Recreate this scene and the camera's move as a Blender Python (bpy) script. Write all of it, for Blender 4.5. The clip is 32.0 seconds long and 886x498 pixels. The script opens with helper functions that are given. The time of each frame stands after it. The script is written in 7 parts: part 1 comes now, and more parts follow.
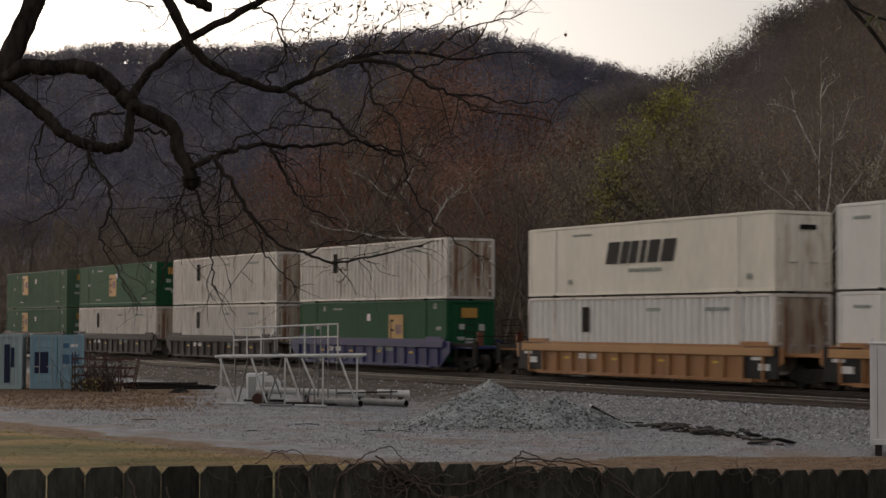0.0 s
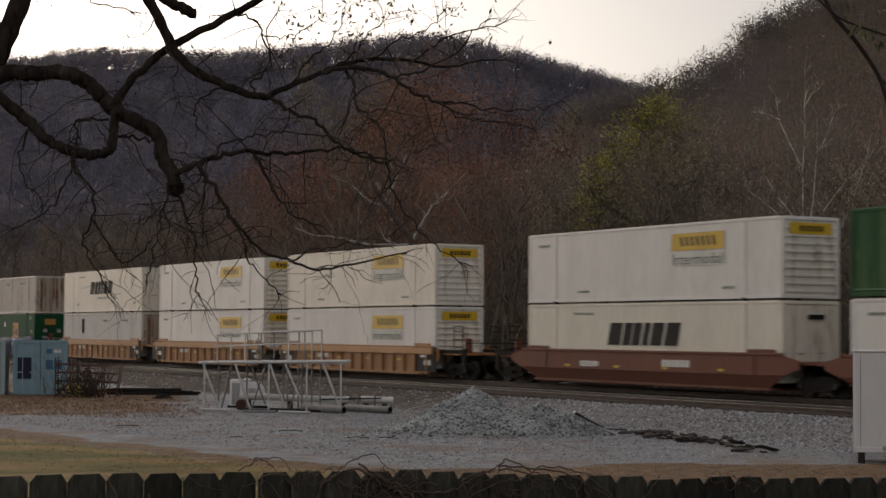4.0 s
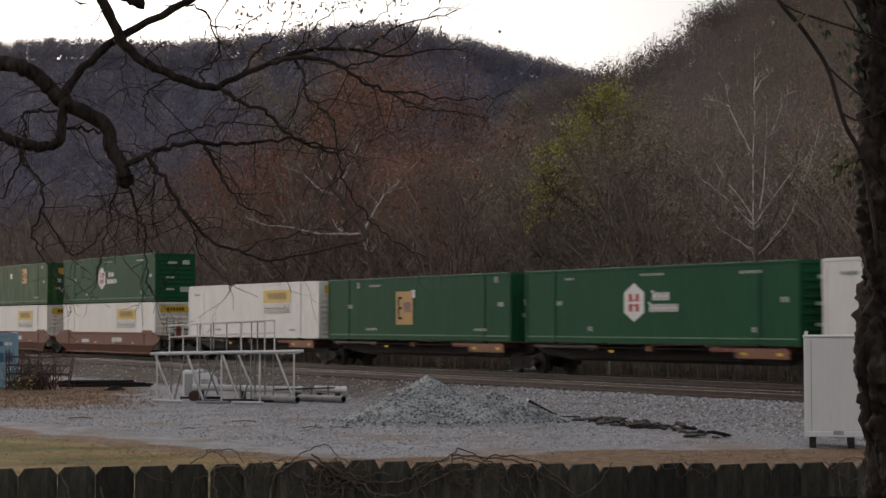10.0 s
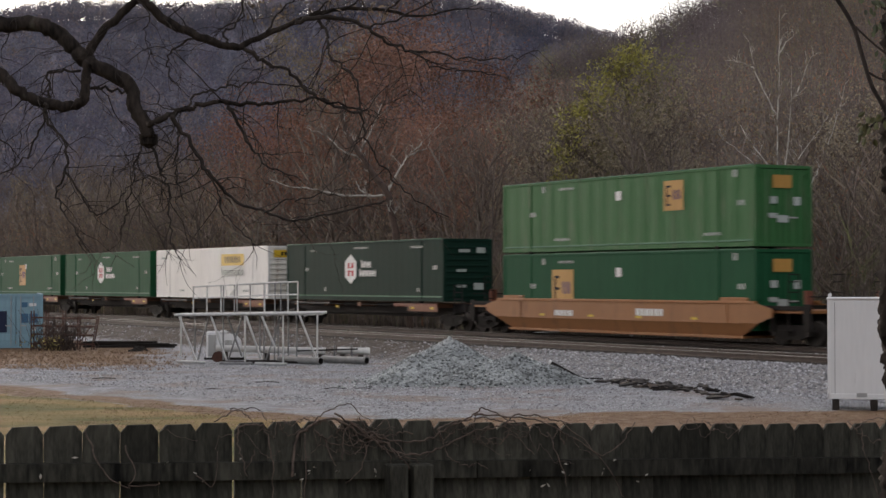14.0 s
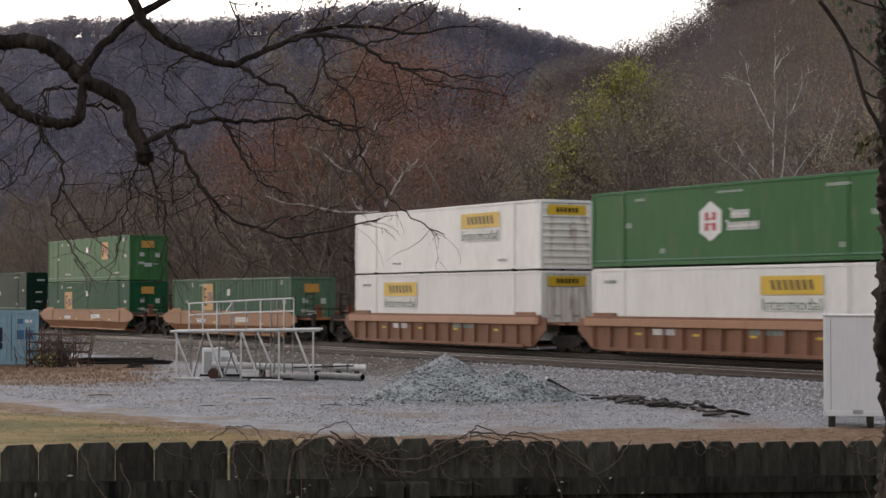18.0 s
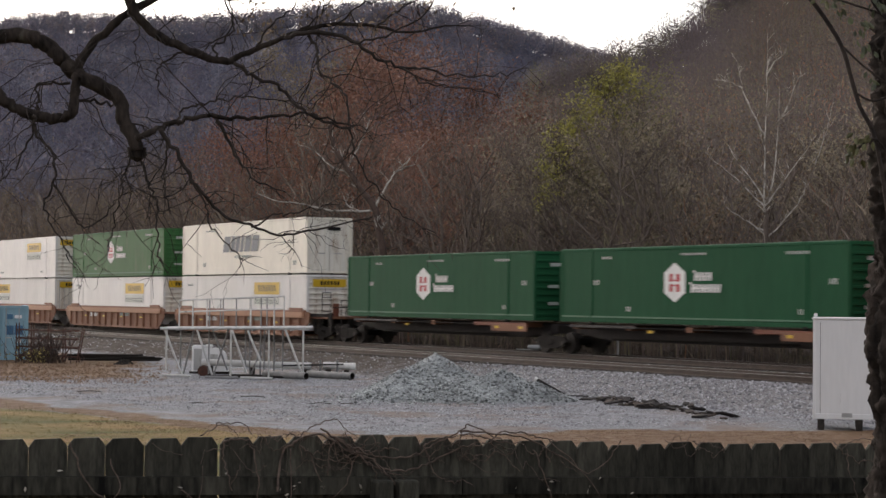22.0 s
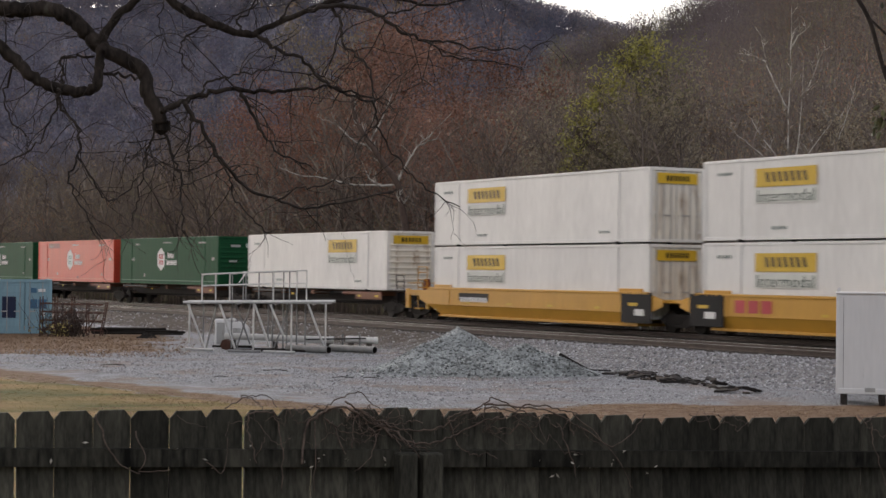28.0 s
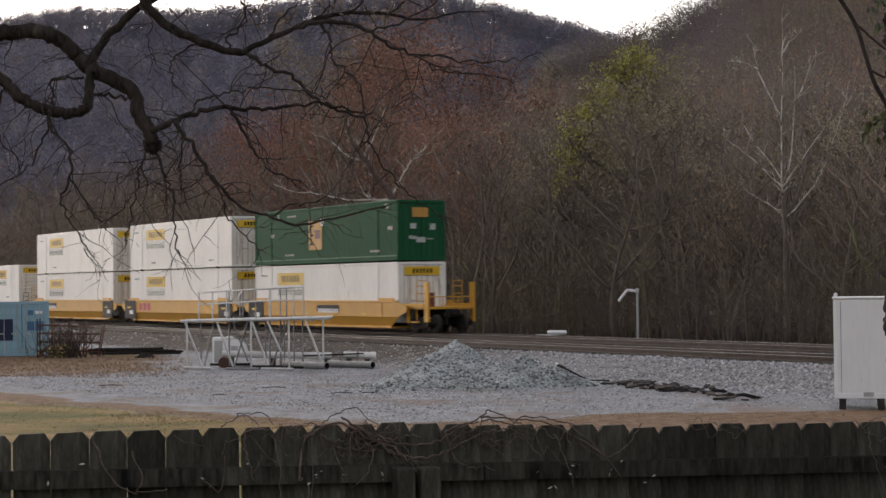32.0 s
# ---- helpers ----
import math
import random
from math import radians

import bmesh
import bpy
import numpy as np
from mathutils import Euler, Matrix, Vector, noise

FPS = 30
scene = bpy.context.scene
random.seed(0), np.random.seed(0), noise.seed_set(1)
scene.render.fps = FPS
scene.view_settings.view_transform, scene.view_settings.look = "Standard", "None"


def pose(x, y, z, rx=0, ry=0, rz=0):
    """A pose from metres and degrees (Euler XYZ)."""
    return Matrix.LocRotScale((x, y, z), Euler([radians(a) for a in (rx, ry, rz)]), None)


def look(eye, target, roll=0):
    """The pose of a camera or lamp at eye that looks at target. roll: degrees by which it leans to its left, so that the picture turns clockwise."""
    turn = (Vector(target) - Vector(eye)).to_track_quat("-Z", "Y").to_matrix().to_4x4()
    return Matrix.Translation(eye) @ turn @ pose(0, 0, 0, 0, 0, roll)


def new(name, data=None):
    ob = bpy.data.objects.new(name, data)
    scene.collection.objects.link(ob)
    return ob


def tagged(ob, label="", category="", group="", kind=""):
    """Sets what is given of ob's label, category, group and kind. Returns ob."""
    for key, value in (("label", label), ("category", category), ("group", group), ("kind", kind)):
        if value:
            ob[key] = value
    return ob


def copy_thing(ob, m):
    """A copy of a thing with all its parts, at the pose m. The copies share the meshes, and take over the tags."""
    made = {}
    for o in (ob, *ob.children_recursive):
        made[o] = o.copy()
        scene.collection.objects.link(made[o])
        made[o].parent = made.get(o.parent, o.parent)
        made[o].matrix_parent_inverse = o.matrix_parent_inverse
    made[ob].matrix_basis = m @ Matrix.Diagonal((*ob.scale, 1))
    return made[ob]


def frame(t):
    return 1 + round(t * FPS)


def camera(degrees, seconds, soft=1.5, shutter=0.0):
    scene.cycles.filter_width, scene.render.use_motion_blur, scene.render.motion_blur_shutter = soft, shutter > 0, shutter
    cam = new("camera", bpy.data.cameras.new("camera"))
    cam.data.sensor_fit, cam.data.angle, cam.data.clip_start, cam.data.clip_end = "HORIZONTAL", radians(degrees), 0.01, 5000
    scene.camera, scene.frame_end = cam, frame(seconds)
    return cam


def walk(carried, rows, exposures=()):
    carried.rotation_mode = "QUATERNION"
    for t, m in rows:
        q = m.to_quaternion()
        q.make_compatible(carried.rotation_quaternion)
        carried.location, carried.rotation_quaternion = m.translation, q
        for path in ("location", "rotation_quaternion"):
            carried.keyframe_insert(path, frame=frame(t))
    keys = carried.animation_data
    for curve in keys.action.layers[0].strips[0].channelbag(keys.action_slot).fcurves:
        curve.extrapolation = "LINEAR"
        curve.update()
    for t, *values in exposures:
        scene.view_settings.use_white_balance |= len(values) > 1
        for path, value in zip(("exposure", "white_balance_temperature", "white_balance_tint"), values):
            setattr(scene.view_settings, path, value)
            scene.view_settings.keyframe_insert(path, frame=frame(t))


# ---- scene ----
cam = camera(27.95, 32.0, soft=1.5, shutter=0.45)


def eye(x, y, z, yaw, pitch, roll):
    """A hand-held view: turned by yaw, tipped up by pitch, leaning by roll."""
    return pose(x, y, z, 0, 0, yaw) @ pose(0, 0, 0, 90 + pitch) @ pose(0, 0, 0, 0, 0, -roll)


walk(cam, [
    (0.0, eye(-0.006, -0.001, 2.998, 1.351, 2.449, -0.195)),
    (0.5, eye(-0.005, -0.000, 3.001, 1.350, 2.524, -0.232)),
    (1.0, eye(-0.005, -0.000, 3.001, 1.340, 2.593, -0.155)),
    (1.5, eye(-0.005, -0.000, 3.003, 1.263, 2.771, -0.092)),
    (2.0, eye(-0.004, -0.000, 3.002, 1.212, 2.844, -0.086)),
    (2.5, eye(-0.004, -0.000, 3.003, 1.230, 2.782, -0.164)),
    (4.5, eye(-0.004, -0.000, 3.002, 0.604, 2.588, -0.472)),
    (5.0, eye(-0.003, -0.000, 2.999, 0.358, 2.513, -0.529)),
    (5.5, eye(-0.002, -0.000, 3.001, 0.179, 2.533, -0.162)),
    (6.0, eye(0.008, -0.002, 3.001, -0.141, 2.157, 0.395)),
    (6.5, eye(0.005, -0.000, 3.001, -0.301, 1.703, 0.697)),
    (7.0, eye(0.005, -0.000, 3.009, -0.269, 1.775, 0.608)),
    (7.5, eye(0.006, -0.001, 3.010, -0.181, 3.072, 0.226)),
    (8.0, eye(0.005, -0.001, 3.009, -0.216, 2.858, 0.330)),
    (8.5, eye(0.004, -0.001, 3.008, -0.258, 2.528, 0.226)),
    (9.0, eye(0.003, -0.001, 3.010, -0.491, 2.526, 0.356)),
    (9.5, eye(0.002, -0.001, 3.008, -0.752, 2.533, 0.335)),
    (10.0, eye(0.001, -0.001, 3.007, -0.685, 2.296, 0.178)),
    (10.5, eye(0.002, -0.001, 3.003, -0.532, 1.803, 0.235)),
    (11.0, eye(0.003, -0.001, 3.003, -0.427, 1.437, 0.369)),
    (11.5, eye(0.003, 0.001, 3.001, -0.244, 1.186, 0.270)),
    (12.0, eye(0.003, 0.001, 3.000, -0.133, 1.009, 0.205)),
    (12.5, eye(0.002, 0.001, 2.998, -0.083, 0.974, 0.166)),
    (13.0, eye(-0.000, -0.000, 3.000, -0.000, 0.975, 0.150)),
    (13.5, eye(0.001, 0.001, 2.999, 0.029, 0.935, 0.185)),
    (14.0, eye(-0.000, -0.000, 2.998, 0.061, 1.073, 0.072)),
    (14.5, eye(-0.000, -0.002, 2.999, 0.032, 1.200, 0.014)),
    (15.0, eye(-0.001, -0.000, 3.003, 0.043, 1.530, 0.132)),
    (15.5, eye(-0.001, -0.001, 3.004, -0.083, 1.569, 0.077)),
    (17.5, eye(0.003, -0.000, 3.003, -0.252, 1.678, 0.088)),
    (18.0, eye(0.001, -0.000, 3.003, -0.067, 1.604, 0.054)),
    (18.5, eye(-0.001, 0.000, 3.001, -0.026, 1.429, 0.027)),
    (19.0, eye(0.000, -0.001, 2.998, -0.126, 1.298, 0.070)),
    (19.5, eye(0.002, 0.000, 2.999, -0.354, 1.485, -0.052)),
    (20.0, eye(0.001, -0.001, 2.999, -0.180, 1.644, -0.114)),
    (20.5, eye(-0.002, -0.001, 3.000, -0.233, 1.654, -0.180)),
    (21.0, eye(-0.003, -0.001, 2.997, -0.297, 1.700, -0.235)),
    (21.5, eye(-0.005, -0.000, 3.000, -0.244, 1.605, -0.297)),
    (22.0, eye(-0.004, -0.002, 2.999, -0.362, 1.592, -0.497)),
    (22.5, eye(-0.005, -0.001, 2.998, -0.404, 1.606, -0.467)),
    (23.0, eye(-0.006, -0.001, 2.997, -0.419, 1.629, -0.579)),
    (23.5, eye(-0.008, -0.000, 2.996, -0.375, 1.585, -0.614)),
    (24.0, eye(-0.009, 0.000, 2.996, -0.200, 1.490, -0.611)),
    (24.5, eye(-0.006, 0.001, 2.996, -0.082, 1.432, -0.533)),
    (26.5, eye(-0.013, 0.000, 2.996, 0.048, 1.231, -0.684)),
    (27.0, eye(-0.013, 0.001, 2.998, 0.172, 1.096, -0.666)),
    (27.5, eye(-0.012, 0.000, 2.993, 0.319, 0.926, -0.598)),
    (28.0, eye(-0.012, -0.000, 2.994, 0.344, 0.761, -0.562)),
    (28.5, eye(-0.011, -0.000, 2.993, 0.336, 0.707, -0.414)),
    (29.0, eye(-0.006, -0.000, 2.994, 0.276, 0.839, -0.188)),
    (29.5, eye(-0.008, -0.000, 2.995, 0.185, 1.066, -0.012)),
    (30.0, eye(-0.007, -0.000, 2.994, 0.219, 1.054, 0.108)),
    (30.5, eye(-0.006, -0.001, 2.995, 0.277, 1.128, 0.228)),
    (31.0, eye(-0.004, -0.002, 2.996, 0.173, 1.052, 0.369)),
    (31.5, eye(-0.003, -0.001, 2.996, 0.177, 1.109, 0.507)),
    (32.0, eye(0.001, -0.002, 2.995, 0.222, 1.190, 0.662)),
], exposures=[(0.0, -0.85, 7000, 15), (5.0, -0.85, 7000, 15), (6.0, -0.86, 7000, 15), (7.0, -0.62, 7000, 15), (9.0, -0.45, 6800, 15), (10.0, -0.45, 6700, 15), (11.0, -0.75, 6600, 15), (12.0, -0.2, 6600, 15), (13.0, 0.04, 6550, 15), (14.0, 0.0, 6550, 15), (17.0, 0.08, 6550, 15), (24.0, 0.05, 6550, 15), (28.0, 0.0, 6550, 15), (32.0, -0.02, 6550, 15)])

# world: an overcast evening sky, brightest towards the hidden sun
world = bpy.data.worlds.new("sky")
world.use_nodes = True
scene.world = world
wn, wl = world.node_tree.nodes, world.node_tree.links
sky = wn.new("ShaderNodeTexSky")
sky.sky_type = "NISHITA"
sky.sun_disc = False
sky.sun_elevation = radians(16)
sky.sun_rotation = radians(-35)
sky.air_density, sky.dust_density, sky.ozone_density = 1.0, 4.0, 1.0
veil = wn.new("ShaderNodeHueSaturation")  # thin even cloud takes most of the blue out of the sky
veil.inputs["Saturation"].default_value = 0.38
wl.new(sky.outputs[0], veil.inputs["Color"])
wl.new(veil.outputs[0], wn["Background"].inputs[0])
wn["Background"].inputs[1].default_value = 0.222

sun_data = bpy.data.lights.new("sun", "SUN")
sun_data.energy, sun_data.angle, sun_data.color = 0.68, radians(50), (1.0, 0.95, 0.90)
sun = new("sun", sun_data)
sun.matrix_basis = look((-8, -59, 60), (0, 0, 0))


# ---- materials ----
def surface(name, dark, light, scale=3.0, rough=0.7, metal=0.0, bump=0.0, fine=40.0, stretch=(1, 1, 1), vary=0.0,
            stain=None, stain_at=0.6, stain_scale=1.2, space="Object", low=0.35, high=0.65, spec=0.5, island=0.0):
    """A two-scale surface: dark to light by a coarse and a fine noise, stains of a third colour, and relief."""
    m = bpy.data.materials.new(name)
    m.use_nodes = True
    n, k = m.node_tree.nodes, m.node_tree.links
    b = n["Principled BSDF"]
    b.inputs["Roughness"].default_value = rough
    b.inputs["Metallic"].default_value = metal
    b.inputs["Specular IOR Level"].default_value = spec
    tc = n.new("ShaderNodeTexCoord")
    mp = n.new("ShaderNodeMapping")
    mp.inputs["Scale"].default_value = stretch
    k.new(tc.outputs[space], mp.inputs[0])
    big, small = n.new("ShaderNodeTexNoise"), n.new("ShaderNodeTexNoise")
    big.inputs["Scale"].default_value, big.inputs["Detail"].default_value = scale, 5
    small.inputs["Scale"].default_value, small.inputs["Detail"].default_value = fine, 3
    for t in (big, small):
        k.new(mp.outputs[0], t.inputs["Vector"])
    mix = n.new("ShaderNodeMath")
    mix.operation = "MULTIPLY_ADD"
    mix.inputs[1].default_value = 0.5
    k.new(small.outputs[0], mix.inputs[0])
    half = n.new("ShaderNodeMath")
    half.operation = "MULTIPLY"
    half.inputs[1].default_value = 0.5
    k.new(big.outputs[0], half.inputs[0])
    k.new(half.outputs[0], mix.inputs[2])
    ramp = n.new("ShaderNodeValToRGB")
    ramp.color_ramp.elements[0].position, ramp.color_ramp.elements[0].color = low, (*dark, 1)
    ramp.color_ramp.elements[1].position, ramp.color_ramp.elements[1].color = high, (*light, 1)
    k.new(mix.outputs[0], ramp.inputs[0])
    colour = ramp.outputs[0]
    if stain:
        st = n.new("ShaderNodeTexNoise")
        st.inputs["Scale"].default_value, st.inputs["Detail"].default_value = stain_scale, 8
        st.inputs["Roughness"].default_value = 0.65
        k.new(mp.outputs[0], st.inputs["Vector"])
        edge = n.new("ShaderNodeMapRange")
        edge.inputs[1].default_value, edge.inputs[2].default_value = stain_at, stain_at + 0.14
        k.new(st.outputs[0], edge.inputs[0])
        over = n.new("ShaderNodeMix")
        over.data_type = "RGBA"
        k.new(edge.outputs[0], over.inputs[0])
        k.new(colour, over.inputs[6])
        over.inputs[7].default_value = (*stain, 1)
        colour = over.outputs[2]
    if vary or island:
        src = n.new("ShaderNodeObjectInfo").outputs["Random"] if vary else n.new("ShaderNodeNewGeometry").outputs["Random Per Island"]
        span = n.new("ShaderNodeMapRange")
        amount = vary or island
        span.inputs[3].default_value, span.inputs[4].default_value = 1 - amount, 1 + amount
        k.new(src, span.inputs[0])
        hsv = n.new("ShaderNodeHueSaturation")
        k.new(span.outputs[0], hsv.inputs["Value"])
        k.new(colour, hsv.inputs["Color"])
        colour = hsv.outputs[0]
    k.new(colour, b.inputs["Base Color"])
    if bump:
        bp = n.new("ShaderNodeBump")
        bp.inputs["Strength"].default_value = min(1.0, bump)
        bp.inputs["Distance"].default_value = 0.02 * max(1.0, bump)
        k.new(mix.outputs[0], bp.inputs["Height"])
        k.new(bp.outputs[0], b.inputs["Normal"])
    return m


def paint(name, c, rough=0.45, dirt=(0.09, 0.07, 0.05), at=0.62, metal=0.0, dull=0.82, vary=0.05, spec=0.25):
    """Weathered paint: slightly uneven, with grime running down it."""
    return surface(name, tuple(v * dull for v in c), c, scale=0.5, fine=6.0, rough=rough, metal=metal, bump=0.06,
                   stretch=(1.6, 1.6, 0.25), stain=dirt, stain_at=at, stain_scale=1.6, vary=vary, spec=spec)


RUSTY_END = paint("rust-streaked white end paint", (0.47, 0.40, 0.32), at=0.47, dirt=(0.17, 0.085, 0.05), dull=0.7)
END_WHITE = paint("weathered off-white end paint", (0.76, 0.73, 0.66), at=0.55, dirt=(0.30, 0.22, 0.15), dull=0.8)
PATCH_RED = paint("dull red patch paint", (0.24, 0.045, 0.035), at=0.6, dirt=(0.15, 0.04, 0.03))
WHITE = paint("white container paint", (0.73, 0.72, 0.69), at=0.68, dirt=(0.34, 0.29, 0.23))
OLD_WHITE = paint("grimy white container paint", (0.66, 0.62, 0.57), at=0.56, dirt=(0.24, 0.17, 0.12), dull=0.7)
CREAM = paint("cream container paint", (0.74, 0.70, 0.60), at=0.68, dirt=(0.36, 0.28, 0.2))
GREEN = paint("green container paint", (0.0155, 0.084, 0.038), at=0.66, dirt=(0.02, 0.06, 0.03), dull=0.8, rough=0.6, spec=0.05)
LIGHT_GREEN = paint("fresh green container paint", (0.040, 0.130, 0.045), at=0.54, dirt=(0.075, 0.13, 0.065), rough=0.6, spec=0.12)
MOSS_GREEN = paint("algae-streaked green container paint", (0.024, 0.088, 0.036), at=0.5, dirt=(0.080, 0.125, 0.046), rough=0.6, spec=0.08)
DARK_GREEN = paint("dark green container paint", (0.010, 0.031, 0.022), at=0.66, dirt=(0.02, 0.04, 0.025), rough=0.6, spec=0.05)
FADED_GREEN = paint("faded green container paint", (0.085, 0.155, 0.098), at=0.55, dirt=(0.06, 0.105, 0.065), rough=0.65, spec=0.12)
RED = paint("coral red container paint", (0.56, 0.070, 0.036), at=0.68, dirt=(0.3, 0.06, 0.04))
YELLOW_SIGN = paint("yellow sign film", (0.62, 0.40, 0.03), rough=0.4, at=0.75, dirt=(0.3, 0.2, 0.05))
ORANGE_SIGN = paint("orange sign film", (0.46, 0.25, 0.06), rough=0.5, at=0.62, dirt=(0.25, 0.14, 0.05))
INK = paint("black lettering film", (0.012, 0.012, 0.013), rough=0.6, at=0.9, dirt=(0.03, 0.027, 0.025), spec=0.1)
SIGN_INK = paint("faded brown-black lettering film", (0.06, 0.045, 0.02), rough=0.6, at=0.8)
INTER_INK = paint("dark grey green lettering film", (0.055, 0.075, 0.06), rough=0.6, at=0.8)
PALE_STRIP = paint("pale grey-green strip film", (0.63, 0.65, 0.59), rough=0.5, at=0.75, dirt=(0.34, 0.33, 0.28))
FADED_INK = paint("faded grey-blue lettering film", (0.22, 0.235, 0.25), rough=0.6, at=0.62, dirt=(0.38, 0.37, 0.33))
# edge paints paler than their boxes, standing for light on the rails
LIT_EDGE_GREEN = paint("green edge paint paled by caught light", (0.085, 0.20, 0.125), rough=0.6, at=0.6, dirt=(0.04, 0.11, 0.06))
LIT_EDGE_RED = paint("red edge paint paled by caught light", (0.60, 0.17, 0.13), rough=0.6, at=0.6, dirt=(0.4, 0.09, 0.06))
GREY_INK = paint("grey green lettering film", (0.16, 0.21, 0.19), rough=0.5, at=0.8)
DIM_INK = paint("dulled white lettering film", (0.40, 0.44, 0.41), rough=0.6, at=0.7, dirt=(0.2, 0.24, 0.2))
PURPLE_INK = paint("dull purple lettering film", (0.10, 0.06, 0.11), rough=0.6, at=0.8)
WHITE_INK = paint("white lettering film", (0.72, 0.72, 0.70), rough=0.5, at=0.8)
RED_INK = paint("red lettering film", (0.45, 0.04, 0.05), rough=0.5, at=0.8)
GAP_DARK = paint("grimy dark steel", (0.022, 0.019, 0.017), rough=0.85, dirt=(0.04, 0.03, 0.024), spec=0.1)
STEEL_GREY = paint("grey galvanised steel", (0.40, 0.40, 0.39), rough=0.5, metal=0.3)
WELL_ORANGE = paint("faded orange car paint", (0.33, 0.155, 0.06), at=0.55, dirt=(0.14, 0.075, 0.04), rough=0.6)
WELL_AMBER = paint("amber car paint", (0.29, 0.125, 0.045), at=0.56, dirt=(0.17, 0.08, 0.035), rough=0.6)
WELL_YELLOW = paint("yellow car paint", (0.56, 0.29, 0.035), at=0.64, dirt=(0.2, 0.12, 0.04), rough=0.5)
WELL_RED = paint("rusty red car paint", (0.165, 0.060, 0.038), at=0.55, dirt=(0.11, 0.05, 0.035), rough=0.7)
WELL_BROWN = paint("oxide brown car paint", (0.215, 0.098, 0.056), at=0.55, dirt=(0.12, 0.06, 0.04), rough=0.7)
WELL_BLACK = paint("sooty black car paint", (0.036, 0.030, 0.030), at=0.58, dirt=(0.09, 0.06, 0.045), rough=0.7)
WELL_BLUE = paint("deep blue car paint", (0.030, 0.036, 0.115), at=0.6, dirt=(0.06, 0.05, 0.06), rough=0.6)
WHEEL_STEEL = surface("greasy wheel steel", (0.014, 0.012, 0.011), (0.045, 0.037, 0.031), rough=0.7, scale=6, spec=0.2)
RAIL_STEEL = surface("rolled rail steel", (0.03, 0.02, 0.016), (0.075, 0.05, 0.038), rough=0.7, metal=0.2, scale=4)
RAIL_HEAD = surface("polished rail head", (0.26, 0.25, 0.24), (0.38, 0.36, 0.34), rough=0.5, metal=0.6, scale=4)
TIE_WOOD = surface("creosoted tie wood", (0.016, 0.012, 0.009), (0.050, 0.039, 0.030), rough=0.9, bump=0.6, stretch=(1, 6, 6), scale=4)
RUST = surface("rusted steel", (0.035, 0.016, 0.012), (0.11, 0.045, 0.028), rough=0.85, scale=8, bump=0.3)
ALU = surface("weathered aluminium", (0.42, 0.42, 0.41), (0.66, 0.65, 0.63), rough=0.42, metal=0.55, scale=5, stain=(0.2, 0.19, 0.17), stain_at=0.6)
BLUE_PAINT = paint("blue storage paint", (0.22, 0.36, 0.43), at=0.62, dirt=(0.12, 0.20, 0.24), rough=0.6)
TEAL_PAINT = paint("pale teal storage paint", (0.33, 0.42, 0.42), at=0.6, dirt=(0.2, 0.22, 0.2), rough=0.6)
BOX_PAINT = paint("light grey cabinet paint", (0.72, 0.72, 0.72), at=0.7, dirt=(0.26, 0.25, 0.23), rough=0.5, dull=0.9)
FENCE_WOOD = surface("weathered dark fence wood", (0.006, 0.006, 0.0055), (0.086, 0.083, 0.066), scale=1.5, fine=9, rough=0.9, bump=0.7,
                     stretch=(5, 5, 1.1), vary=0.5, stain=(0.010, 0.010, 0.008), stain_at=0.54, stain_scale=1.3, spec=0.15)
BARK = surface("dark ridged bark", (0.007, 0.006, 0.0055), (0.050, 0.040, 0.034), scale=9, fine=38, rough=0.95, bump=1.0, stretch=(1, 1, 0.35), space="Object", spec=0.12,
               stain=(0.085, 0.082, 0.066), stain_at=0.60, stain_scale=9.0)
TWIG = surface("dark twig bark", (0.016, 0.0135, 0.0125), (0.055, 0.044, 0.038), scale=6, rough=0.9, spec=0.2)
GREY_BARK = surface("grey brown bark", (0.085, 0.067, 0.056), (0.175, 0.137, 0.113), scale=3, rough=0.95, bump=0.5, vary=0.3)
PALE_BARK = surface("pale sycamore bark", (0.27, 0.255, 0.225), (0.53, 0.50, 0.455), scale=3, rough=0.85, stain=(0.13, 0.105, 0.085), stain_at=0.47, stain_scale=1.6)
BROWN_BARK = surface("dark brown bark", (0.05, 0.034, 0.028), (0.115, 0.078, 0.062), scale=3, rough=0.95, bump=0.5)


# ---- mesh helpers ----
def mesh_object(name, verts, faces, material, parent=None, label="", smooth=False):
    me = bpy.data.meshes.new(name)
    me.from_pydata(verts, [], faces)
    me.materials.append(material)
    if smooth:
        me.polygons.foreach_set("use_smooth", [True] * len(me.polygons))
    ob = new(name, me)
    if parent:
        ob.parent = parent
    if label:
        ob["label"] = label
    return ob


def part(name, bm, material, parent=None, label="", smooth=False):
    """Links a bmesh as one mesh object under a thing or a part."""
    me = bpy.data.meshes.new(name)
    bm.normal_update()
    bm.to_mesh(me)
    bm.free()
    me.materials.append(material)
    if smooth:
        me.polygons.foreach_set("use_smooth", [True] * len(me.polygons))
    ob = new(name, me)
    if parent:
        ob.parent = parent
    if label:
        ob["label"] = label
    return ob


def thing(name, label, category, m=None, group="", kind=""):
    ob = tagged(new(name), label, category, group, kind)
    if m is not None:
        ob.matrix_basis = m
    return ob


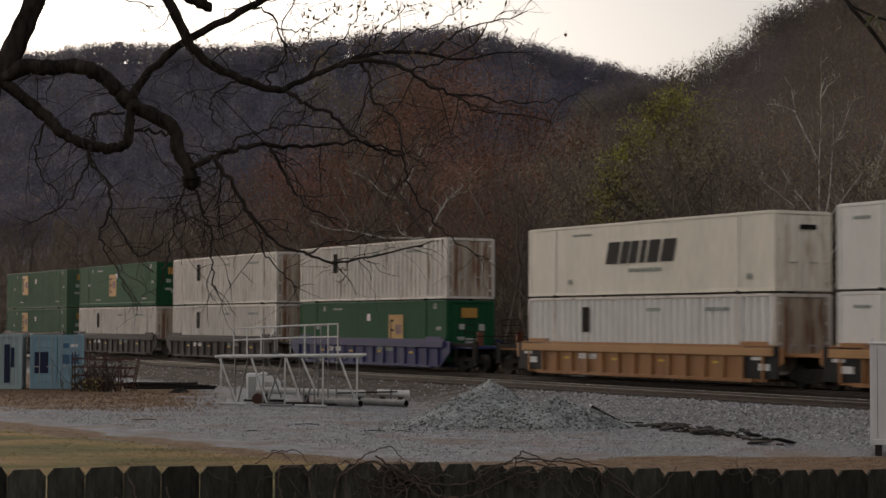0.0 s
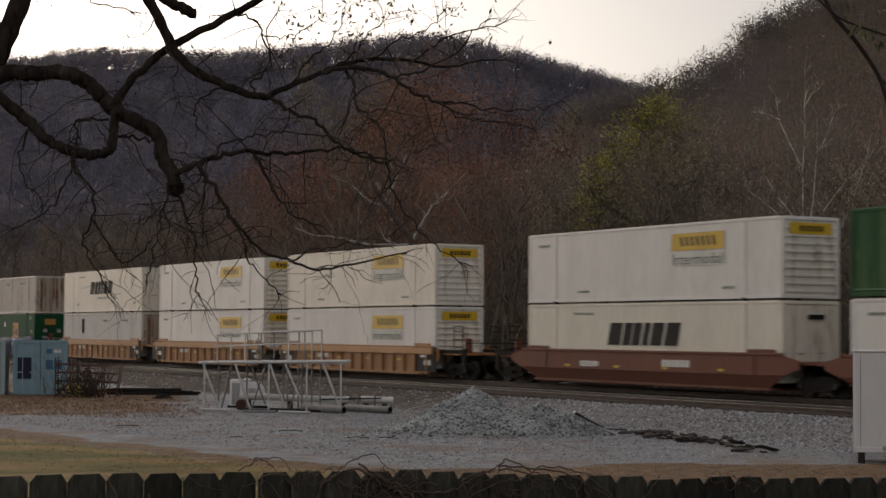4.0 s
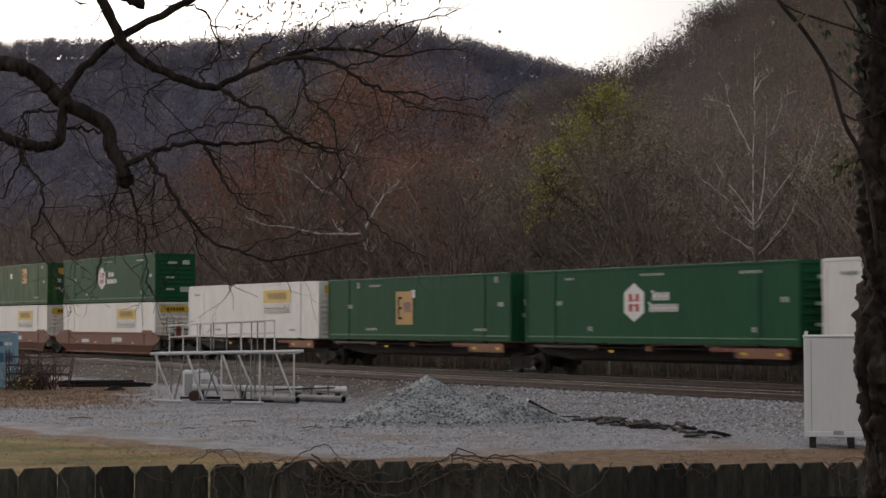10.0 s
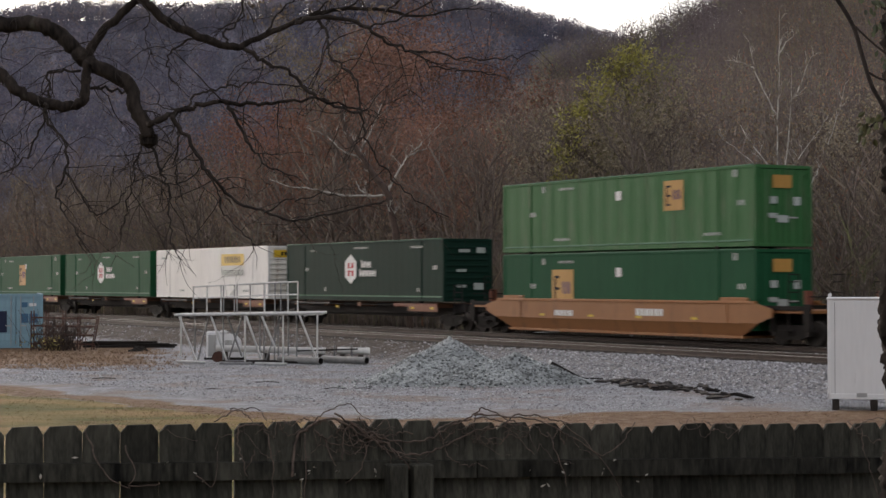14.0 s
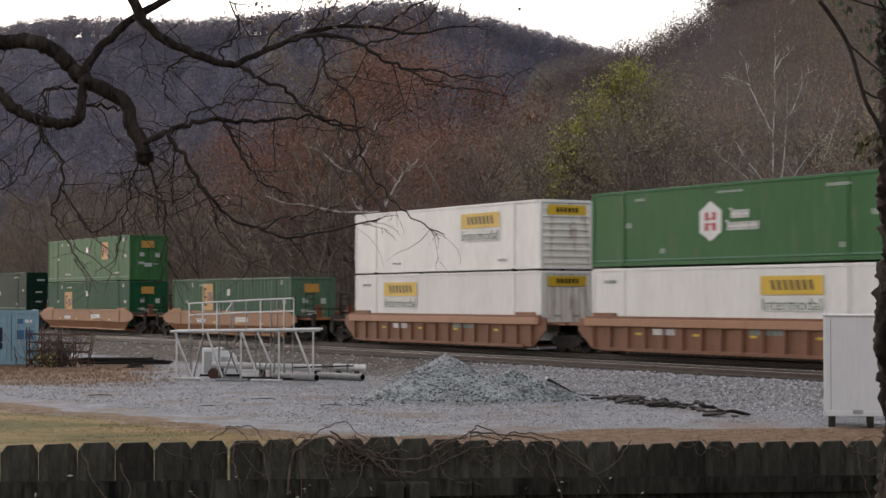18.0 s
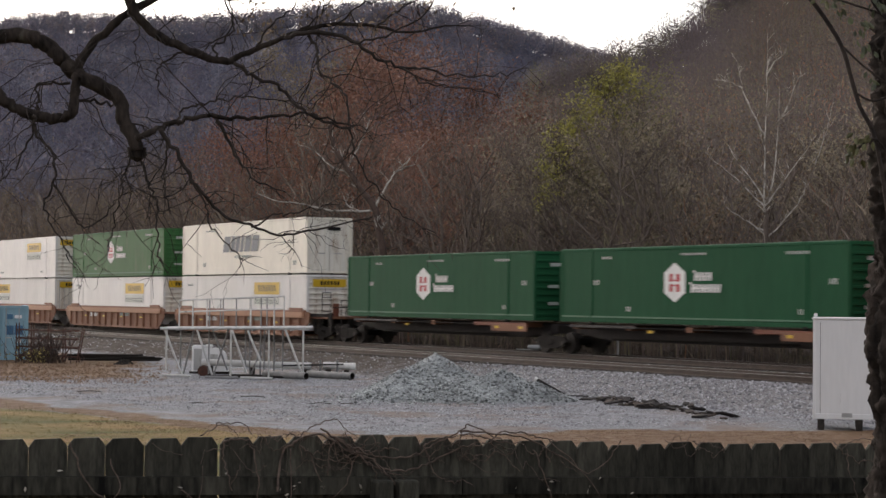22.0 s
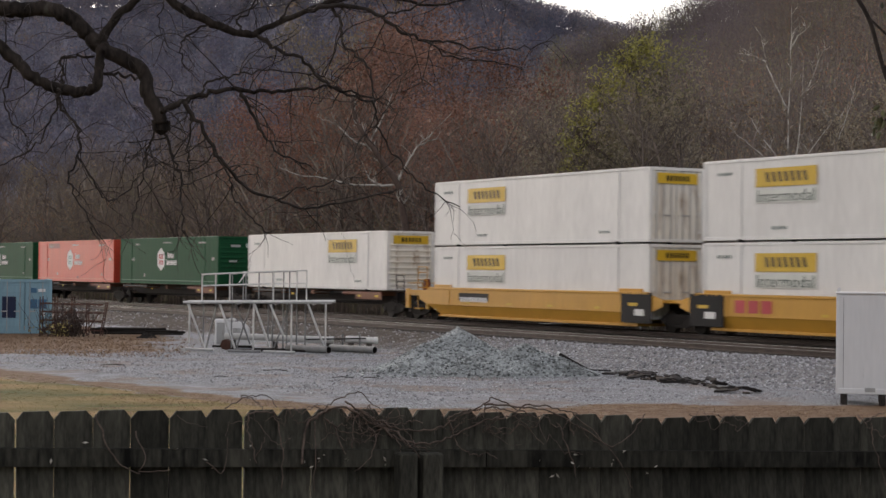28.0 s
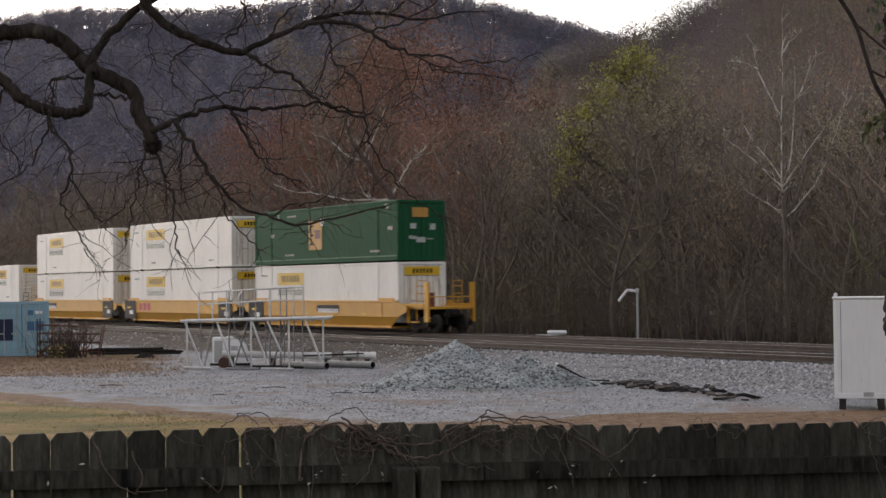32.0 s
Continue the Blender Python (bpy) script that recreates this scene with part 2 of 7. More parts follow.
def block(bm, x0, y0, z0, x1, y1, z1, bevel=0.0):
    """A box between two corners, its edges eased by bevel."""
    m = Matrix.LocRotScale(((x0 + x1) / 2, (y0 + y1) / 2, (z0 + z1) / 2), None, (abs(x1 - x0), abs(y1 - y0), abs(z1 - z0)))
    g = bmesh.ops.create_cube(bm, size=1.0, matrix=m)
    if bevel:
        edges = list({e for v in g["verts"] for e in v.link_edges})
        bmesh.ops.bevel(bm, geom=edges, offset=bevel, segments=1, affect="EDGES")
    return bm


def blocks(*corners, bevel=0.0):
    bm = bmesh.new()
    for c in corners:
        block(bm, *c, bevel=bevel)
    return bm


def rod(bm, a, b, r, sides=8, r2=None):
    """A round bar from a to b."""
    a, b = Vector(a), Vector(b)
    way = b - a
    m = Matrix.Translation((a + b) / 2) @ way.to_track_quat("Z", "Y").to_matrix().to_4x4()
    bmesh.ops.create_cone(bm, cap_ends=True, segments=sides, radius1=r, radius2=r if r2 is None else r2, depth=way.length, matrix=m)
    return bm


def rods(r, *pairs, sides=8):
    bm = bmesh.new()
    for a, b in pairs:
        rod(bm, a, b, r, sides)
    return bm


def prism(bm, outline, y0, y1):
    """An outline of (x, z) drawn out from y0 to y1."""
    a = [bm.verts.new((x, y0, z)) for x, z in outline]
    b = [bm.verts.new((x, y1, z)) for x, z in outline]
    n = len(outline)
    bm.faces.new(a)
    bm.faces.new(b[::-1])
    for i in range(n):
        bm.faces.new((a[i], b[i], b[(i + 1) % n], a[(i + 1) % n]))
    bmesh.ops.recalc_face_normals(bm, faces=bm.faces[:])
    return bm


class Tubes:
    """Collects tapered tubes for branches and cables."""

    def __init__(self):
        self.v, self.f = [], []

    def add(self, pts, radii, sides=5):
        pts = [Vector(p) for p in pts]
        base = len(self.v)
        for i, p in enumerate(pts):
            way = (pts[min(i + 1, len(pts) - 1)] - pts[max(i - 1, 0)]).normalized()
            side = way.orthogonal() if i == 0 else side - way * side.dot(way)
            side.normalize()
            other = way.cross(side)
            for s in range(sides):
                a = 2 * math.pi * s / sides
                self.v.append(p + (side * math.cos(a) + other * math.sin(a)) * radii[i])
        for i in range(len(pts) - 1):
            for s in range(sides):
                t = (s + 1) % sides
                self.f.append((base + i * sides + s, base + i * sides + t, base + (i + 1) * sides + t, base + (i + 1) * sides + s))
        self.f.append(tuple(base + s for s in range(sides))[::-1])
        self.f.append(tuple(base + (len(pts) - 1) * sides + s for s in range(sides)))

    def make(self, name, material, parent=None, label=""):
        return mesh_object(name, self.v, self.f, material, parent, label, smooth=True)


def curve_points(ctrl, steps):
    """A smooth line through the control points."""
    out = []
    c = [Vector(p) for p in ctrl]
    for i in range(len(c) - 1):
        p0, p1, p2, p3 = c[max(i - 1, 0)], c[i], c[i + 1], c[min(i + 2, len(c) - 1)]
        for s in range(steps):
            t = s / steps
            out.append(0.5 * ((2 * p1) + (p2 - p0) * t + (2 * p0 - 5 * p1 + 4 * p2 - p3) * t * t + (3 * p1 - p0 - 3 * p2 + p3) * t ** 3))
    out.append(c[-1])
    return out


# ---- the plan: the track runs away to the far left ----
HEAD = radians(30.59)
ALONG = Vector((-math.sin(HEAD), math.cos(HEAD), 0))
ACROSS = Vector((math.cos(HEAD), math.sin(HEAD), 0))
CENTRE = 41.6
RAIL_TOP = 0.83
NEAR_LINE, NEAR_RAIL_TOP = -4.3, 0.76  # an empty second track on the yard side


def on_track(s, across=0.0, z=0.0):
    return ALONG * s + ACROSS * (CENTRE + across) + Vector((0, 0, z))


def track_pose(s, across=0.0, z=0.0, turn=0.0):
    p = on_track(s, across, z)
    return pose(p.x, p.y, p.z, 0, 0, 120.59 + turn)


# ---- ground ----
def smooth(a, b, x):
    t = np.clip((np.asarray(x, float) - a) / (b - a), 0, 1)
    return t * t * (3 - 2 * t)


def wave(x, y, k, seed=0):
    """A cheap rolling unevenness between -1 and 1."""
    return (np.sin(x * k + 1.7 * seed) * np.cos(y * k * 1.13 + seed) + np.sin((x + y) * k * 0.61 + 2.1 * seed) * 0.7
            + np.sin((x * 0.8 - y) * k * 1.9 + seed) * 0.4) / 2.1


def ground_height(x, y):
    x, y = np.asarray(x, float), np.asarray(y, float)
    p = x * ACROSS.x + y * ACROSS.y
    z = 1.25 * (1 - smooth(-2, 22, y))
    z = z + 0.035 * wave(x, y, 0.9, 1) + 0.02 * wave(x, y, 2.6, 2)
    bed = 0.55 * smooth(32.0, 35.7, p) + 0.07 * smooth(38.9, 40.0, p) - 0.48 * smooth(43.7, 46.6, p)
    z = z * (1 - smooth(31, 34, p)) + bed + 0.02 * wave(x, y, 4.1, 3) * smooth(31, 33, p)
    return z


def spread(lo, hi, fine_lo, fine_hi, step, grow=1.25):
    mid = list(np.arange(fine_lo, fine_hi + step / 2, step))
    d, v = step, mid[-1]
    while v < hi:
        d *= grow
        v += d
        mid.append(v)
    d, v = step, mid[0]
    while v > lo:
        d *= grow
        v -= d
        mid.insert(0, v)
    return np.array(mid)


def build_ground():
    xs, ys = spread(-3000, 3000, -34, 34, 0.5), spread(-400, 4000, 26, 100, 0.5)
    gx, gy = np.meshgrid(xs, ys)
    gz = ground_height(gx, gy)
    verts = np.stack([gx, gy, gz], -1).reshape(-1, 3)
    w, h = len(xs), len(ys)
    i = np.arange((h - 1) * w).reshape(h - 1, w)[:, :-1].ravel()
    faces = np.stack([i, i + 1, i + 1 + w, i + w], -1)
    me = bpy.data.meshes.new("ground")
    me.from_pydata(verts.tolist(), [], faces.tolist())
    me.polygons.foreach_set("use_smooth", [True] * len(me.polygons))
    # what covers the soil: red = lawn, green = dry straw and leaves, blue = ballast stone
    p = gx * ACROSS.x + gy * ACROSS.y
    ragged = 1.2 * wave(gx, gy, 0.5, 4) + 0.6 * wave(gx, gy, 1.6, 5)
    border = np.maximum(39.4 + 0.22 * (gx + 1.8), 39.0 - 1.22 * (gx + 1.8))
    lawn = 1 - smooth(-0.9, 0.9, gy - border + 2.4 + ragged * 1.1)
    lawn = lawn * (1 - smooth(-3.5, 0.5, gx + ragged))
    straw = (1 - smooth(-0.9, 0.9, gy - border + ragged)) * (1 - 0.95 * lawn)
    strip = smooth(61, 65, gy + ragged * 1.5) * (1 - smooth(-13, -8, gx + (gy - 64) * 0.16 + ragged)) * (1 - smooth(29.5, 32, p))
    straw = np.maximum(straw, strip)
    stone = smooth(31.4, 33.2, p + ragged * 0.5) * (1 - smooth(45, 48, p))
    wood = np.maximum(smooth(45.5, 48.5, p), 0.9 * smooth(35.7, 36.3, p) * (1 - smooth(43.4, 44.0, p)))
    wood = np.maximum(wood, 0.66 * smooth(52, 74, gy) * smooth(31.5, 33.0, p) * (1 - smooth(44, 46, p)))
    cover = np.stack([lawn, np.maximum(straw, 0), stone, wood], -1).reshape(-1, 4)
    att = me.color_attributes.new("cover", "FLOAT_COLOR", "POINT")
    att.data.foreach_set("color", cover.ravel())
    m = bpy.data.materials.new("yard ground")
    m.use_nodes = True
    n, k = m.node_tree.nodes, m.node_tree.links
    b = n["Principled BSDF"]
    b.inputs["Roughness"].default_value = 0.95
    b.inputs["Specular IOR Level"].default_value = 0.2
    tc = n.new("ShaderNodeTexCoord")

    def tex(scale, detail=4, rough=0.6):
        t = n.new("ShaderNodeTexNoise")
        t.inputs["Scale"].default_value, t.inputs["Detail"].default_value, t.inputs["Roughness"].default_value = scale, detail, rough
        k.new(tc.outputs["Object"], t.inputs["Vector"])
        return t.outputs[0]

    def ramp(src, *stops):
        r = n.new("ShaderNodeValToRGB")
        e = r.color_ramp.elements
        while len(e) < len(stops):
            e.new(0.5)
        for el, (pos, c) in zip(e, stops):
            el.position, el.color = pos, (*c, 1)
        k.new(src, r.inputs[0])
        return r.outputs[0]

    def mix(fac, a, c):
        x = n.new("ShaderNodeMix")
        x.data_type = "RGBA"
        k.new(fac, x.inputs[0])
        k.new(a, x.inputs[6])
        k.new(c, x.inputs[7])
        return x.outputs[2]

    rag = tex(2.2, 8, 0.7)
    grit, patch, broad = tex(14, 8, 0.8), tex(1.3, 6), tex(0.22, 4)
    gravel = ramp(grit, (0.38, (0.034, 0.034, 0.037)), (0.5, (0.195, 0.204, 0.220)), (0.62, (0.49, 0.51, 0.54)))
    mud = ramp(patch, (0.3, (0.145, 0.140, 0.146)), (0.7, (0.34, 0.355, 0.382)))
    soft = n.new("ShaderNodeMapRange")
    soft.inputs[1].default_value, soft.inputs[2].default_value = 0.42, 0.62
    k.new(broad, soft.inputs[0])
    base = mix(soft.outputs[0], gravel, mud)
    dirt_at = n.new("ShaderNodeMapRange")
    dirt_at.inputs[1].default_value, dirt_at.inputs[2].default_value, dirt_at.inputs[4].default_value = 0.505, 0.62, 0.8
    k.new(tex(0.34, 7, 0.65), dirt_at.inputs[0])
    base = mix(dirt_at.outputs[0], base, ramp(rag, (0.3, (0.115, 0.088, 0.075)), (0.7, (0.27, 0.215, 0.185))))
    bands = n.new("ShaderNodeMapping")
    bands.inputs["Scale"].default_value = (0.30, 1.0, 1.0)
    k.new(tc.outputs["Object"], bands.inputs[0])
    worn = n.new("ShaderNodeTexNoise")
    worn.inputs["Scale"].default_value, worn.inputs["Detail"].default_value = 0.55, 6
    k.new(bands.outputs[0], worn.inputs["Vector"])
    lawn_c = ramp(worn.outputs[0], (0.34, (0.080, 0.086, 0.022)), (0.5, (0.172, 0.130, 0.042)), (0.66, (0.28, 0.178, 0.080)))
    straw_c = ramp(tex(3.0, 8, 0.75), (0.3, (0.072, 0.040, 0.023)), (0.5, (0.165, 0.102, 0.060)), (0.7, (0.27, 0.205, 0.145)))
    stone_c = ramp(tex(11, 6, 0.9), (0.32, (0.06, 0.057, 0.057)), (0.5, (0.19, 0.186, 0.187)), (0.68, (0.42, 0.415, 0.42)))
    wood_c = ramp(patch, (0.3, (0.022, 0.016, 0.012)), (0.7, (0.062, 0.043, 0.031)))
    at = n.new("ShaderNodeVertexColor")
    at.layer_name = "cover"
    sep = n.new("ShaderNodeSeparateColor")
    k.new(at.outputs[0], sep.inputs[0])
    colour = base
    for sock, c in ((sep.outputs[1], straw_c), (sep.outputs[0], lawn_c), (sep.outputs[2], stone_c), (at.outputs[1], wood_c)):
        add = n.new("ShaderNodeMath")
        add.operation = "ADD"
        k.new(sock, add.inputs[0])
        k.new(rag, add.inputs[1])
        cut = n.new("ShaderNodeMapRange")
        cut.inputs[1].default_value, cut.inputs[2].default_value = 0.85, 1.15
        k.new(add.outputs[0], cut.inputs[0])
        colour = mix(cut.outputs[0], colour, c)
    k.new(colour, b.inputs["Base Color"])
    bp = n.new("ShaderNodeBump")
    bp.inputs["Strength"].default_value, bp.inputs["Distance"].default_value = 0.8, 0.05
    k.new(grit, bp.inputs["Height"])
    k.new(bp.outputs[0], b.inputs["Normal"])
    me.materials.append(m)
    return tagged(new("ground", me), "gravel yard with worn lawn and a stone ballast bank", "ground", kind="structure")


build_ground()


# ---- hills: two ridges behind the line ----
def skyline(points):
    """Height of a ridge over the eye, as a slope, by direction (sideways over ahead)."""
    ax, ay = np.array([q[0] for q in points]), np.array([q[1] for q in points])
    return lambda a: np.interp(a, ax, ay)


FAR_RIDGE = skyline([(-0.9, 0.1160), (-0.5, 0.1370), (-0.30, 0.150), (-0.247, 0.1545), (-0.231, 0.1585), (-0.199, 0.1615), (-0.157, 0.1595), (-0.103, 0.1610), (-0.068, 0.1635),
                     (-0.026, 0.1680), (-0.007, 0.1670), (0.009, 0.1640), (0.025, 0.1605), (0.041, 0.1565), (0.057, 0.1515), (0.073, 0.1465), (0.12, 0.1330), (0.3, 0.1200), (0.9, 0.0860)])
NEAR_RIDGE = skyline([(-0.9, 0.015), (-0.4, 0.023), (-0.22, 0.037), (-0.12, 0.063), (-0.05, 0.088), (0.0, 0.103), (0.05, 0.127), (0.076, 0.1405), (0.09, 0.1410), (0.111, 0.148), (0.121, 0.1560),
                      (0.137, 0.1630), (0.143, 0.1690), (0.156, 0.1830), (0.166, 0.1880), (0.183, 0.1960), (0.21, 0.212), (0.3, 0.246), (0.6, 0.27), (0.9, 0.25)])
FAR_FOOT, FAR_TOP, FAR_TREE = 480.0, 1150.0, 11.5
NEAR_FOOT, NEAR_TOP, NEAR_TREE = 95.0, 430.0, 15.0


def foot_line(a, foot):
    """Where a slope begins, by direction: never before the railway."""
    return np.clip((CENTRE + 17) / np.maximum(ACROSS.x * np.asarray(a, float) + ACROSS.y, 0.15), foot, max(foot, 385.0))


def hill_height(a, y, ridge, foot, top, tree):
    foot = foot_line(a, foot)
    t = np.clip((y - foot) / (top - foot), 0, 1.6)
    crest = ridge(a) * top + 3.0 - tree
    rise = np.where(t <= 1, t * (0.55 + 0.45 * t), 1 - 0.8 * (t - 1))
    return crest * rise + wave(a * y, y, 0.03, 6) * 3.0 * smooth(0, 0.3, t)


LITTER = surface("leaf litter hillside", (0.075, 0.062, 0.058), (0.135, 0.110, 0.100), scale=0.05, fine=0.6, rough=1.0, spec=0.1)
# the far slope's bluish haze is mixed into its soil colour
HAZY_LITTER = surface("far leaf litter hillside tinted with haze", (0.15, 0.152, 0.190), (0.25, 0.240, 0.28), scale=0.012, fine=0.2, rough=1.0, spec=0.1)


def build_hill(name, label, ridge, foot, top, tree, soil):
    a = np.linspace(-0.9, 0.9, 150)
    ga, gy = np.meshgrid(a, np.linspace(0, 1.5, 50))
    gy = foot_line(ga, foot) + (top - foot_line(ga, foot)) * gy
    gz = np.maximum(hill_height(ga, gy, ridge, foot, top, tree), -0.5)
    gz[0] -= 2
    verts = np.stack([ga * gy, gy, gz], -1).reshape(-1, 3)
    w, h = gy.shape[1], gy.shape[0]
    i = np.arange((h - 1) * w).reshape(h - 1, w)[:, :-1].ravel()
    faces = np.stack([i, i + 1, i + 1 + w, i + w], -1)
    ob = mesh_object(name, verts.tolist(), faces.tolist(), soil, smooth=True)
    return tagged(ob, label, "hill", kind="structure")


build_hill("hill_far", "far wooded ridge in dim autumn light", FAR_RIDGE, FAR_FOOT, FAR_TOP, FAR_TREE, HAZY_LITTER)
build_hill("hill_near", "wooded hillside rising behind the railway", NEAR_RIDGE, NEAR_FOOT, NEAR_TOP, NEAR_TREE, LITTER)


# ---- railway ----
def build_track(name, label, across, top, seed):
    track = thing(name, label, "railway track", kind="structure")
    lo, hi = -60.0, 330.0
    for side in (across - 0.7535, across + 0.7535):
        foot = top - 0.17
        prof = [(-0.07, 0), (-0.07, 0.012), (-0.01, 0.03), (-0.01, 0.125), (-0.036, 0.135), (-0.036, 0.166), (0.036, 0.166), (0.036, 0.135),
                (0.01, 0.125), (0.01, 0.03), (0.07, 0.012), (0.07, 0)]
        v = [on_track(s, side + y, foot + z) for s in (lo, hi) for y, z in prof]
        n = len(prof)
        f = [(i, (i + 1) % n, n + (i + 1) % n, n + i) for i in range(n)]
        rail = mesh_object("rail", v, f, RAIL_STEEL, track)
        e = [on_track(s, side + y, top + z) for s in (lo, hi) for y, z in ((-0.034, -0.003), (0.034, -0.003), (0.030, 0.002), (-0.030, 0.002))]
        mesh_object("running_surface", e, [(0, 1, 5, 4), (1, 2, 6, 5), (2, 3, 7, 6), (3, 0, 4, 7)], RAIL_HEAD, rail, "bright worn rail head")
    me = None
    rng = random.Random(seed)
    for i in range(290):
        s = 12 + i * 0.54
        if me is None:
            tie = part("tie", blocks((-0.115, -1.3, -0.17, 0.115, 1.3, 0.0), bevel=0.012), TIE_WOOD, track)
            me = tie.data
        else:
            tie = new("tie", me)
            tie.parent = track
        tie.matrix_basis = track_pose(s + rng.uniform(-0.03, 0.03), across + rng.uniform(-0.05, 0.05), top - 0.172 + rng.uniform(-0.012, 0.0), rng.uniform(-1.2, 1.2))


build_track("railway_track", "railway track under the train with worn steel rails on dark ties", 0.0, RAIL_TOP, 4)
build_track("railway_track", "empty railway track beside the yard with worn rails on dark ties", NEAR_LINE, NEAR_RAIL_TOP, 5)


# ---- woods ----
def hill_feet(count, seed, ridge, foot, top, tree, a0, a1, t0, t1):
    rng = np.random.default_rng(seed)
    a = rng.uniform(a0, a1, count)
    near = foot_line(a, foot)
    y = near + (top - near) * rng.uniform(t0, t1, count)
    z = np.maximum(hill_height(a, y, ridge, foot, top, tree), 0.0)
    return np.stack([a * y, y, z - 0.3], 1), rng


def woods_material(name):
    """Bare wood and dead leaves, each tree in its own tone, with a little light passing through the thin stuff."""
    m = bpy.data.materials.new(name)
    m.use_nodes = True
    n, k = m.node_tree.nodes, m.node_tree.links
    b = n["Principled BSDF"]
    b.inputs["Roughness"].default_value, b.inputs["Specular IOR Level"].default_value = 1.0, 0.05
    tone = n.new("ShaderNodeVertexColor")
    tone.layer_name = "tone"
    tc, grain, span = n.new("ShaderNodeTexCoord"), n.new("ShaderNodeTexNoise"), n.new("ShaderNodeMapRange")
    grain.inputs["Scale"].default_value, grain.inputs["Detail"].default_value = 0.11, 4
    k.new(tc.outputs["Object"], grain.inputs["Vector"])
    span.inputs[1].default_value, span.inputs[2].default_value, span.inputs[3].default_value, span.inputs[4].default_value = 0.3, 0.7, 0.84, 1.16
    k.new(grain.outputs[0], span.inputs[0])
    hsv = n.new("ShaderNodeHueSaturation")
    k.new(span.outputs[0], hsv.inputs["Value"])
    k.new(tone.outputs[0], hsv.inputs["Color"])
    k.new(hsv.outputs[0], b.inputs["Base Color"])
    thin, mix = n.new("ShaderNodeBsdfTranslucent"), n.new("ShaderNodeMixShader")
    k.new(hsv.outputs[0], thin.inputs["Color"])
    mix.inputs[0].default_value = 0.55
    k.new(b.outputs[0], mix.inputs[1])
    k.new(thin.outputs[0], mix.inputs[2])
    k.new(mix.outputs[0], n["Material Output"].inputs["Surface"])
    return m


WOODS = woods_material("bare autumn woods")


def wood_mass(name, label, feet, heights, tones, seed, tufts, leaf, twigs=0, twig=(0.14, 0.03), base=0.3, wide=0.24, stem=0.10):
    """Woods seen from afar: every tree has a thin stem and a rounded, see-through crown of fine twigs and leaf tufts, all in its own tone."""
    rng = np.random.default_rng(seed)
    n = len(feet)
    feet, h = np.asarray(feet), np.asarray(heights)
    squat = rng.uniform(0.8, 1.25, n)
    lean = rng.normal(0, 0.04, (n, 2)) * h[:, None]
    top = feet + np.concatenate([lean, h[:, None] * 0.9], 1)
    mid = feet + np.concatenate([lean * 0.7, (h * (base + 1) / 2)[:, None]], 1)
    reach = np.stack([h * wide * squat, h * wide * squat, h * (1 - base) / 2], 1)
    vs = []
    for ang in (0.0, 2.1):
        off = np.stack([np.cos(ang) * h, np.sin(ang) * h, np.zeros(n)], 1) * stem * 0.09
        vs.append(np.stack([feet - off, feet + off, top], 1))

    def spot():
        d = rng.normal(0, 1, (n, 3))
        d /= np.linalg.norm(d, axis=1)[:, None]
        # lobes make the crown's outline uneven
        lobe = 1 + 0.22 * np.sin(3 * np.arctan2(d[:, 1], d[:, 0]) + 9 * squat) * (1 - d[:, 2] ** 2)
        return d, mid + d * reach * (rng.uniform(0.05, 1, n) ** 0.45 * lobe)[:, None]

    for _ in range(tufts):
        d, c = spot()
        u, v = rng.normal(0, leaf, (n, 3)), rng.normal(0, leaf, (n, 3))
        vs.append(np.stack([c - u, c + u * 0.6 + v * 0.4, c + v], 1))
    for _ in range(twigs):
        d, c = spot()
        way = d * np.array((0.7, 0.7, 0.3)) + np.stack([rng.normal(0, 0.3, n), rng.normal(0, 0.3, n), rng.uniform(0.3, 1.0, n)], 1)
        far = c + way * (h * twig[0] * rng.uniform(0.5, 1.2, n))[:, None]
        off = rng.normal(0, twig[1], (n, 3))
        vs.append(np.stack([c - off, c + off, far], 1))
    v = np.stack(vs, 1).reshape(-1, 3)
    me = bpy.data.meshes.new(name)
    me.vertices.add(len(v))
    me.vertices.foreach_set("co", v.ravel())
    me.loops.add(len(v))
    me.loops.foreach_set("vertex_index", np.arange(len(v)))
    me.polygons.add(len(v) // 3)
    me.polygons.foreach_set("loop_start", np.arange(0, len(v), 3))
    me.update()
    me.validate()
    rgba = np.repeat(np.concatenate([np.asarray(tones), np.ones((n, 1))], 1), 3 * len(vs), axis=0)
    me.color_attributes.new("tone", "FLOAT_COLOR", "POINT").data.foreach_set("color", rgba.ravel())
    me.materials.append(WOODS)
    return tagged(new(name, me), label, "woods", kind="stuff")


def tone_mix(n, rng, *kinds):
    """A tone for each tree, drawn from kinds of (share, colour), slightly varied."""
    share = np.array([q[0] for q in kinds])
    pick = rng.choice(len(kinds), n, p=share / share.sum())
    return np.array([q[1] for q in kinds])[pick] * rng.uniform(0.84, 1.16, (n, 1)) * rng.uniform(0.96, 1.04, (n, 3))


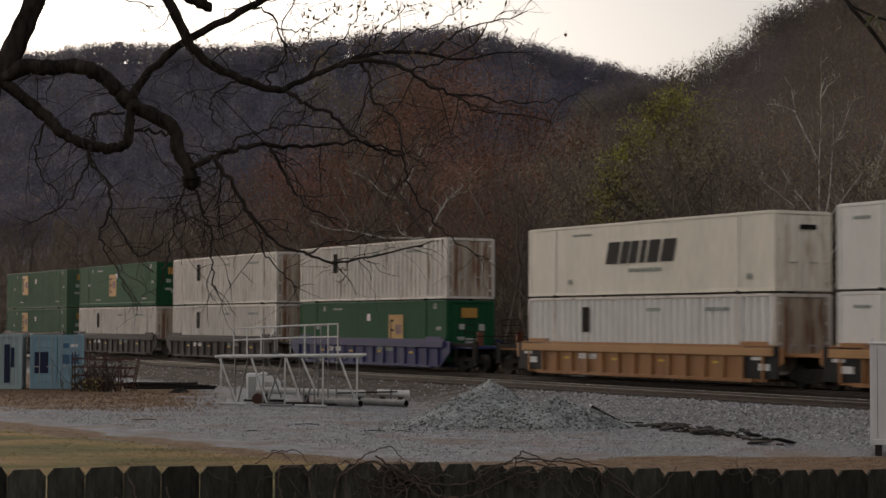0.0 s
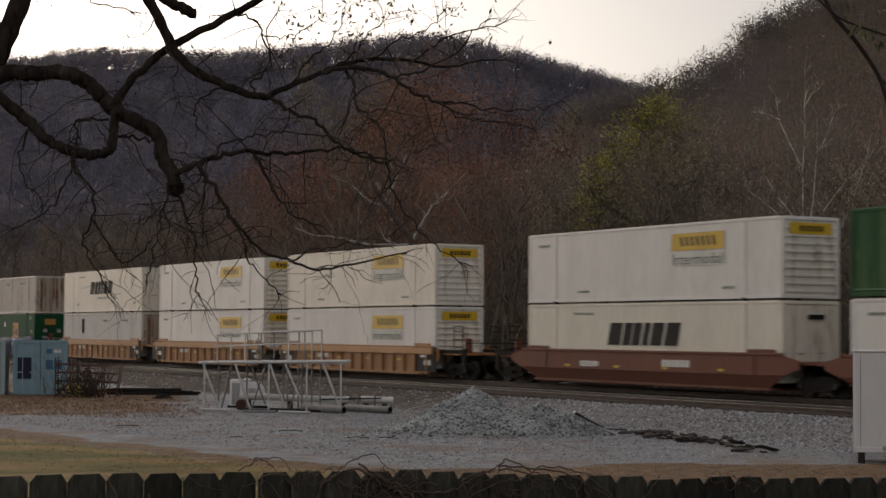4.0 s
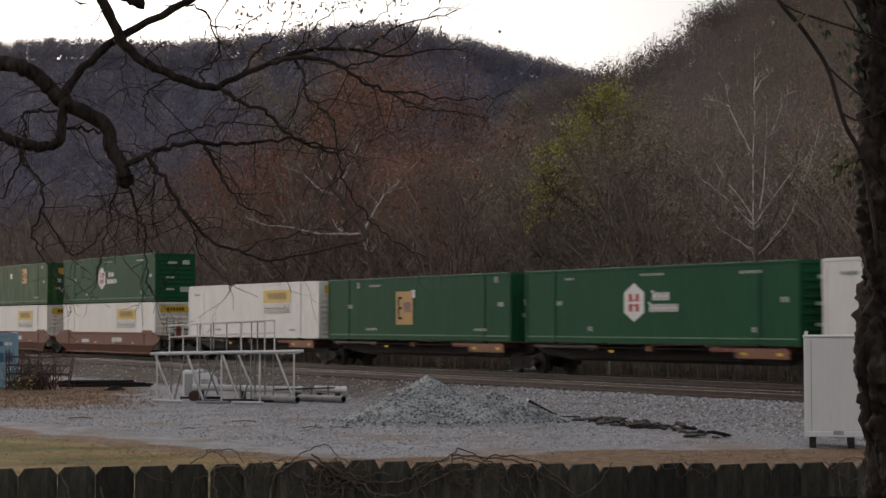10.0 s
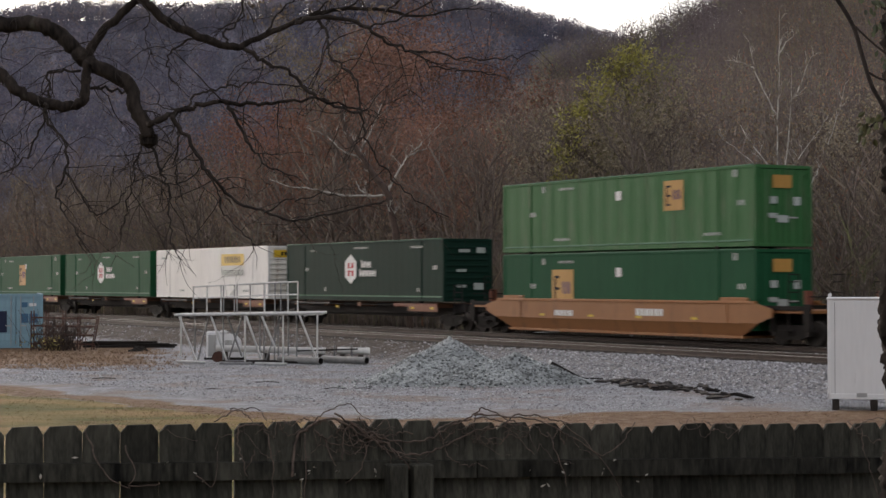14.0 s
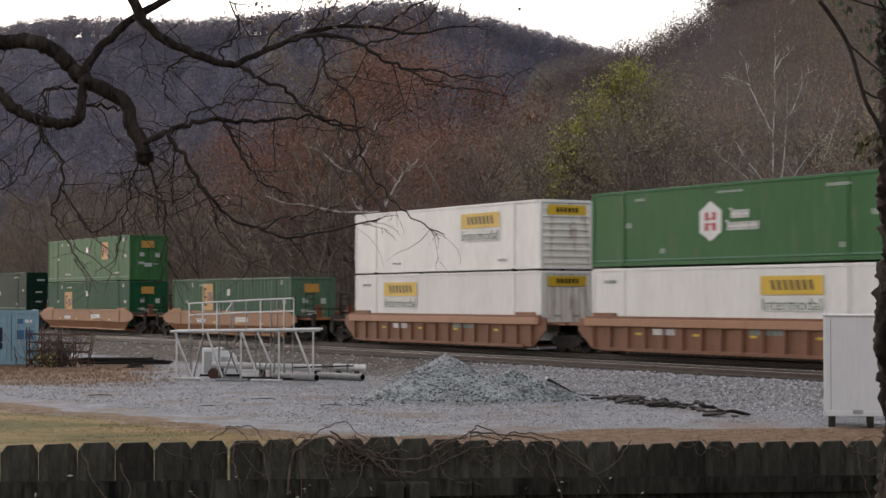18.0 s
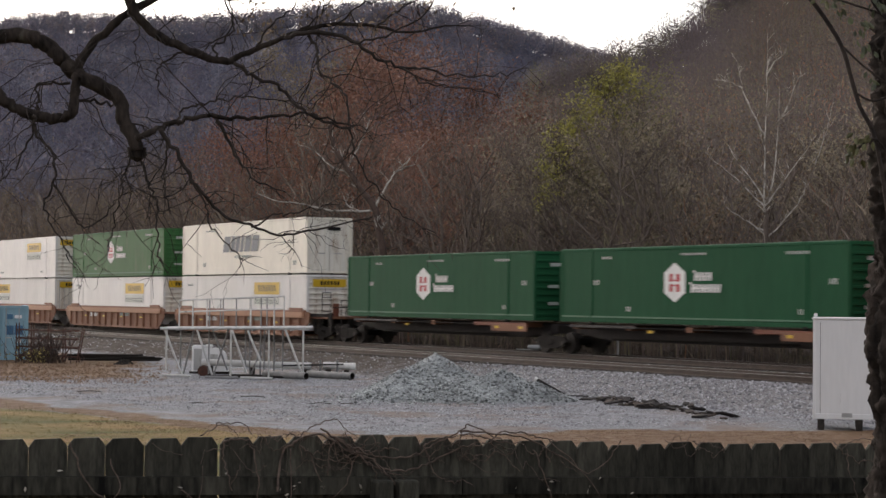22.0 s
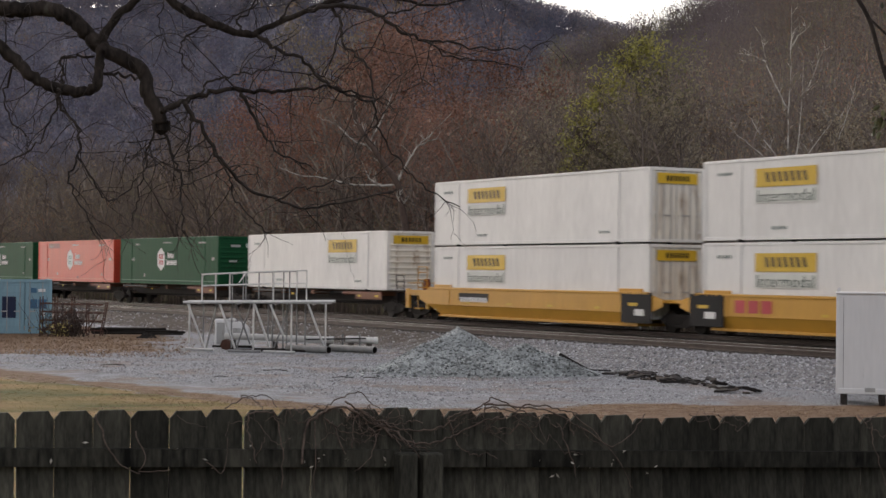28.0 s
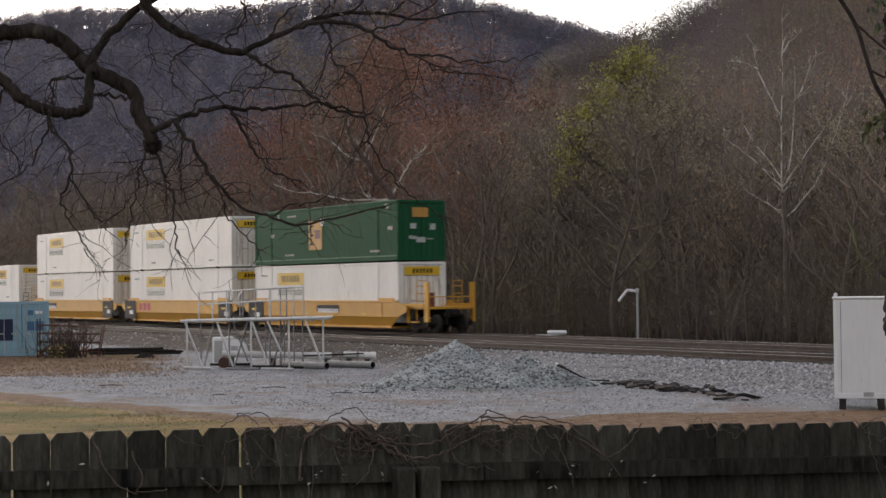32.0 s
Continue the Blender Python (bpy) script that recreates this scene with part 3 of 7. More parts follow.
DUSKY, ASH, TANNED, OLIVE, RUSSET = (0.142, 0.121, 0.117), (0.178, 0.155, 0.142), (0.24, 0.195, 0.150), (0.195, 0.182, 0.118), (0.29, 0.160, 0.108)
# HAZE tones carry the distance haze in the far trees' own colour
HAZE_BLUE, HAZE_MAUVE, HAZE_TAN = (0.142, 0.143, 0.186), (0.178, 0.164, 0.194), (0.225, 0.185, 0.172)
feet, rg = hill_feet(6800, 3, FAR_RIDGE, FAR_FOOT, FAR_TOP, FAR_TREE, -0.30, 0.18, 0.25, 1.0)
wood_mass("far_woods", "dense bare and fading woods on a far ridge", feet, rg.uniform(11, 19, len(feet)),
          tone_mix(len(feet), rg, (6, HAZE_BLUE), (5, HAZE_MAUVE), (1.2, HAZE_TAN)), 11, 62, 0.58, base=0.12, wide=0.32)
# crest tones paler still, with the haze below the sky painted in
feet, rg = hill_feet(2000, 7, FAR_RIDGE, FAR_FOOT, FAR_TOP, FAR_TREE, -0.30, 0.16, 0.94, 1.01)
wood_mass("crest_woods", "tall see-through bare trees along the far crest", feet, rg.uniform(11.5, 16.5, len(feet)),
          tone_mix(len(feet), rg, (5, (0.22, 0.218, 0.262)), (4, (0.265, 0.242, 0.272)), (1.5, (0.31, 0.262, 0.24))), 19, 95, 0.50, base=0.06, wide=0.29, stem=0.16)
feet, rg = hill_feet(4300, 5, NEAR_RIDGE, NEAR_FOOT, NEAR_TOP, NEAR_TREE, -0.30, 0.30, 0.05, 1.0)
more, rg = hill_feet(3800, 25, NEAR_RIDGE, NEAR_FOOT, NEAR_TOP, NEAR_TREE, 0.04, 0.28, 0.22, 1.0)
feet = np.concatenate([feet, more])
a, up = feet[:, 0] / feet[:, 1], (feet[:, 1] - foot_line(feet[:, 0] / feet[:, 1], NEAR_FOOT)) / (NEAR_TOP - NEAR_FOOT)
tones = tone_mix(len(feet), rg, (5, ASH), (4, DUSKY), (1.5, TANNED), (1.6, OLIVE), (0.8, RUSSET))
dark_zone = (smooth(0.05, 0.09, a) * (1 - smooth(0.155, 0.19, a)) * smooth(0.52, 0.72, up))[:, None]  # darker, purplish tree tones under the hilltop
# tones lowered up the right slope, taking excess sky light out through colour
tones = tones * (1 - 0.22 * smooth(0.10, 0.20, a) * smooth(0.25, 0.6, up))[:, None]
tones = tones * (1 - dark_zone) + tone_mix(len(feet), rg, (3, (0.125, 0.108, 0.118)), (1, DUSKY)) * dark_zone
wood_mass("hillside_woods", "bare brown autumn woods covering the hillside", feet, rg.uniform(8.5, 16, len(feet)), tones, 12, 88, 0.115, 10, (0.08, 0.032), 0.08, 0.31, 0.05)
feet, rg = hill_feet(480, 6, NEAR_RIDGE, NEAR_FOOT, NEAR_TOP, NEAR_TREE, 0.05, 0.25, 0.92, 1.03)
wood_mass("ridge_woods", "dark bare woods along the hilltop", feet, rg.uniform(9, 16.5, len(feet)),
          tone_mix(len(feet), rg, (3, (0.12, 0.106, 0.112)), (2, DUSKY), (1, OLIVE)), 18, 250, 0.215, 20, (0.07, 0.05), 0.10, 0.20)
feet, rg = hill_feet(430, 8, NEAR_RIDGE, NEAR_FOOT, NEAR_TOP, NEAR_TREE, -0.10, 0.045, 0.05, 0.75)
wood_mass("russet_woods", "oaks holding russet leaves on the hillside", feet, rg.uniform(10, 16, len(feet)),
          tone_mix(len(feet), rg, (4, RUSSET), (2, (0.24, 0.135, 0.10)), (1.5, DUSKY)), 14, 110, 0.15, 40, base=0.25, wide=0.28)


class Grower:
    """Grows one bare tree: limbs in one tube set, twigs in another, and the places where leaves may hang."""

    def __init__(self, seed):
        self.r = random.Random(seed)
        self.thick, self.twigs, self.tips, self.boles = Tubes(), Tubes(), [], []

    def grow(self, at, way, length, radius, level, last, droop=0.0, wild=0.22, kids=(3, 5)):
        r = self.r
        steps = 6 if level == 0 else (4 if level < last else 3)
        pts, rad = [Vector(at)], [radius]
        way = Vector(way).normalized()
        for i in range(steps):
            k = wild if level else self.straight
            way = (way + Vector((r.gauss(0, k), r.gauss(0, k), r.gauss(0, k) + (0.10 if level else 0.05) - droop))).normalized()
            pts.append(pts[-1] + way * length / steps)
            rad.append(radius * (1 - (0.75 if level else self.taper) * (i + 1) / steps))
        (self.thick if level < 2 else self.twigs).add(pts, rad, (7, 5, 3, 3, 3)[level])
        if level < 2:
            self.boles.append(Tubes())
            self.boles[-1].add(pts, rad, (9, 6)[level])
        if level >= last:
            self.tips.append(pts[-1])
            return
        count = r.randint(*kids) + (4 if level == 0 else 0)
        for c in range(count):
            t = r.uniform(0.28 if level == 0 else 0.2, 1.0) * steps
            i = min(int(t), steps - 1)
            p = pts[i].lerp(pts[i + 1], t - i)
            out = Vector((r.gauss(0, 1), r.gauss(0, 1), r.uniform(-0.1, 0.5))).normalized()
            kid = (way * (0.55 if level == 0 else 0.75) + out * 0.8).normalized()
            size = length * r.uniform(0.38, 0.62) * (1.15 - 0.45 * t / steps)
            self.grow(p, kid, size, max(rad[i] * 0.6, 0.011), level + 1, last, droop, wild, kids)


def leaves(name, tips, count, size, seed, material, parent, spread_by=0.5, label=""):
    rng = random.Random(seed)
    v, f = [], []
    for i in range(count):
        c = rng.choice(tips) + Vector((rng.gauss(0, spread_by), rng.gauss(0, spread_by), rng.gauss(0, spread_by * 0.8)))
        u = Vector((rng.gauss(0, 1), rng.gauss(0, 1), rng.gauss(0, 1))).normalized() * size * rng.uniform(0.6, 1.3)
        w = u.orthogonal().normalized() * size * rng.uniform(0.3, 0.6)
        b = len(v)
        v += [c - u, c + w, c + u, c - w]
        f.append((b, b + 1, b + 2, b + 3))
    return mesh_object(name, v, f, material, parent, label)


RED_LEAF = surface("russet oak leaves", (0.14, 0.060, 0.040), (0.29, 0.135, 0.080), scale=0.6, fine=5, rough=0.8, island=0.4)
OAK_LEAF = surface("orange brown oak leaves", (0.14, 0.072, 0.052), (0.25, 0.122, 0.078), scale=0.25, fine=2, rough=0.8, island=0.3)
FADED_LEAF = surface("faded olive-brown leaves", (0.165, 0.140, 0.092), (0.30, 0.25, 0.165), scale=0.3, fine=3, rough=0.8, island=0.2)
OLIVE_LEAF = surface("dull olive leaves", (0.10, 0.095, 0.032), (0.21, 0.185, 0.075), scale=0.6, fine=5, rough=0.8, island=0.3)
TAN_LEAF = surface("tan dead leaves", (0.125, 0.088, 0.055), (0.26, 0.185, 0.115), scale=0.6, fine=5, rough=0.8, island=0.4)
PALE_TAN_LEAF = surface("pale straw-coloured leaves", (0.15, 0.12, 0.075), (0.30, 0.24, 0.155), scale=0.6, fine=5, rough=0.8, island=0.3)
DARK_LEAF = surface("dull green leaves", (0.020, 0.028, 0.010), (0.065, 0.075, 0.024), scale=60, rough=0.5, vary=0.4)
IVY_LEAF = surface("olive green climber leaves", (0.036, 0.040, 0.010), (0.105, 0.100, 0.026), scale=60, rough=0.5, vary=0.3)
GREEN_LEAF = surface("yellow green leaves", (0.17, 0.165, 0.030), (0.35, 0.32, 0.070), scale=0.6, fine=5, rough=0.7, island=0.4)


def make_tree(name, label, seed, height, bark, last=3, droop=0.0, wild=0.2, kids=(3, 5), trunk_r=None, leaf=None, straight=None, split=False):
    g = Grower(seed)
    g.straight = straight or wild * 0.6
    g.taper = 0.93 if split else 0.7
    g.grow((0, 0, -0.2), (0, 0, 1), height * 0.86, trunk_r or height * 0.011, 0, last, droop, wild, kids)
    t = thing(name, label, "tree")
    if split:
        for i, tube in enumerate(g.boles):
            tube.make("limb" if i else "trunk", bark, t)
    else:
        g.thick.make("trunk", bark, t)
    g.twigs.make("crown", bark, t)
    if leaf:
        mat, count, size, spread_by = leaf
        leaves("foliage", g.tips, count, size, seed, mat, t, spread_by)
    return t


def build_belt():
    kinds = [make_tree("bare_tree", "bare grey-brown tree behind the railway", 20 + i, 12.0, GREY_BARK, last=3, wild=0.2, kids=(4, 6)) for i in range(5)]
    kinds += [make_tree("russet_tree", "tree with russet brown leaves still hanging", 40 + i, 13.0, GREY_BARK, last=3, kids=(4, 5), leaf=(RED_LEAF, 3600, 0.075, 0.5)) for i in range(2)]
    kinds += [make_tree("tan_tree", "half-bare tree with tan dead leaves", 50 + i, 11.0, GREY_BARK, last=3, kids=(4, 5), leaf=(TAN_LEAF, 700, 0.10, 0.5)) for i in range(2)]
    soft = [make_tree("olive_brown_tree", "half-bare tree with dull olive-brown leaves", 56 + i, 11.0, GREY_BARK, last=3, kids=(4, 5), leaf=(FADED_LEAF, 4500, 0.085, 0.55)) for i in range(2)]
    for i, (a, y, size) in enumerate(((0.034, 112, 1.15), (0.052, 104, 1.05), (0.066, 116, 1.35), (0.118, 96, 1.0), (0.136, 100, 1.2), (0.150, 92, 0.8), (0.205, 88, 0.95),
                                      (0.226, 92, 1.1), (-0.13, 150, 1.0), (-0.165, 155, 1.0))):
        m = pose(a * y, y, 0, 0, 0, 61 * i) @ Matrix.Diagonal((size, size, size, 1))
        if i < 2:
            soft[i].matrix_basis = m
        else:
            copy_scaled(soft[i % 2], m)
    rng = random.Random(77)
    used = set()
    for i in range(250):
        s = 25 + 200 * (i + rng.random()) / 250
        depth = rng.choice((9, 12, 16, 21, 27, 34)) + rng.uniform(-2, 2)
        p = on_track(s, depth)
        a = p.x / p.y
        pick = rng.choice(range(5))
        if -0.11 < a < 0.045 and depth > 13 and rng.random() < 0.55:
            pick = rng.choice((5, 6))
        elif rng.random() < 0.14:
            pick = rng.choice((7, 8))
        size = min(rng.uniform(0.62, 1.12) * (1.0 + 0.012 * depth), (3 + 0.115 * p.y) / 13.5)
        m = pose(p.x, p.y, 0.0, 0, 0, rng.uniform(0, 360)) @ Matrix.Diagonal((size, size, size, 1))
        if pick not in used:
            used.add(pick)
            kinds[pick].matrix_basis = m
        else:
            copy_scaled(kinds[pick], m)
    for i, (a, y, slope) in enumerate(((-0.056, 160, 0.1775), (-0.046, 172, 0.1760), (-0.034, 166, 0.1720), (-0.080, 170, 0.1690))):
        z = float(hill_height(a, y, NEAR_RIDGE, NEAR_FOOT, NEAR_TOP, NEAR_TREE)) - 0.4
        size = (3 + slope * y - z) / 13.2
        copy_scaled(kinds[7 + i % 2] if i < 2 else soft[i % 2], pose(a * y, y, z, 0, 0, 80 * i) @ Matrix.Diagonal((size * 0.6, size * 0.6, size, 1)))
    tall = [make_tree("russet_tree", "tall oak holding orange-brown leaves", 44 + i, 13.0, GREY_BARK, last=3, kids=(4, 5), leaf=(OAK_LEAF, 3000, 0.10, 0.6)) for i in range(2)]
    for i, (a, y, size) in enumerate(((-0.030, 150, 1.55), (0.012, 150, 1.65), (-0.010, 170, 1.75), (0.028, 150, 1.45), (-0.050, 165, 1.55), (0.036, 128, 1.15),
                                      (-0.066, 142, 1.45), (-0.098, 150, 1.30), (-0.020, 128, 1.35), (0.004, 118, 1.05))):
        z = float(hill_height(a, y, NEAR_RIDGE, NEAR_FOOT, NEAR_TOP, NEAR_TREE)) - 0.4
        m = pose(a * y, y, max(z, 0.0), 0, 0, 47 * i) @ Matrix.Diagonal((size, size, size, 1))
        if i < 2:
            tall[i].matrix_basis = m
        else:
            copy_scaled((tall + kinds[5:7])[i % (2 if i < 5 else 4)], m)


def copy_scaled(ob, m):
    made = copy_thing(ob, pose(0, 0, 0))
    made.matrix_basis = m
    return made


build_belt()


def brush(seed, count, s0, s1, d0, d1, h0, h1):
    rng = np.random.default_rng(seed)
    s, d = rng.uniform(s0, s1, count), rng.uniform(d0, d1, count)
    x = ALONG.x * s + ACROSS.x * (CENTRE + d)
    y = ALONG.y * s + ACROSS.y * (CENTRE + d)
    return np.stack([x, y, np.full(count, 0.05)], 1), rng.uniform(h0, h1, count)


feet, hh = brush(9, 1900, 25, 230, 6.0, 20, 1.8, 6.5)
rg = np.random.default_rng(90)
wood_mass("brush", "tangled bare brush and saplings along the line", feet, hh, tone_mix(len(feet), rg, (4, (0.165, 0.138, 0.112)), (3, (0.120, 0.102, 0.080)), (1, (0.125, 0.125, 0.070)), (0.6, TANNED)),
          13, 46, 0.040, 34, (0.30, 0.012), 0.02, 0.26, 0.05)
feet, hh = brush(15, 950, 22, 240, 9, 46, 6.0, 13.5)
hh = np.minimum(hh, 0.115 * feet[:, 1])
wood_mass("thicket", "dense bare young trees behind the line", feet, hh, tone_mix(len(feet), rg, (4, (0.215, 0.182, 0.158)), (3, (0.165, 0.140, 0.125)), (1.2, OLIVE), (1, TANNED), (0.5, RUSSET)),
          16, 80, 0.075, 90, (0.18, 0.018), 0.12, 0.24, 0.06)


def limb_tree(name, label, place, bark, seed, trunk, boughs, radius, twigs=5, size=1.4, leaf=None, base=None):
    """A tree of its own habit: a trunk line and main limbs given as (sideways, up), each with finer wood of its own."""
    t = thing(name, label, "tree", pose(*place))
    g = Grower(seed)
    r = g.r
    for j, line in enumerate([trunk] + boughs):
        y = 0.0
        pts = []
        drift = r.uniform(-0.35, 0.35) if j else 0.0
        for i, (x, z) in enumerate(line):
            pts.append((x, y + drift * i, z))
        pts = curve_points(pts, 4)
        n = len(pts)
        rad = [(radius if j == 0 else radius * (0.30 if base else 0.48)) * (1 - (0.78 if j else 0.5 if base else 0.86) * i / (n - 1)) for i in range(n)]
        tube = Tubes()
        pts = [p + Vector((r.gauss(0, 0.02), r.gauss(0, 0.02), r.gauss(0, 0.02))) for p in pts]
        tube.add(pts, rad, 9 if j == 0 else 6)
        tube.make("limb" if j else "trunk", bark if j else base or bark, t)
        for i in range(n // 3 if j == 0 else 2, n):
            for _ in range(twigs if i > n // 2 or j else 2):
                way = (pts[i] - pts[i - 1]).normalized()
                out = Vector((r.gauss(0, 1), r.gauss(0, 1), r.uniform(0.0, 0.7))).normalized()
                if r.random() < 0.6:
                    g.grow(pts[i], way * 0.7 + out * 0.8, size * r.uniform(0.5, 1.1), max(rad[i] * 0.4, 0.012), 2, 3, 0.0, 0.16, (2, 4))
    g.twigs.make("crown", bark, t)
    if leaf:
        for mat, count, size_l, spread_by, clumps in leaf:
            spots = [Vector((x + r.gauss(0, w), r.gauss(0, w), z + r.gauss(0, w))) for x, z, w, share in clumps for _ in range(share)]
            leaves("foliage", spots, count, size_l, seed + count, mat, t, spread_by)
    return t


limb_tree("yellow_green_tree", "tall tree with thinning yellow-green leaves", (9.71, 91.0, 0.0), GREY_BARK, 61,
          [(0.14, -0.1), (0.23, 3.69), (0.17, 5.72), (-0.06, 8.60), (-0.23, 10.92), (-0.35, 12.94), (-0.29, 14.73)],
          [[(-0.06, 8.60), (-1.16, 10.05), (-1.88, 11.78), (-2.31, 12.50)], [(0.06, 7.45), (-1.73, 8.89), (-3.18, 9.76), (-3.47, 10.63)],
           [(0.17, 6.00), (-2.02, 7.30), (-3.76, 7.74), (-4.48, 7.88)], [(-0.23, 10.63), (0.58, 11.78), (1.01, 12.94)],
           [(-0.35, 12.65), (-1.01, 13.52), (-1.44, 14.09)], [(0.00, 7.74), (1.16, 9.47), (1.73, 10.92)], [(0.06, 6.87), (-0.87, 7.74), (-2.31, 8.89)]], 0.13, 6, 1.7,
          [(GREEN_LEAF, 3300, 0.10, 0.20, [(-0.27, 14.7, 0.45, 44), (-0.8, 14.1, 0.40, 36), (-1.05, 13.6, 0.45, 30), (0.32, 13.9, 0.40, 20), (-1.83, 12.9, 0.40, 34), (-2.3, 12.2, 0.35, 26),
                                           (-2.7, 11.7, 0.35, 26), (-3.39, 10.8, 0.35, 26), (-3.7, 9.5, 0.30, 20), (-3.9, 8.4, 0.28, 12), (-1.2, 12.0, 0.5, 9), (-2.4, 10.2, 0.5, 8), (-0.2, 12.6, 0.6, 9)]),
           (OLIVE_LEAF, 1500, 0.10, 0.45, [(1.49, 14.2, 0.45, 16), (0.6, 13.2, 0.7, 16), (-1.4, 11.2, 0.8, 16), (-2.6, 9.0, 0.7, 12), (1.1, 12.2, 0.8, 12)]),
           (FADED_LEAF, 4200, 0.10, 0.6, [(-0.1, 11.9, 1.0, 26), (0.7, 10.6, 1.1, 26), (-1.3, 10.2, 1.0, 24), (-1.6, 8.6, 1.1, 20), (1.4, 9.4, 1.0, 18), (1.2, 13.0, 0.7, 8)])])
limb_tree("sycamore", "bare sycamore with pale white limbs", (14.47, 77.0, 0.0), PALE_BARK, 63,
          [(0.05, -0.2), (0.02, 5.72), (-0.04, 6.9)],
          [[(-0.04, 6.6), (-0.07, 8.33), (-0.06, 10.08), (-0.01, 11.61), (0.00, 12.92), (0.01, 14.6)], [(-0.08, 10.20), (-0.78, 11.71), (-1.06, 12.69), (-1.14, 13.40)], [(-1.02, 12.25), (-1.44, 12.52), (-1.77, 12.68)],
           [(-0.05, 7.3), (0.23, 8.0), (0.45, 9.87), (0.51, 11.29), (0.47, 12.60)], [(0.48, 10.74), (0.86, 11.40), (1.18, 12.39), (1.40, 12.85)], [(0.00, 12.81), (0.30, 13.36), (0.52, 13.53)],
           [(-0.06, 7.15), (-0.32, 7.40), (-1.19, 8.32), (-2.01, 9.08), (-2.44, 9.55)], [(-0.02, 6.05), (-0.42, 6.26), (-1.35, 6.90), (-1.8, 7.3)], [(-0.10, 7.5), (-0.65, 8.33), (-1.31, 9.19), (-1.64, 9.83)],
           [(0.03, 5.75), (0.56, 6.27), (1.32, 7.26), (1.75, 8.08), (2.07, 9.12), (2.39, 10.11), (2.58, 11.0)], [(-0.05, 7.1), (0.23, 7.47), (0.88, 8.34), (1.63, 9.33), (2.05, 9.9)]], 0.135, 1, 0.8, base=GREY_BARK)
limb_tree("sycamore", "leaning bare sycamore with a dark trunk and long pale limbs", (-2.75, 103.0, 0.0), PALE_BARK, 64,
          [(0.75, -0.14), (0.35, 3.4), (-0.20, 6.28), (-0.55, 8.04), (-1.43, 9.36), (-2.21, 10.46), (-2.99, 11.79), (-3.21, 13.11)],
          [[(-1.75, 9.75), (-2.21, 10.24), (-3.20, 10.68), (-4.20, 11.56), (-4.97, 11.89)], [(-0.60, 8.20), (0.20, 9.70), (0.55, 10.25), (1.21, 10.91), (2.53, 12.24)],
           [(0.55, 10.25), (1.20, 10.55), (1.75, 10.69)], [(-0.55, 8.04), (-2.42, 7.99), (-3.63, 8.14), (-4.96, 8.47), (-6.28, 8.58), (-7.38, 9.02)],
           [(-2.21, 10.46), (-1.66, 11.57), (-0.90, 13.45)], [(-1.5, 8.03), (-2.20, 8.37), (-2.42, 8.92)]], 0.24, 1, 0.9, base=BROWN_BARK)
pale_tree = make_tree("tan_tree", "rounded tree with pale straw-coloured leaves", 66, 9.0, GREY_BARK, last=3, kids=(5, 6), leaf=(PALE_TAN_LEAF, 3000, 0.13, 0.4), split=True)
pale_tree.matrix_basis = pose(-0.238 * 230, 230, 0) @ Matrix.Diagonal((0.75, 0.75, 1.7, 1))


# ---- the train ----
BOX_L, BOX_H, BOX_W = 16.15, 2.90, 2.59
TRAIN = []


def bars(bm, x0, z0, w, h, n, y, gap=0.25, slant=0.0):
    """A row of n upright strokes, standing in for lettering, on the face y."""
    step = w / n
    for i in range(n):
        a = x0 + i * step
        b = a + step * (1 - gap)
        yy = y + (0.006 if y > 0 else -0.006)
        lo, hi = (y, yy) if y > 0 else (yy, y)
        vs = [bm.verts.new((xx, k, zz)) for k in (lo, hi) for xx, zz in ((a, z0), (b, z0), (b + slant, z0 + h), (a + slant, z0 + h))]
        for q in ((0, 1, 2, 3), (7, 6, 5, 4), (0, 4, 5, 1), (1, 5, 6, 2), (2, 6, 7, 3), (3, 7, 4, 0)):
            bm.faces.new([vs[j] for j in q])
    return bm


def fix(bm):
    bmesh.ops.recalc_face_normals(bm, faces=bm.faces[:])
    return bm


def ribbed_side(pitch, depth, length=BOX_L, z0=0.16, z1=BOX_H - 0.10, half=BOX_W / 2 - 0.02):
    """Both corrugated long walls, the roof and the floor as one shell."""
    bm = bmesh.new()
    n = int((length - 0.3) / pitch)
    step = (length - 0.3) / n
    for side in (1, -1):
        line = []
        x = -length + 0.15
        for i in range(n):
            for fx, d in ((0.0, 0.0), (0.36, 0.0), (0.5, depth), (0.86, depth)):
                line.append((x + (i + fx) * step, side * (half - d)))
        line.append((-0.15, side * half))
        lo = [bm.verts.new((px, py, z0)) for px, py in line]
        hi = [bm.verts.new((px, py, z1)) for px, py in line]
        for i in range(len(line) - 1):
            q = (lo[i], lo[i + 1], hi[i + 1], hi[i])
            bm.faces.new(q if side < 0 else q[::-1])
    block(bm, -length + 0.1, -half + 0.03, z1 - 0.01, -0.1, half - 0.03, z1 + 0.06)
    block(bm, -length + 0.1, -half + 0.03, z0 - 0.06, -0.1, half - 0.03, z0 + 0.01)
    return bm


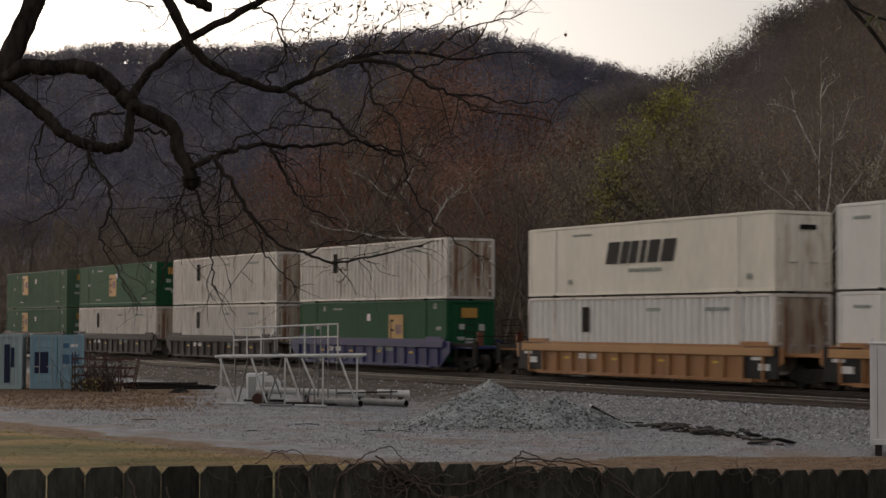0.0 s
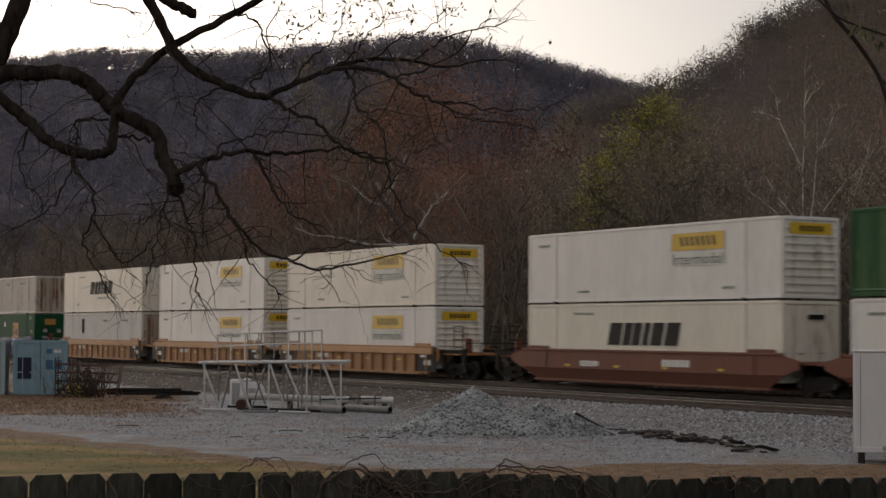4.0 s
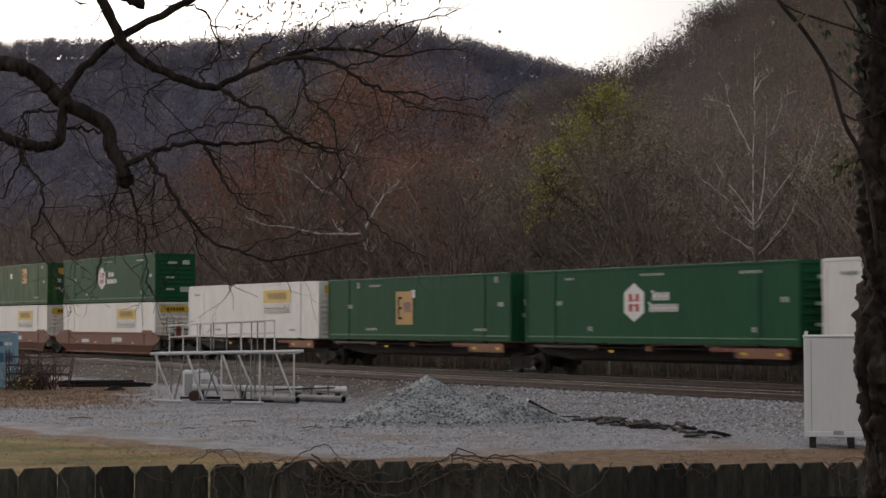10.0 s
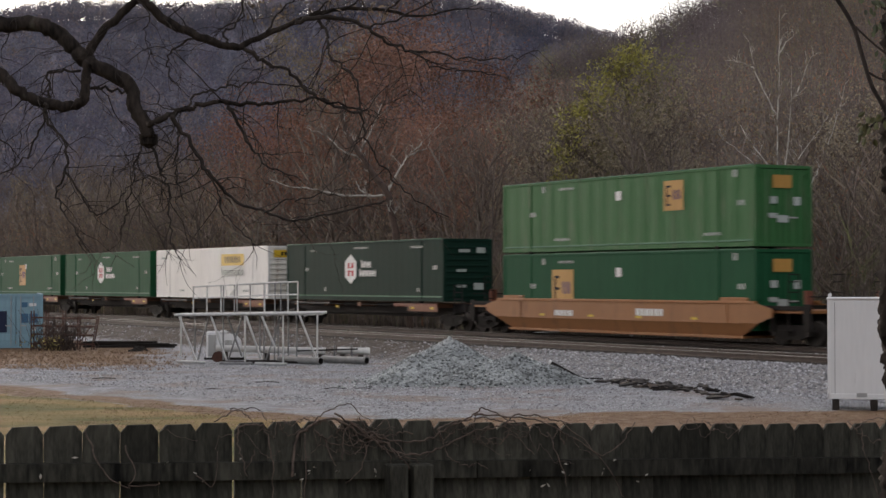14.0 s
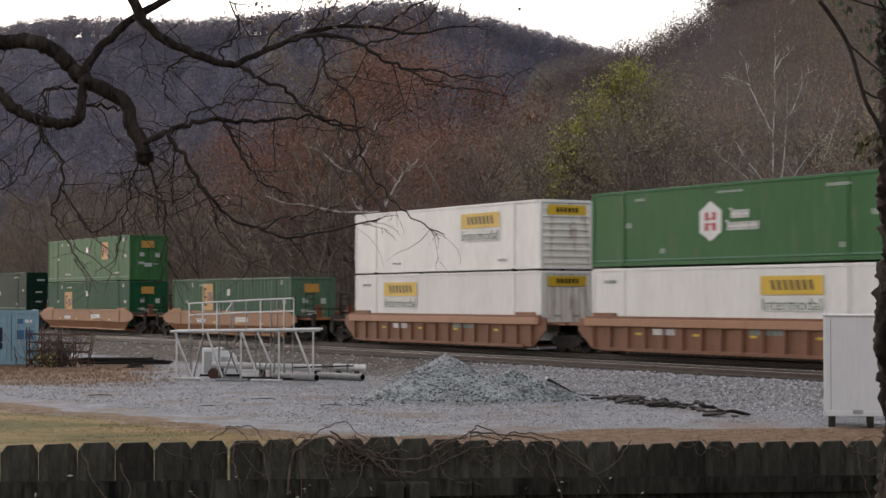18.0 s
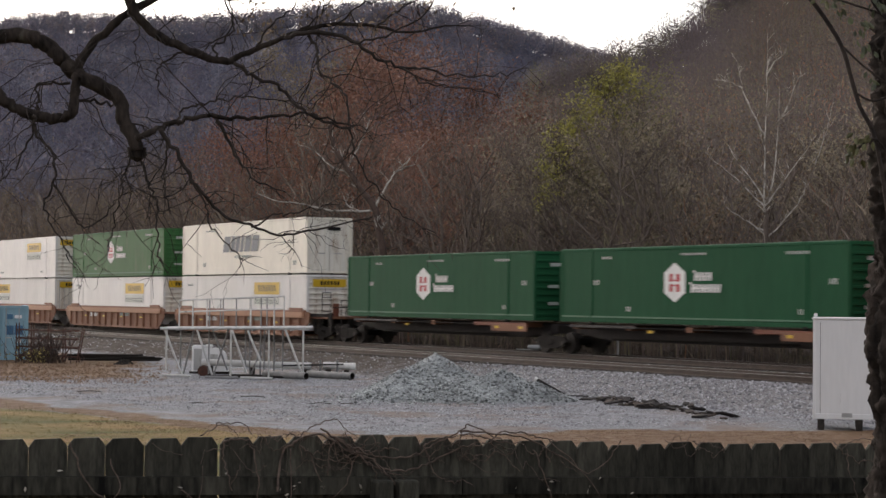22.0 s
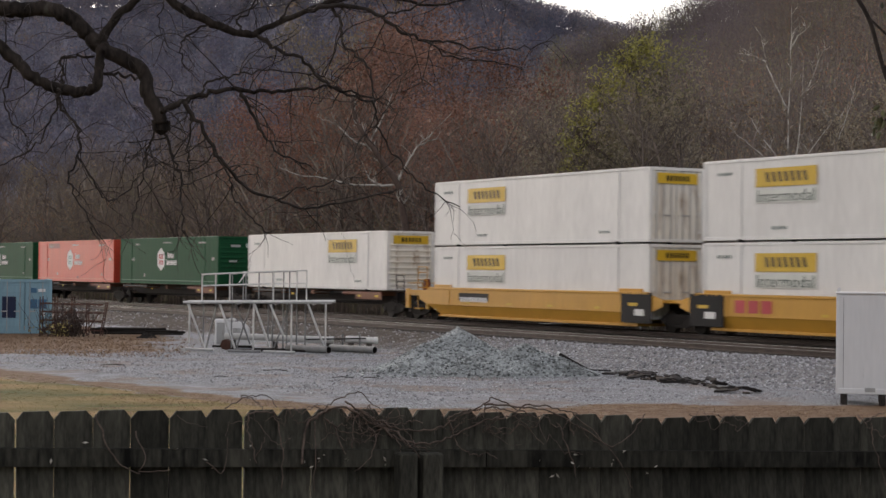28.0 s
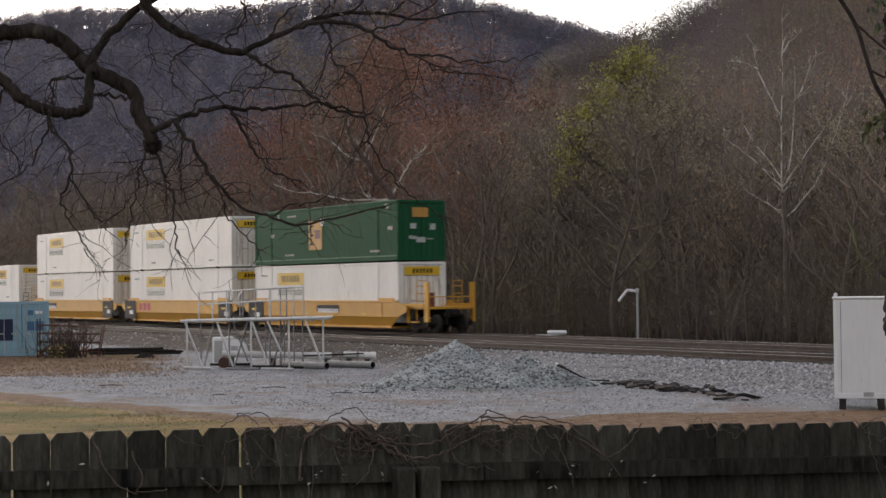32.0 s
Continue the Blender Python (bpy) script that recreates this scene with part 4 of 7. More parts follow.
def container(label, colour, frame_colour, ribs, end_kind, group, logo, end_colour=None):
    """A 53-foot box, front end at x = 0, floor at z = 0. Its marks lie on both long sides."""
    L, H, W = BOX_L, BOX_H, BOX_W / 2
    end_colour = end_colour or (END_WHITE if colour in (WHITE, CREAM, OLD_WHITE) else colour)
    box = thing("shipping_container", label, "container", group=group)
    part("body", ribbed_side(*ribs), colour, box)
    for z0, z1, nm in ((0.06, 0.19, "bottom_rail"), (H - 0.11, H, "top_rail")):
        for side in (1, -1):
            part(nm, blocks((-L + 0.12, side * W, z0, -0.12, side * (W - 0.06), z1), bevel=0.01), frame_colour, box)
    for x in (-L, -0.16):
        for side in (1, -1):
            part("corner_post", blocks((x, side * W, 0.06, x + 0.16, side * (W - 0.16), H - 0.03), bevel=0.015), frame_colour, box)
    for x in (-1.98 - 0.17, -L + 1.98 - 0.0):
        for side in (1, -1):
            post = part("stacking_post", blocks((x, side * (W + 0.004), 0.06, x + 0.17, side * (W - 0.08), H - 0.02), bevel=0.01), frame_colour, box)
            for z in (-0.02, H - 0.12):
                part("casting", blocks((x - 0.02, side * (W + 0.01), z, x + 0.19, side * (W - 0.14), z + 0.13), bevel=0.012), GAP_DARK if z < 0 else frame_colour, post)
    # thin pale strips paint in the light caught along rail and roof edge
    edge = LIT_EDGE_GREEN if colour in (GREEN, LIGHT_GREEN, MOSS_GREEN, DARK_GREEN) else LIT_EDGE_RED if colour is RED else None
    if edge:
        for side in (1, -1):
            part("rub_strip", blocks((-L + 0.16, side * (W - 0.02), 0.25, -0.16, side * (W + 0.004), 0.31), bevel=0.004), edge, box, "pale strip for light caught on the rail")
            part("roof_edge", blocks((-L + 0.10, side * (W - 0.05), H - 0.025, -0.10, side * (W + 0.003), H + 0.008), bevel=0.004), edge, box, "pale strip for light caught on the roof edge")
    # ends: a nose with level ribs at the front or the rear, doors at the other
    for x, out, doors in ((-L, -1, end_kind == "doors"), (0.0, 1, end_kind != "doors")):
        if doors:
            for side in (1, -1):
                leaf = part("door", blocks((x - out * 0.05, side * 0.015, 0.16, x - out * 0.10, side * (W - 0.15), H - 0.14), bevel=0.008), end_colour, box)
                for y in (0.28, 0.62, 0.95):
                    part("lock_rod", rods(0.022, ((x - out * 0.03, side * y, 0.12), (x - out * 0.03, side * y, H - 0.12)), sides=6), STEEL_GREY if colour is WHITE else frame_colour, leaf)
                part("handle", blocks((x - out * 0.045, side * 0.25, 1.05, x - out * 0.012, side * 0.65, 1.10)), STEEL_GREY, leaf)
                for z in (0.4, 1.1, 1.8, 2.5):
                    part("hinge", blocks((x - out * 0.045, side * (W - 0.28), z, x - out * 0.0, side * (W - 0.1), z + 0.1)), frame_colour, leaf)
        else:
            wall = part("nose_wall", blocks((x - out * 0.06, -W + 0.15, 0.15, x - out * 0.12, W - 0.15, H - 0.1)), end_colour, box)
            for i in range(9):
                z = 0.26 + i * 0.275
                part("level_rib", blocks((x - out * 0.065, -W + 0.15, z, x - out * 0.01, W - 0.15, z + 0.10), bevel=0.012), end_colour, wall)
        part("door_sill" if doors else "nose_sill", blocks((x - out * 0.12, -W + 0.12, 0.06, x - out * 0.005, W - 0.12, 0.17), bevel=0.01), frame_colour, box)
        part("header", blocks((x - out * 0.12, -W + 0.12, H - 0.13, x - out * 0.005, W - 0.12, H - 0.005), bevel=0.01), frame_colour, box)
    logo(box, -L if end_kind == "doors" else -L, W)
    return box


def mark(name, box, material, boxes, label=""):
    """Flat marks on the sides, each a thin plate."""
    bm = bmesh.new()
    for x0, z0, x1, z1, y in boxes:
        t = 0.005 if y > 0 else -0.005
        block(bm, x0, y, z0, x1, y + t, z1)
    return part(name, bm, material, box, label)


def numbers(box, W, material, spots):
    for x, z, w, h in spots:
        for side in (1, -1):
            part("marking", fix(bars(bmesh.new(), x, z, w * 0.9, h * 0.85, max(2, int(w / 0.13)), side * (W + 0.001), 0.45)), material, box)


def words(text, width, height):
    """Flat letters of the built-in font as corners and faces, fitted to a width and a height."""
    cu = bpy.data.curves.new("letters", "FONT")
    cu.body, cu.extrude, cu.resolution_u = text, 0.0, 2
    ob = bpy.data.objects.new("letters", cu)
    scene.collection.objects.link(ob)
    me = bpy.data.meshes.new_from_object(ob.evaluated_get(bpy.context.evaluated_depsgraph_get()))
    bpy.data.objects.remove(ob)
    bpy.data.curves.remove(cu)
    co = [v.co.copy() for v in me.vertices]
    faces = [tuple(f.vertices) for f in me.polygons]
    bpy.data.meshes.remove(me)
    x0, x1 = min(c.x for c in co), max(c.x for c in co)
    z0, z1 = min(c.y for c in co), max(c.y for c in co)
    return [((c.x - x0) / (x1 - x0) * width, (c.y - z0) / (z1 - z0) * height) for c in co], faces


INTERMODAL = words("Intermodal", 2.9, 0.40)


def side_word(word, x, z, side, W, material, parent):
    """Letters on a long side, reading from the viewer's left to right."""
    flat, faces = word
    n = len(flat)
    v = [(x - side * u, side * (W + off), z + up) for off in (0.002, 0.007) for u, up in flat]
    return mesh_object("lettering", v, [tuple(i + n for i in f) for f in faces], material, parent)


def yellow_sign_logo(nose_x, rear_nose):
    """A yellow sign with dark strokes over a grey-green line, near the nose, and one across the end."""
    def put(box, _, W):
        for side in (1, -1):
            y = side * (W + 0.002)
            sign = mark("sign", box, YELLOW_SIGN, [(nose_x, 1.88, nose_x + 3.1, 2.52, y)], "yellow sign")
            part("lettering", fix(bars(bmesh.new(), nose_x + 0.45, 2.04, 2.2, 0.34, 7, side * (W + 0.008), 0.5, 0.10)), SIGN_INK, sign)
            mark("name_strip", box, PALE_STRIP, [(nose_x, 1.33, nose_x + 3.1, 1.80, y)], "pale grey-green strip")
            side_word(INTERMODAL, nose_x + (3.0 if side > 0 else 0.1), 1.36, side, W + 0.006, INTER_INK, box)
        for x, out in ((-BOX_L, -1), (0.0, 1)):
            sign = part("end_sign", blocks((x - out * 0.008, -0.95, 2.28, x + out * 0.006, 0.95, 2.68)), YELLOW_SIGN, box, "yellow sign")
            bm = bmesh.new()
            for i in range(6):
                block(bm, x + out * 0.005, -0.55 + i * 0.19, 2.38, x + out * 0.012, -0.43 + i * 0.19, 2.58)
            part("lettering", bm, INK, sign)
        numbers(box, W, GREY_INK, [(-BOX_L + 2.6, 0.42, 0.8, 0.12), (-1.9 + 0.3, 2.35, 0.9, 0.13), (-4.5, 0.42, 0.9, 0.12)])
    return put


def slanted_logo(x, tone):
    """Bold slanted strokes with a fine line below."""
    def put(box, _, W):
        for side in (1, -1):
            y = side * (W + 0.002)
            bm = bmesh.new()
            for at, wide in ((0.0, 0.82), (1.0, 0.70), (1.86, 0.36), (2.40, 0.50), (3.0, 0.50), (3.66, 0.82)):
                at = at if side > 0 else 4.47 - at - wide
                bars(bm, x + at + 0.15 * side, 1.28, wide, 0.86, 1, y, 0.0, -0.24 * side)
            part("lettering", fix(bm), tone, box, "slanted lettering strokes")
            part("lettering", fix(bars(bmesh.new(), x + 0.9, 0.92, 2.2, 0.16, 13, y, 0.45)), GREY_INK, box)
        numbers(box, W, GREY_INK, [(-14.9, 0.5, 0.4, 0.25), (-3.4, 0.5, 0.4, 0.25), (-4.8, 2.45, 1.6, 0.12)])
        part("end_placard", blocks((-BOX_L - 0.012, -0.6, 2.25, -BOX_L + 0.002, 0.15, 2.42)), INK, box)
    return put


def square_logo(x, z=0.75, w=1.5, h=1.5):
    """An upright orange square with three dark strokes."""
    def put(box, _, W):
        for side in (1, -1):
            y = side * (W + 0.002)
            sign = mark("sign", box, ORANGE_SIGN, [(x, z, x + w, z + h, y)], "orange square sign")
            yy = side * (W + 0.008)
            bm = bmesh.new()

            def at(off, width):
                return x + off * w if side < 0 else x + (1 - off - width) * w

            for k in (0.16, 0.46, 0.77):
                bars(bm, at(0.12, 0.24), z + k * h, 0.24 * w, 0.07 * h, 1, yy, 0.0)
            bars(bm, at(0.12, 0.07), z + 0.18 * h, 0.07 * w, 0.62 * h, 1, yy, 0.0)
            part("lettering", fix(bm), INK, sign)
            part("lettering", fix(bars(bmesh.new(), at(0.46, 0.42), z + 0.36 * h, 0.42 * w, 0.32 * h, 4, yy, 0.45, 0.05)), PURPLE_INK, sign, "dull purple lettering strokes")
        numbers(box, W, DIM_INK, [(-15.6, 1.5, 0.5, 0.22), (-14.3, 0.48, 1.1, 0.13), (-15.2, 2.5, 0.35, 0.3), (-5.2, 2.50, 1.2, 0.12),
                                    (-2.5, 1.5, 0.5, 0.22), (-4.9, 0.48, 1.2, 0.13), (-3.2, 2.45, 0.3, 0.3)])
        for side in (1, -1):
            mark("decal", box, WHITE_INK, [(-8.4, 1.95, -8.05, 2.3, side * (W + 0.002))], "pale round decal")
        for xx, out in ((-BOX_L, -1), (0.0, 1)):
            part("end_sign", blocks((xx - out * 0.008, -0.35, 2.1, xx + out * 0.006, 0.5, 2.55)), ORANGE_SIGN, box, "orange sign")
            for k, (a, b, c, d) in enumerate(((-0.75, 1.5, -0.45, 1.8), (0.3, 1.55, 0.62, 1.8), (-0.2, 0.9, 0.3, 1.15), (0.3, 1.1, 0.7, 1.22))):
                part("placard", blocks((xx - out * 0.008, a, b, xx + out * 0.004, c, d)), DIM_INK, box)
    return put


def six_sided_logo(x, on_red=False):
    """A tall white six-sided shield with red strokes and white lettering beside it."""
    def put(box, _, W):
        for side in (1, -1):
            y0, y1 = side * (W + 0.002), side * (W + 0.008)
            way = -1 if side > 0 else 1
            bm = prism(bmesh.new(), [(x - 0.60, 1.20), (x, 0.86), (x + 0.60, 1.20), (x + 0.60, 1.94), (x, 2.30), (x - 0.60, 1.94)], y0, y1)
            shield = part("sign", bm, WHITE_INK, box, "white six-sided shield")
            bm = bmesh.new()
            yy = side * (W + 0.009)
            for z, high in ((1.24, 0.28), (1.61, 0.28)):
                for k in (-0.30, 0.10):
                    bars(bm, x + k, z, 0.2, high, 1, yy, 0.0)
            bars(bm, x - 0.12, 1.45, 0.24, 0.04, 1, yy, 0.0)
            bars(bm, x - 0.12, 1.64, 0.24, 0.04, 1, yy, 0.0)
            part("emblem", fix(bm), RED_INK if not on_red else GREY_INK, shield)
            for z, first, wide, count in ((1.64, 1.05, 1.0, 6), (1.22, 0.85, 1.7, 10)):
                bm = bmesh.new()
                bars(bm, x + first if way > 0 else x - first - wide, z, wide, 0.29, count, y0, 0.38, way * 0.03)
                bars(bm, x + first if way > 0 else x - first - wide, z + 0.12, wide, 0.055, 3, y0, 0.18)
                bars(bm, x + first if way > 0 else x - first - 0.11, z + 0.29, 0.11, 0.08, 1, y0, 0.0)
                part("lettering", fix(bm), WHITE_INK, box)
        numbers(box, W, DIM_INK, [(-15.6, 1.5, 0.45, 0.22), (-14.0, 0.5, 0.3, 0.2), (-14.3, 2.5, 1.3, 0.12), (-2.6, 1.5, 0.45, 0.22), (-4.6, 0.5, 0.35, 0.22),
                                    (-3.4, 2.48, 0.7, 0.12), (-9.0, 2.55, 1.6, 0.10)])
        if on_red:
            for side in (1, -1):
                mark("faded_patch", box, PATCH_RED, [(-4.95, 2.40, -2.45, 2.74, side * (W + 0.002))], "dull darker red patch")
                mark("faded_patch", box, PATCH_RED, [(-9.15, 0.28, -8.75, 0.44, side * (W + 0.002))], "dull darker red patch")
        for xx, out in ((-BOX_L, -1), (0.0, 1)):
            for a, b, c, d in ((-0.9, 2.25, -0.45, 2.5), (-0.1, 2.28, 0.5, 2.42), (-0.8, 0.6, -0.3, 0.9), (0.1, 0.7, 0.6, 0.82), (0.1, 1.4, 0.6, 1.52)):
                part("placard", blocks((xx - out * 0.008, a, b, xx + out * 0.006, c, d)), DIM_INK, box)
    return put


def plain_logo(box, _, W):
    for side in (1, -1):
        mark("worn_patch", box, GAP_DARK, [(-4.6, 1.5, -4.1, 2.5, side * (W + 0.002))], "dark rubbed patch")
    numbers(box, W, GREY_INK, [(-13.6, 2.3, 1.6, 0.16), (-9.4, 2.3, 1.0, 0.16)])


SMOOTH, RIB, WAVY = (0.60, 0.004), (0.42, 0.055), (0.85, 0.012)
BOXES = {
    "Y": lambda: container("white smooth-sided container with a yellow sign", WHITE, WHITE, SMOOTH, "nose", "train containers", yellow_sign_logo(-13.0, True)),
    "y": lambda: container("white smooth-sided container with a yellow sign", WHITE, WHITE, SMOOTH, "doors", "train containers", yellow_sign_logo(-6.0, False)),
    "C": lambda: container("cream container with a yellow sign", CREAM, CREAM, SMOOTH, "nose", "train containers", yellow_sign_logo(-13.0, True)),
    "S": lambda: container("cream container with bold dark slanted lettering strokes", CREAM, CREAM, SMOOTH, "doors", "train containers", slanted_logo(-10.4, INK)),
    "s": lambda: container("cream container with faded grey slanted lettering strokes", CREAM, CREAM, SMOOTH, "doors", "train containers", slanted_logo(-10.4, FADED_INK)),
    "W": lambda: container("grimy white ribbed container with rust streaks", OLD_WHITE, OLD_WHITE, RIB, "doors", "train containers", plain_logo, RUSTY_END),
    "P": lambda: container("white ribbed container with dented rusty end", WHITE, OLD_WHITE, RIB, "doors", "train containers", plain_logo, RUSTY_END),
    "E": lambda: container("green container with an orange square sign", GREEN, GREEN, SMOOTH, "doors", "train containers", square_logo(-8.2)),
    "B": lambda: container("green container with an orange square sign", GREEN, GREEN, SMOOTH, "doors", "train containers", square_logo(-5.2)),
    "F": lambda: container("green wavy-sided container with a small orange square sign", MOSS_GREEN, MOSS_GREEN, WAVY, "doors", "train containers", square_logo(-11.8, 1.55, 1.1, 1.05)),
    "K": lambda: container("green container with an orange square sign", GREEN, GREEN, SMOOTH, "doors", "train containers", square_logo(-11.9, 0.75)),
    "e": lambda: container("green wavy-sided container with an orange square sign", LIGHT_GREEN, LIGHT_GREEN, WAVY, "doors", "train containers", square_logo(-12.2, 1.45, 1.15, 1.1)),
    "G": lambda: container("faded green ribbed container with pale markings", FADED_GREEN, FADED_GREEN, RIB, "doors", "train containers", square_logo(-6.1, 1.12)),
    "H": lambda: container("green container with a white six-sided shield", GREEN, GREEN, SMOOTH, "nose", "train containers", six_sided_logo(-7.25)),
    "h": lambda: container("bright green container with a white six-sided shield", LIGHT_GREEN, LIGHT_GREEN, SMOOTH, "nose", "train containers", six_sided_logo(-7.25)),
    "D": lambda: container("dark green container with a white six-sided shield", DARK_GREEN, DARK_GREEN, SMOOTH, "nose", "train containers", six_sided_logo(-7.25)),
    "R": lambda: container("coral red container with a white six-sided shield", RED, RED, SMOOTH, "nose", "train containers", six_sided_logo(-7.25, True)),
}
MADE = {}


def place_box(code, s, floor):
    if code not in MADE:
        ob = MADE[code] = BOXES[code]()
    else:
        ob = copy_thing(MADE[code], pose(0, 0, 0))
    TRAIN.append((ob, s, floor))


def truck(parent, x):
    """A two-axle truck: side frames, bolster, springs and four wheels."""
    t = part("truck", blocks((x - 0.18, -1.15, 0.34, x + 0.18, 1.15, 0.62), bevel=0.03), GAP_DARK, parent)
    for side in (1, -1):
        bm = prism(bmesh.new(), [(x - 1.15, 0.50), (x - 0.9, 0.66), (x - 0.35, 0.72), (x + 0.35, 0.72), (x + 0.9, 0.66), (x + 1.15, 0.50), (x + 0.85, 0.36),
                                 (x + 0.42, 0.22), (x - 0.42, 0.22), (x - 0.85, 0.36)], side * 0.98, side * 1.12)
        part("side_frame", bm, GAP_DARK, t)
        for ax in (-0.86, 0.86):
            bm = bmesh.new()
            rod(bm, (x + ax, side * 0.66, 0.43), (x + ax, side * 0.80, 0.43), 0.42, 20)
            rod(bm, (x + ax, side * 0.62, 0.43), (x + ax, side * 0.66, 0.43), 0.455, 20)
            rod(bm, (x + ax, side * 0.80, 0.43), (x + ax, side * 1.16, 0.43), 0.10, 10)
            part("wheel", bm, WHEEL_STEEL, t)
        bm = bmesh.new()
        for k in (-0.14, 0.0, 0.14):
            rod(bm, (x + k, side * 1.03, 0.26), (x + k, side * 1.03, 0.5), 0.055, 8)
        part("spring", bm, WHEEL_STEEL, t)
    return t


def ride_high(car, by=0.12):
    """Lifts a wagon's body on its springs; the trucks stay on the rail."""
    for ob in car.children:
        if ob.name.split(".")[0] == "truck":
            continue
        for q in [ob, *ob.children]:
            for v in q.data.vertices:
                v.co.z += by * min(max((v.co.z - 0.16) / 0.5, 0.0), 1.0)


# top band paints made paler, for the light the proud band catches
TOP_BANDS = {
    WELL_BROWN: paint("brown car paint lightened for the lit band", (0.40, 0.215, 0.13), at=0.58, dirt=(0.2, 0.10, 0.06), rough=0.7),
    WELL_ORANGE: paint("orange car paint lightened for the lit band", (0.44, 0.235, 0.10), at=0.58, dirt=(0.24, 0.13, 0.06), rough=0.6),
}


def well_unit(label, colour, style, front_end, rear_end, plate=None):
    """One well of a stack car: side sills with chords and posts, sloped ends, ladders and platforms. Container front at x = 0."""
    L = BOX_L
    car = thing("well_car", label, "railway wagon", group="train wagons")
    half = 1.47
    lo, hi = 0.22, 1.34
    x0, x1 = -L - 0.30, 0.30
    for side in (1, -1):
        a, b = side * half, side * (half - 0.05)
        inset = 0.24 if style == "smooth" else 0.0
        if style == "smooth":
            outline = [(x0 - 0.75, 0.86), (x0 - 0.05, 0.64), (x1 + 0.05, 0.64), (x1 + 0.75, 0.86), (x1 + 0.75, 1.12),
                       (x1 - 0.2, hi), (x0 + 0.2, hi), (x0 - 0.75, 1.12)]
        else:
            outline = [(x0 - 0.35, 0.80), (x0 + 0.6, lo), (x1 - 0.6, lo), (x1 + 0.35, 0.80), (x1 + 0.35, hi - 0.06), (x1 - 0.1, hi - 0.02), (x0 + 0.1, hi - 0.02), (x0 - 0.35, hi - 0.06)]
        sill = part("side_sill", prism(bmesh.new(), outline, a, b), colour, car)
        part("top_chord", blocks((x0 + 0.1, side * (half - 0.09), hi - 0.05, x1 - 0.1, side * (half + 0.035), hi + 0.05), bevel=0.015), colour, sill)
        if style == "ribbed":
            part("top_band", blocks((x0 + 0.15, side * (half - 0.01), hi - 0.34, x1 - 0.15, side * (half + 0.095), hi - 0.045), bevel=0.02), TOP_BANDS.get(colour, colour), sill, "top band, paler on brown and orange cars as if catching light")
        part("bottom_chord", blocks((x0 + 1.3, side * (half - 0.12 - inset), lo - 0.04, x1 - 1.3, side * (half + 0.05 - inset), lo + 0.07), bevel=0.015), colour, sill)
        if style == "ribbed":
            n = 15
            for i in range(n):
                x = x0 + 0.7 + (x1 - x0 - 1.4) * i / (n - 1)
                part("side_post", blocks((x - 0.05, side * (half - 0.01), lo + 0.06, x + 0.05, side * (half + 0.085), hi - 0.335), bevel=0.01), colour, sill)
        else:
            # the lower wall leans inward under a seam
            lean = []
            for k in (0.0, 0.05):
                lean += [(x0 - 0.05, side * (half - k), 0.64), (x1 + 0.05, side * (half - k), 0.64), (x1 - 1.15, side * (half - 0.20 - k), lo), (x0 + 1.15, side * (half - 0.20 - k), lo)]
            mesh_object("lower_wall", lean, [(0, 1, 2, 3), (7, 6, 5, 4), (0, 4, 5, 1), (1, 5, 6, 2), (2, 6, 7, 3), (3, 7, 4, 0)], colour, sill)
            part("mid_seam", blocks((x0 + 0.9, side * (half - 0.01), 0.62, x1 - 0.9, side * (half + 0.012), 0.66)), colour, sill)
            for k in (-14.8, -1.6):
                part("stiffener", blocks((k - 0.06, side * (half - 0.01), 0.66, k + 0.06, side * (half + 0.03), hi)), colour, sill)
        for k in (-L + 1.0, -1.0):
            part("box_guide", blocks((k - 0.75, side * (half - 0.10), hi + 0.04, k + 0.75, side * (half - 0.02), hi + 0.17), bevel=0.02), colour, sill)
        if plate:
            for k in plate if colour is not WELL_YELLOW else [q for q, real in zip(plate, (rear_end, front_end)) if not real]:
                pl = part("plate", blocks((k - 0.95, side * (half - 0.005), 0.30, k + 0.95, side * (half + 0.035), 1.36)), INK, sill, "black end plate")
                part("marking", blocks((k - 0.5, side * (half + 0.028), 0.62, k + 0.1, side * (half + 0.036), 0.86)), WHITE_INK, pl)
                part("marking", blocks((k - 0.1, side * (half + 0.028), 0.98, k + 0.5, side * (half + 0.036), 1.10)), YELLOW_SIGN if style == "smooth" else WHITE_INK, pl)
        else:
            part("marking", fix(bars(bmesh.new(), -11.2, 0.80, 1.7, 0.26, 6, side * (half + 0.012), 0.25)), WHITE_INK if style == "smooth" else GREY_INK, sill)
        if colour is WELL_YELLOW and not front_end and not rear_end:
            part("lettering", fix(bars(bmesh.new(), -4.0, 0.74, 2.1, 0.44, 3, side * (half + 0.012), 0.22)), RED_INK, sill, "bold red lettering strokes")
        elif colour is WELL_YELLOW:
            at = -5.0 if front_end else -10.4
            plate_1 = part("name_plate", blocks((at, side * (half - 0.004), 0.84, at + 2.5, side * (half + 0.014), 1.16)), INK, sill, "black plate with white strokes")
            part("lettering", fix(bars(bmesh.new(), at + 0.12, 0.90, 2.3, 0.2, 9, side * (half + 0.015), 0.3)), WHITE_INK, plate_1)
        else:
            part("marking", fix(bars(bmesh.new(), -5.4, 0.72, 1.3, 0.22, 7, side * (half + 0.012), 0.3)), WHITE_INK, sill)
        for k in (-13.2, -9.9, -6.8, -3.4):
            part("reflector", blocks((k, side * (half + 0.005), 0.70, k + 0.34, side * (half + 0.016), 0.79)), YELLOW_SIGN, sill)
